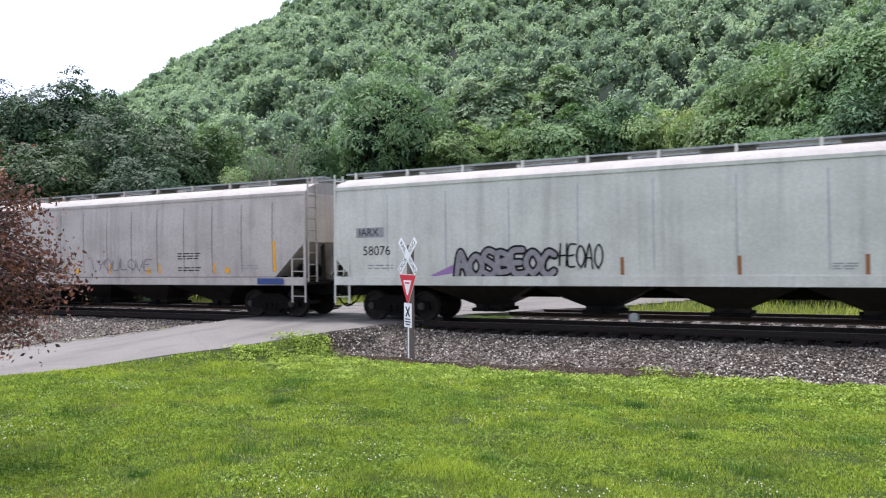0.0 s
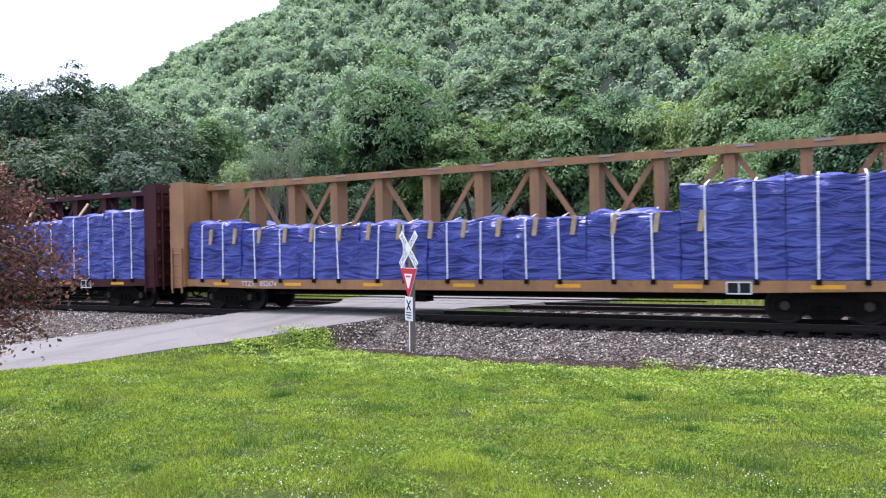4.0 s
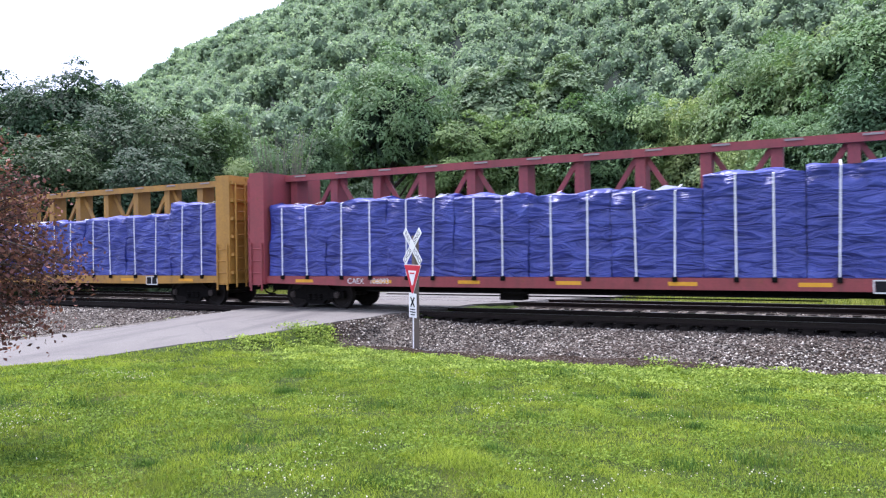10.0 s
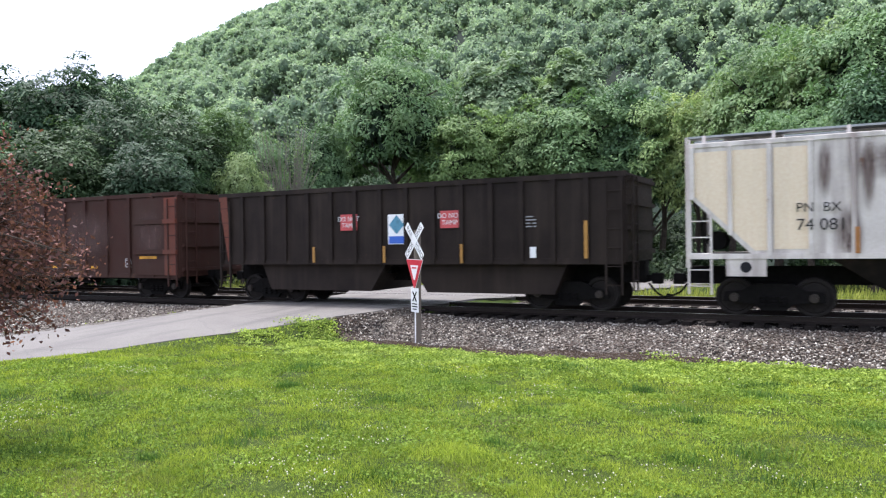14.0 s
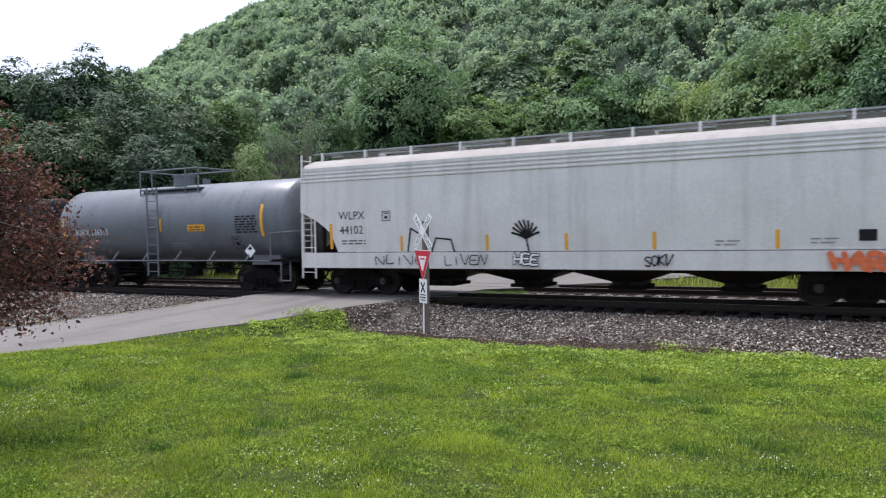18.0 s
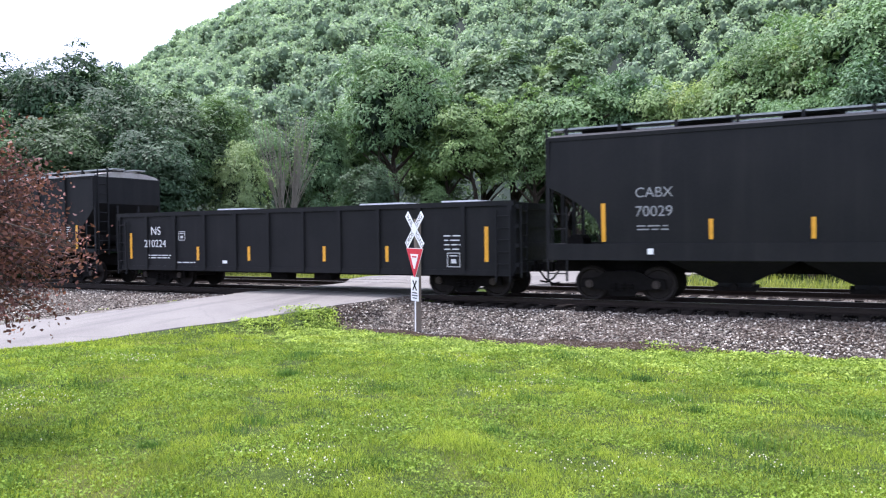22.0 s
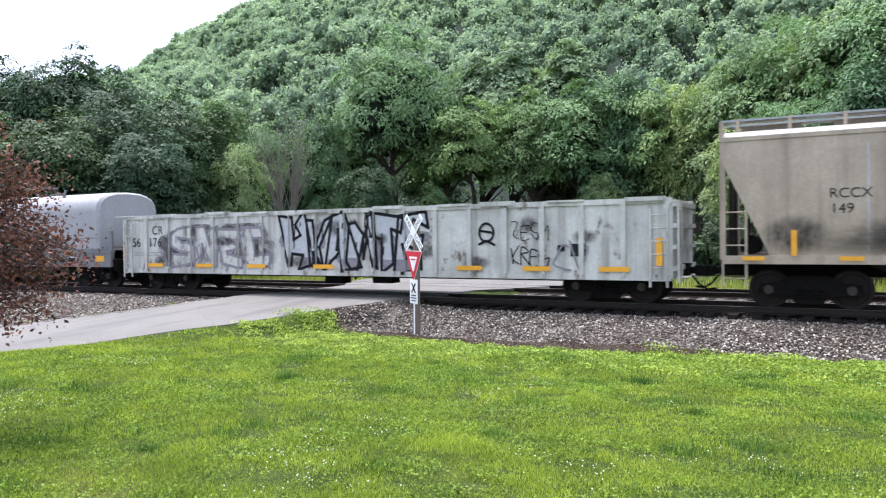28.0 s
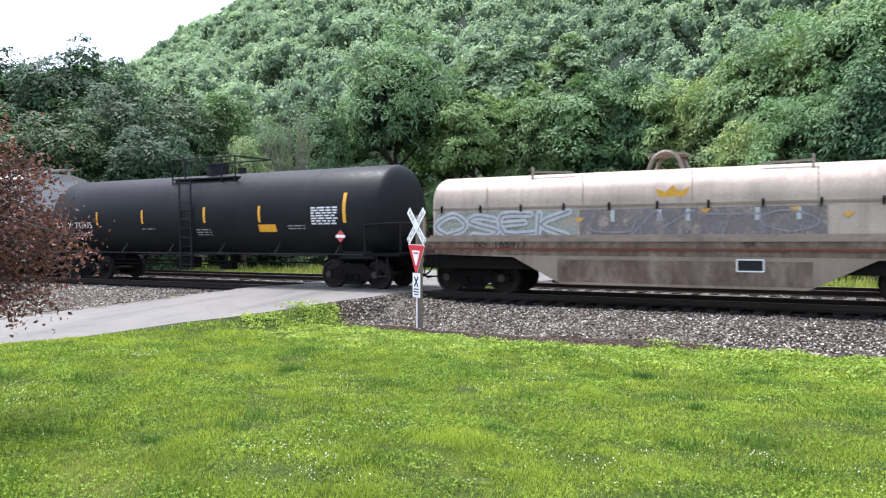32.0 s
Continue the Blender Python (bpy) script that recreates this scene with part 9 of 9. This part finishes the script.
for a, b, w, h in ((0, 0.14, 0.64, 0.03), (0, -0.14, 0.64, 0.03), (-0.32, 0, 0.03, 0.3), (0.32, 0, 0.03, 0.3), (0, 0, 0.03, 0.26)):
    rects(car_tc, [(5.0 + a, 1.72 + b, w, h)], INK_W, -1.55, "plate_mark")
part("roof_flange", Shape().box(-L_tc / 2, L_tc / 2, -1.6, -1.05, 4.28, 4.36), P_TRIM, car_tc, "pale roof edge", at=(0, 0, 0))
lettering("OMNX", 0.38, INK_W, car_om, -6.45, 2.14, yn)
lettering("102088", 0.38, INK_W, car_om, -6.5, 1.66, yn)
box_label(car_om, -4.66, 1.9, 0.28, INK_W, yn)
small_print(car_om, -6.4, 1.25, 1.2, 2, INK_W, yn)
reflectors(car_om, [(-7.32, 1.55, 0.12, 0.95), (7.3, 1.6, 0.12, 1.0)] + [(x, 1.32, 0.11, 0.5) for x in (-3.86, -1.5, 1.68, 3.99)], YELLOW, y=yn)
small_print(car_om, 5.9, 1.9, 0.5, 4, INK_W, yn, None, 0.13)
small_print(car_om, -7.6, 0.95, 1.0, 1, INK_W, yn)

# cement hopper: its wordmark as bars
f7 = surf(bulge(1.56, 0.035, 2.8))
lettering("RCCX", 0.32, INK_K, car_rc, -3.9, 2.72, surface=f7)
lettering("149", 0.32, INK_K, car_rc, -3.87, 2.37, surface=f7)
box_label(car_rc, -2.14, 2.58, 0.26, INK_G, 0, f7)
G_SLATE = plain("slate_blue_wordmark", (0.09, 0.1, 0.18), 0.6)
for k in range(7):
    x = 1.05 + 0.42 * k
    polygon(car_rc, [(x, 3.2), (x + 0.34, 3.2), (x + 0.42, 3.55), (x + 0.08, 3.55)], G_SLATE, surface=f7, name="wordmark_block")
for k in range(6):
    x = 4.0 + 0.34 * k
    polygon(car_rc, [(x, 3.2), (x + 0.12, 3.2), (x + 0.18, 3.55), (x + 0.06, 3.55)], G_SLATE, surface=f7, name="wordmark_block")
reflectors(car_rc, [(-4.62, 1.6, 0.12, 0.6), (4.62, 1.6, 0.12, 0.6)] + [(x, 1.24, 0.5, 0.1) for x in (-3.45, 0.91, 2.98, -5.5, 5.5)], YELLOW, y=-1.64)
part("side_walk", Shape().box(-2.6, 2.8, -1.62, -1.35, 0.93, 0.99), P_CEMENT, car_rc, "cream side step")
blots(car_rc, [(-1.6, 1.75, 2.4, 0.5), (2.4, 1.7, 2.6, 0.5), (0.4, 1.55, 5.6, 0.35), (-4.6, 1.8, 0.8, 0.5)], SOFT_SOOT, -1.575, "sooty dust along the lower side")
blots(car_cr, [(-8.2 + 1.6 * k, 1.1 + 0.35 * ((k * 7) % 4), 0.3 + 0.1 * (k % 3), 0.22 + 0.08 * (k % 2)) for k in range(11)], SOFT_SOOT, -1.54, "grime smeared on the paint")
blots(car_bo, [(7.1, 1.7, 0.8, 1.3), (2.3, 3.0, 0.6, 1.2), (4.4, 3.6, 0.5, 0.9), (-2.1, 2.6, 0.8, 1.7), (-5.4, 2.2, 1.4, 1.1), (5.9, 2.6, 0.6, 0.6)], SOFT_RUST, -1.465, "dark rust burning through the paint")
blots(car_nw, [(-3.0, 2.6, 1.6, 1.2), (1.5, 2.4, 1.8, 1.1), (5.8, 2.2, 1.1, 0.9)], SOFT_RUST, -1.64, "faded rusty patches")
blots(car_ru, [(-2.5, 2.6, 1.8, 1.2), (2.0, 2.4, 1.8, 1.1), (5.6, 2.4, 0.9, 1.1)], SOFT_RUST, -1.64, "faded rusty patches")
rects(car_rc, [(2.55, 1.75, 0.5, 0.2)], INK_K, 0, "data_plate", f7)

# battered white gondola
yc = -1.542
lettering("CR", 0.44, INK_K, car_cr, -8.55, 2.2, yc)
lettering("56", 0.46, INK_K, car_cr, -9.6, 1.76, yc)
lettering("176", 0.46, INK_K, car_cr, -8.74, 1.76, yc)
small_print(car_cr, -9.5, 1.4, 1.6, 2, INK_G, yc)
side_cr = relief([-L_cr / 2 + 0.1 + (L_cr - 0.2) * k / 18 for k in range(19)], 0.07, -1.532, -1.612, -L_cr / 2, L_cr / 2)
drips(car_cr, -7.9, 0.9, 4.9, 1.5, stain("grey_overspray", (0.13, 0.12, 0.115), (1, 1, 1), 0.7), side_cr, 71, 40, 0.55)
block_piece(car_cr, "SNEC", -7.5, 0.95, 4.4, 1.35, P_GON, G_SMOKE, 0.09, side_cr, 72, None, G_SMOKE, 0.12, 0.08, label="faded grey and silver graffiti letters")
drips(car_cr, -2.5, 0.95, 5.4, 1.5, G_SMOKE, side_cr, 78, 22, 0.3)
block_piece(car_cr, "HKAMTE", -2.3, 0.88, 5.2, 1.62, G_SILVER, G_BLACK, 0.1, side_cr, 73, G_SMOKE, G_BLACK, 0.22, 0.12, 0.2, label="large black and silver graffiti letters")
graffiti(car_cr, "KRES", 5.7, 1.05, 1.1, 0.4, [(0.035, G_BLACK)], y=-1.56, seed=75, wild=0.4, label="black scribbled tag")
graffiti(car_cr, "ZESM", 5.7, 1.75, 1.1, 0.4, [(0.025, G_BLACK)], y=-1.56, seed=76, wild=0.4)
graffiti(car_cr, "CV", 6.9, 0.95, 1.1, 0.7, [(0.05, G_SMOKE)], y=-1.56, seed=77, wild=0.3)
scrawl(car_cr, [arcs(4.95, 1.95, 0.22, 0.26, 0, 360, 16), [(4.8, 2.0), (5.1, 1.95)], [(4.72, 1.62), (4.95, 1.72), (5.2, 1.6)]], 0.07, G_BLACK, y=-1.56)
reflectors(car_cr, [(x, 0.95, 0.8, 0.13) for x in (-5.87, -3.5, -0.72, 4.43, 6.46, 8.6, -8.3)] + [(9.75, 1.4, 0.16, 0.7), (-9.95, 1.4, 0.1, 0.6)], YELLOW, y=-1.63)
rects(car_cr, [(7.62, 1.45, 0.42, 0.34), (7.15, 1.5, 0.2, 0.16)], INK_K, yc - 0.02, "data_plate")
for k in range(10):
    x = -9.5 + 19 * k / 9 + rs_f.normal(0, 0.3)
    part("dented_rim", Shape().box(x - 0.5, x + 0.5, -1.66, -1.45, 2.7 + rs_f.normal(0, 0.02), 2.79 + rs_f.normal(0, 0.02)), P_GON, car_cr)

# grey coil car: stripes and wordmark as bars
yh = -1.46
for k in range(5):
    z = 1.95 + 0.085 * k
    polygon(car_nc, [(-5.0 + 0.06 * k, z), (-3.7 + 0.1 * k, z), (-3.66 + 0.1 * k, z + 0.055), (-4.97 + 0.06 * k, z + 0.055)], INK_K, yh, name="stripe")
slanted_bars(car_nc, [(-3.25, 0.16), (-2.95, 0.2), (-2.65, 0.16), (-2.35, 0.42)], 1.9, 0.38, INK_K, yh, 0.35)
slanted_bars(car_nc, [(-1.75 + 0.235 * k, 0.19) for k in range(7)], 2.13, 0.17, INK_K, yh)
slanted_bars(car_nc, [(-1.82 + 0.235 * k, 0.19) for k in range(8)], 1.9, 0.17, INK_K, yh)
graffiti(car_nc, "ZUKE", -5.6, 1.95, 0.8, 0.32, [(0.04, G_BLACK)], y=yh, seed=81, label="small black tag")
rects(car_nc, [(-5.3, 1.84, 0.6, 0.1)], YELLOW, yh, "yellow_smear")
lettering("NS 163188", 0.36, INK_K, car_nc, -4.6, 1.04, -1.52)
reflectors(car_nc, [(-5.7, 1.13, 0.45, 0.2), (5.4, 1.17, 0.5, 0.22), (-2.76, 1.12, 0.45, 0.12), (0, 1.12, 0.45, 0.12), (2.3, 1.12, 0.45, 0.12)], YELLOW, y=-1.52)
rects(car_nc, [(0.75, 1.12, 0.25, 0.1)], WHITE, -1.52, "white_tag")
rects(car_nc, [(3.75, 1.1, 0.45, 0.22)], INK_K, -1.52, "data_plate")
for a, b, w, h in ((0, 0.13, 0.5, 0.03), (0, -0.13, 0.5, 0.03), (-0.25, 0, 0.03, 0.28), (0.25, 0, 0.03, 0.28)):
    rects(car_nc, [(3.75 + a, 1.1 + b, w, h)], INK_W, -1.525, "plate_mark")
graffiti(car_nc, "SKOSO", 2.5, 0.98, 1.2, 0.25, [(0.03, G_BLACK)], y=-1.52, seed=82)
scrawl(car_nc, [[(-0.4, 1.9), (0.6, 1.95), (1.4, 1.88), (2.6, 1.86), (4.2, 1.96), (5.3, 1.98)]], 0.035, G_SMOKE, y=yh)
for x in (-3.6, -1.2, 1.0, 3.4):
    rects(car_nc, [(x, 2.2, 0.015, 1.35)], P_COILF, yh + 0.004, "panel_joint")

# brown coil car: taller end covers, spars, white tag
for a, b in ((-6.4, -2.9), (2.2, 5.7)):
    cap = part("end_cover", coil_hood(b - a, 1.46, 1.2, 2.35, 3.12), P_COILB, car_br, "tall rounded end cover", True, at=((a + b) / 2, 0, 0))
    for x in (a + 0.1, b - 0.1):
        part("cover_rib", Shape().pipe([(x - (a + b) / 2, y, z) for y, z in [(-1.5, 1.2), (-1.5, 2.4), (-1.3, 2.75), (-0.9, 3.02), (0, 3.17), (0.9, 3.02), (1.5, 2.4)]], 0.06), P_COILBF, cap)
    part("cover_spar", Shape().bar((a - (a + b) / 2, -0.6, 3.2), (b - (a + b) / 2, -0.6, 3.2), 0.08).box(-1.6, -1.5, -0.65, -0.55, 3.1, 3.42).box(1.5, 1.6, -0.65, -0.55, 3.1, 3.42), P_COILBF, cap)
part("lifting_frame", Shape().pipe([(-1.3, -0.5, 2.75), (-0.7, -0.5, 3.3), (0.0, -0.5, 3.42), (0.7, -0.5, 3.3), (1.3, -0.5, 2.75)], 0.07).box(-0.12, 0.12, -0.6, 0.6, 2.75, 3.42), P_COILBF, car_br, "rusty lifting frame")
P_TAG = stain("pale_chalky_tag_paint", (0.4, 0.43, 0.38), (1, 1, 1), 0.55)
graffiti(car_br, "NKOM", -2.0, 1.36, 4.3, 0.66, [(0.08, P_TAG)], y=-1.49, seed=83, wild=0.15, label="pale spray-painted tag")
reflectors(car_br, [(-5.9, 0.75, 0.4, 0.2), (3.56, 0.75, 0.55, 0.2)] + [(x, 0.66, 0.5, 0.1) for x in (-3.9, -1.7, 1.4)], YELLOW, y=-1.52)
slanted_bars(car_br, [(-5.7 + 0.3 * k, 0.2) for k in range(8)], 1.62, 0.25, P_COILBF, -1.52)
P_PINK = paint("pinkish_bare_steel", (0.19, 0.12, 0.1), grime=(0.07, 0.045, 0.035), dirt=0.5, streak=0.5, rough=0.4)
arch = [(-1.47 * math.copysign(abs(math.cos(math.pi * k / 12)) ** 0.75, math.cos(math.pi * k / 12)), 2.32 + 0.46 * abs(math.sin(math.pi * k / 12)) ** 0.8) for k in range(13)]
part("hood_top", Shape().loft([[(x, y, z) for y, z in arch] for x in (-2.85, 2.15)]), P_PINK, car_br, "pinkish bare steel crown of the hood", True)
part("hood_ledge", Shape().box(-6.5, 5.8, -1.5, -1.45, 2.24, 2.31), P_COILBF, car_br, "ledge along the hood")
for x in (-1.55, 0.9):
    part("hood_strap", Shape().box(x - 0.05, x + 0.05, -1.53, -1.46, 1.2, 2.3).pipe([(x, -1.5, 2.3), (x, -1.3, 2.66), (x, -0.8, 2.9 if x > -3 else 3.12)], 0.035), P_PINK, car_br, "pale worn steel strap")
for k in range(9):
    x = -4.6 + 1.15 * k
    part("girder_stiffener", Shape().box(x - 0.03, x + 0.03, -1.56, -1.5, 0.52, 1.1), P_COILBF, car_br)
part("girder_flange", Shape().box(-4.4, 4.6, -1.58, -1.48, 0.5, 0.55), P_COILBF, car_br)
part("end_tank", Shape().tube((6.2, -0.7, 1.6), (6.2, 0.7, 1.6), 0.25, 12), P_COILT, car_br, "cream air reservoir")

# cream coil car: pieced graffiti and a crown
rects(car_ta, [(-4.72, 2.03, 4.3, 0.7)], stain("pale_green_fill", (0.34, 0.38, 0.33), (1, 1, 1), 0.85), -1.462, "painted_block", label="faded pale green paint block")
graffiti(car_ta, "OSEK", -6.9, 1.74, 4.2, 0.58, [(0.2, G_SILVER), (0.05, G_SMOKE)], y=-1.47, seed=85, label="faded outlined graffiti letters")
rects(car_ta, [(0.45, 2.03, 5.9, 0.7)], stain("dusty_mauve_fill", (0.2, 0.175, 0.18), (1.5, 1, 1), 0.9), -1.464, "painted_block", label="faded mauve paint block")
for x in (-1.6, -0.4, 0.3, 1.9, 2.8):
    rects(car_ta, [(x, 2.2, 0.1, 0.3)], G_SILVER, -1.475, "paint_drip")
graffiti(car_ta, "UMTO", -2.3, 1.75, 5.6, 0.55, [(0.05, G_SMOKE)], y=-1.472, seed=87)
polygon(car_ta, [(-0.4, 2.6), (0.2, 2.62), (0.35, 2.92), (0.1, 2.78), (-0.08, 2.96), (-0.25, 2.78), (-0.5, 2.88)], G_GOLD, -1.44, name="painted_crown")
for x, z in ((-2.6, 2.15), (0.6, 2.33), (2.6, 2.33), (3.7, 2.2)):
    polygon(car_ta, [(x, z), (x + 0.25, z + 0.02), (x + 0.1, z - 0.12)], G_GOLD, -1.476)
lettering("NS  165917", 0.34, INK_K, car_ta, -5.6, 1.45, -1.53)
rects(car_ta, [(1.75, 0.95, 0.55, 0.26)], INK_K, -1.53, "data_plate")
for a, b, w, h in ((0, 0.14, 0.6, 0.03), (0, -0.14, 0.6, 0.03), (-0.3, 0, 0.03, 0.3), (0.3, 0, 0.03, 0.3)):
    rects(car_ta, [(1.75 + a, 0.95 + b, w, h)], INK_W, -1.536, "plate_mark")
part("rust_band", Shape().box(-7.2, 7.2, -1.545, -1.52, 1.3, 1.36), P_OXIDE, car_ta, "rusty stain along the girder")
for x in (-5.2, -2.4, 0.4, 3.2):
    rects(car_ta, [(x, 2.5, 0.02, 1.6)], P_COILTF, -1.458, "panel_joint")
lettering("OK", 0.2, INK_K, car_ta, 1.6, 1.45, -1.53)
RUN = stain("rusty_grime_run", (0.12, 0.07, 0.045), (1.2, 1, 0.6), 0.4)
rects(car_ta, [(0, 1.38, 14.6, 0.46)], RUN, -1.528, "rust_stain", label="rust and grime run down the girder")
rects(car_ta, [(0, 0.75, 6.2, 0.6)], RUN, -1.526, "rust_stain", label="rust and grime run down the girder")
part("hood_lip", Shape().box(-6.5 + c_ta, 6.5 + c_ta, -1.475, -1.45, 2.44, 2.5), P_COILTF, car_ta, "lip along the cover")
for k in range(11):
    part("lip_clip", Shape().box(-6.2 + 1.24 * k + c_ta - 0.03, -6.2 + 1.24 * k + c_ta + 0.03, -1.5, -1.47, 2.36, 2.56), UNDER, car_ta)


# ---- the train rolls past ----
SPEED = [-0.15, 14.29, 27.85, 42.23, 56.16, 70.16, 84.26, 97.87, 112.29, 125.90, 140.07, 153.96, 167.93, 182.10, 195.91, 210.06, 224.11, 238.37, 252.20, 266.51, 280.62, 294.62, 309.06, 323.29, 337.58, 351.89, 366.20, 380.51, 394.60, 409.34, 423.56, 437.79, 451.98]


def travel(t):
    return float(np.interp(t, range(33), SPEED))


def motions():
    rows = list(enumerate(SPEED))
    for car, mid in CARS:
        walk(car, [(t, pose(mid + s, TRACK_Y, 0)) for t, s in rows])
    # the wheels roll while their car is near
    for wheel, car_mid, x, y in WHEELS:
        near = [k * 0.04 for k in range(801) if -46 < car_mid + x + travel(k * 0.04) < 5]
        if len(near) < 2:
            continue
        ends = sorted({0.0, 32.0} - {near[0], near[-1]})
        times = [t for t in ends if t < near[0]] + near + [t for t in ends if t > near[-1]]
        turn = lambda t: (travel(min(max(t, near[0]), near[-1])) - travel(near[0])) / 0.46
        side = math.pi if y > 0 else 0.0
        walk(wheel, [(t, Matrix.Translation((x - wheel.parent.location.x, y, 0.462)) @ Matrix.Rotation(turn(t), 4, "Y") @ Matrix.Rotation(side, 4, "Z")) for t in times])


motions()
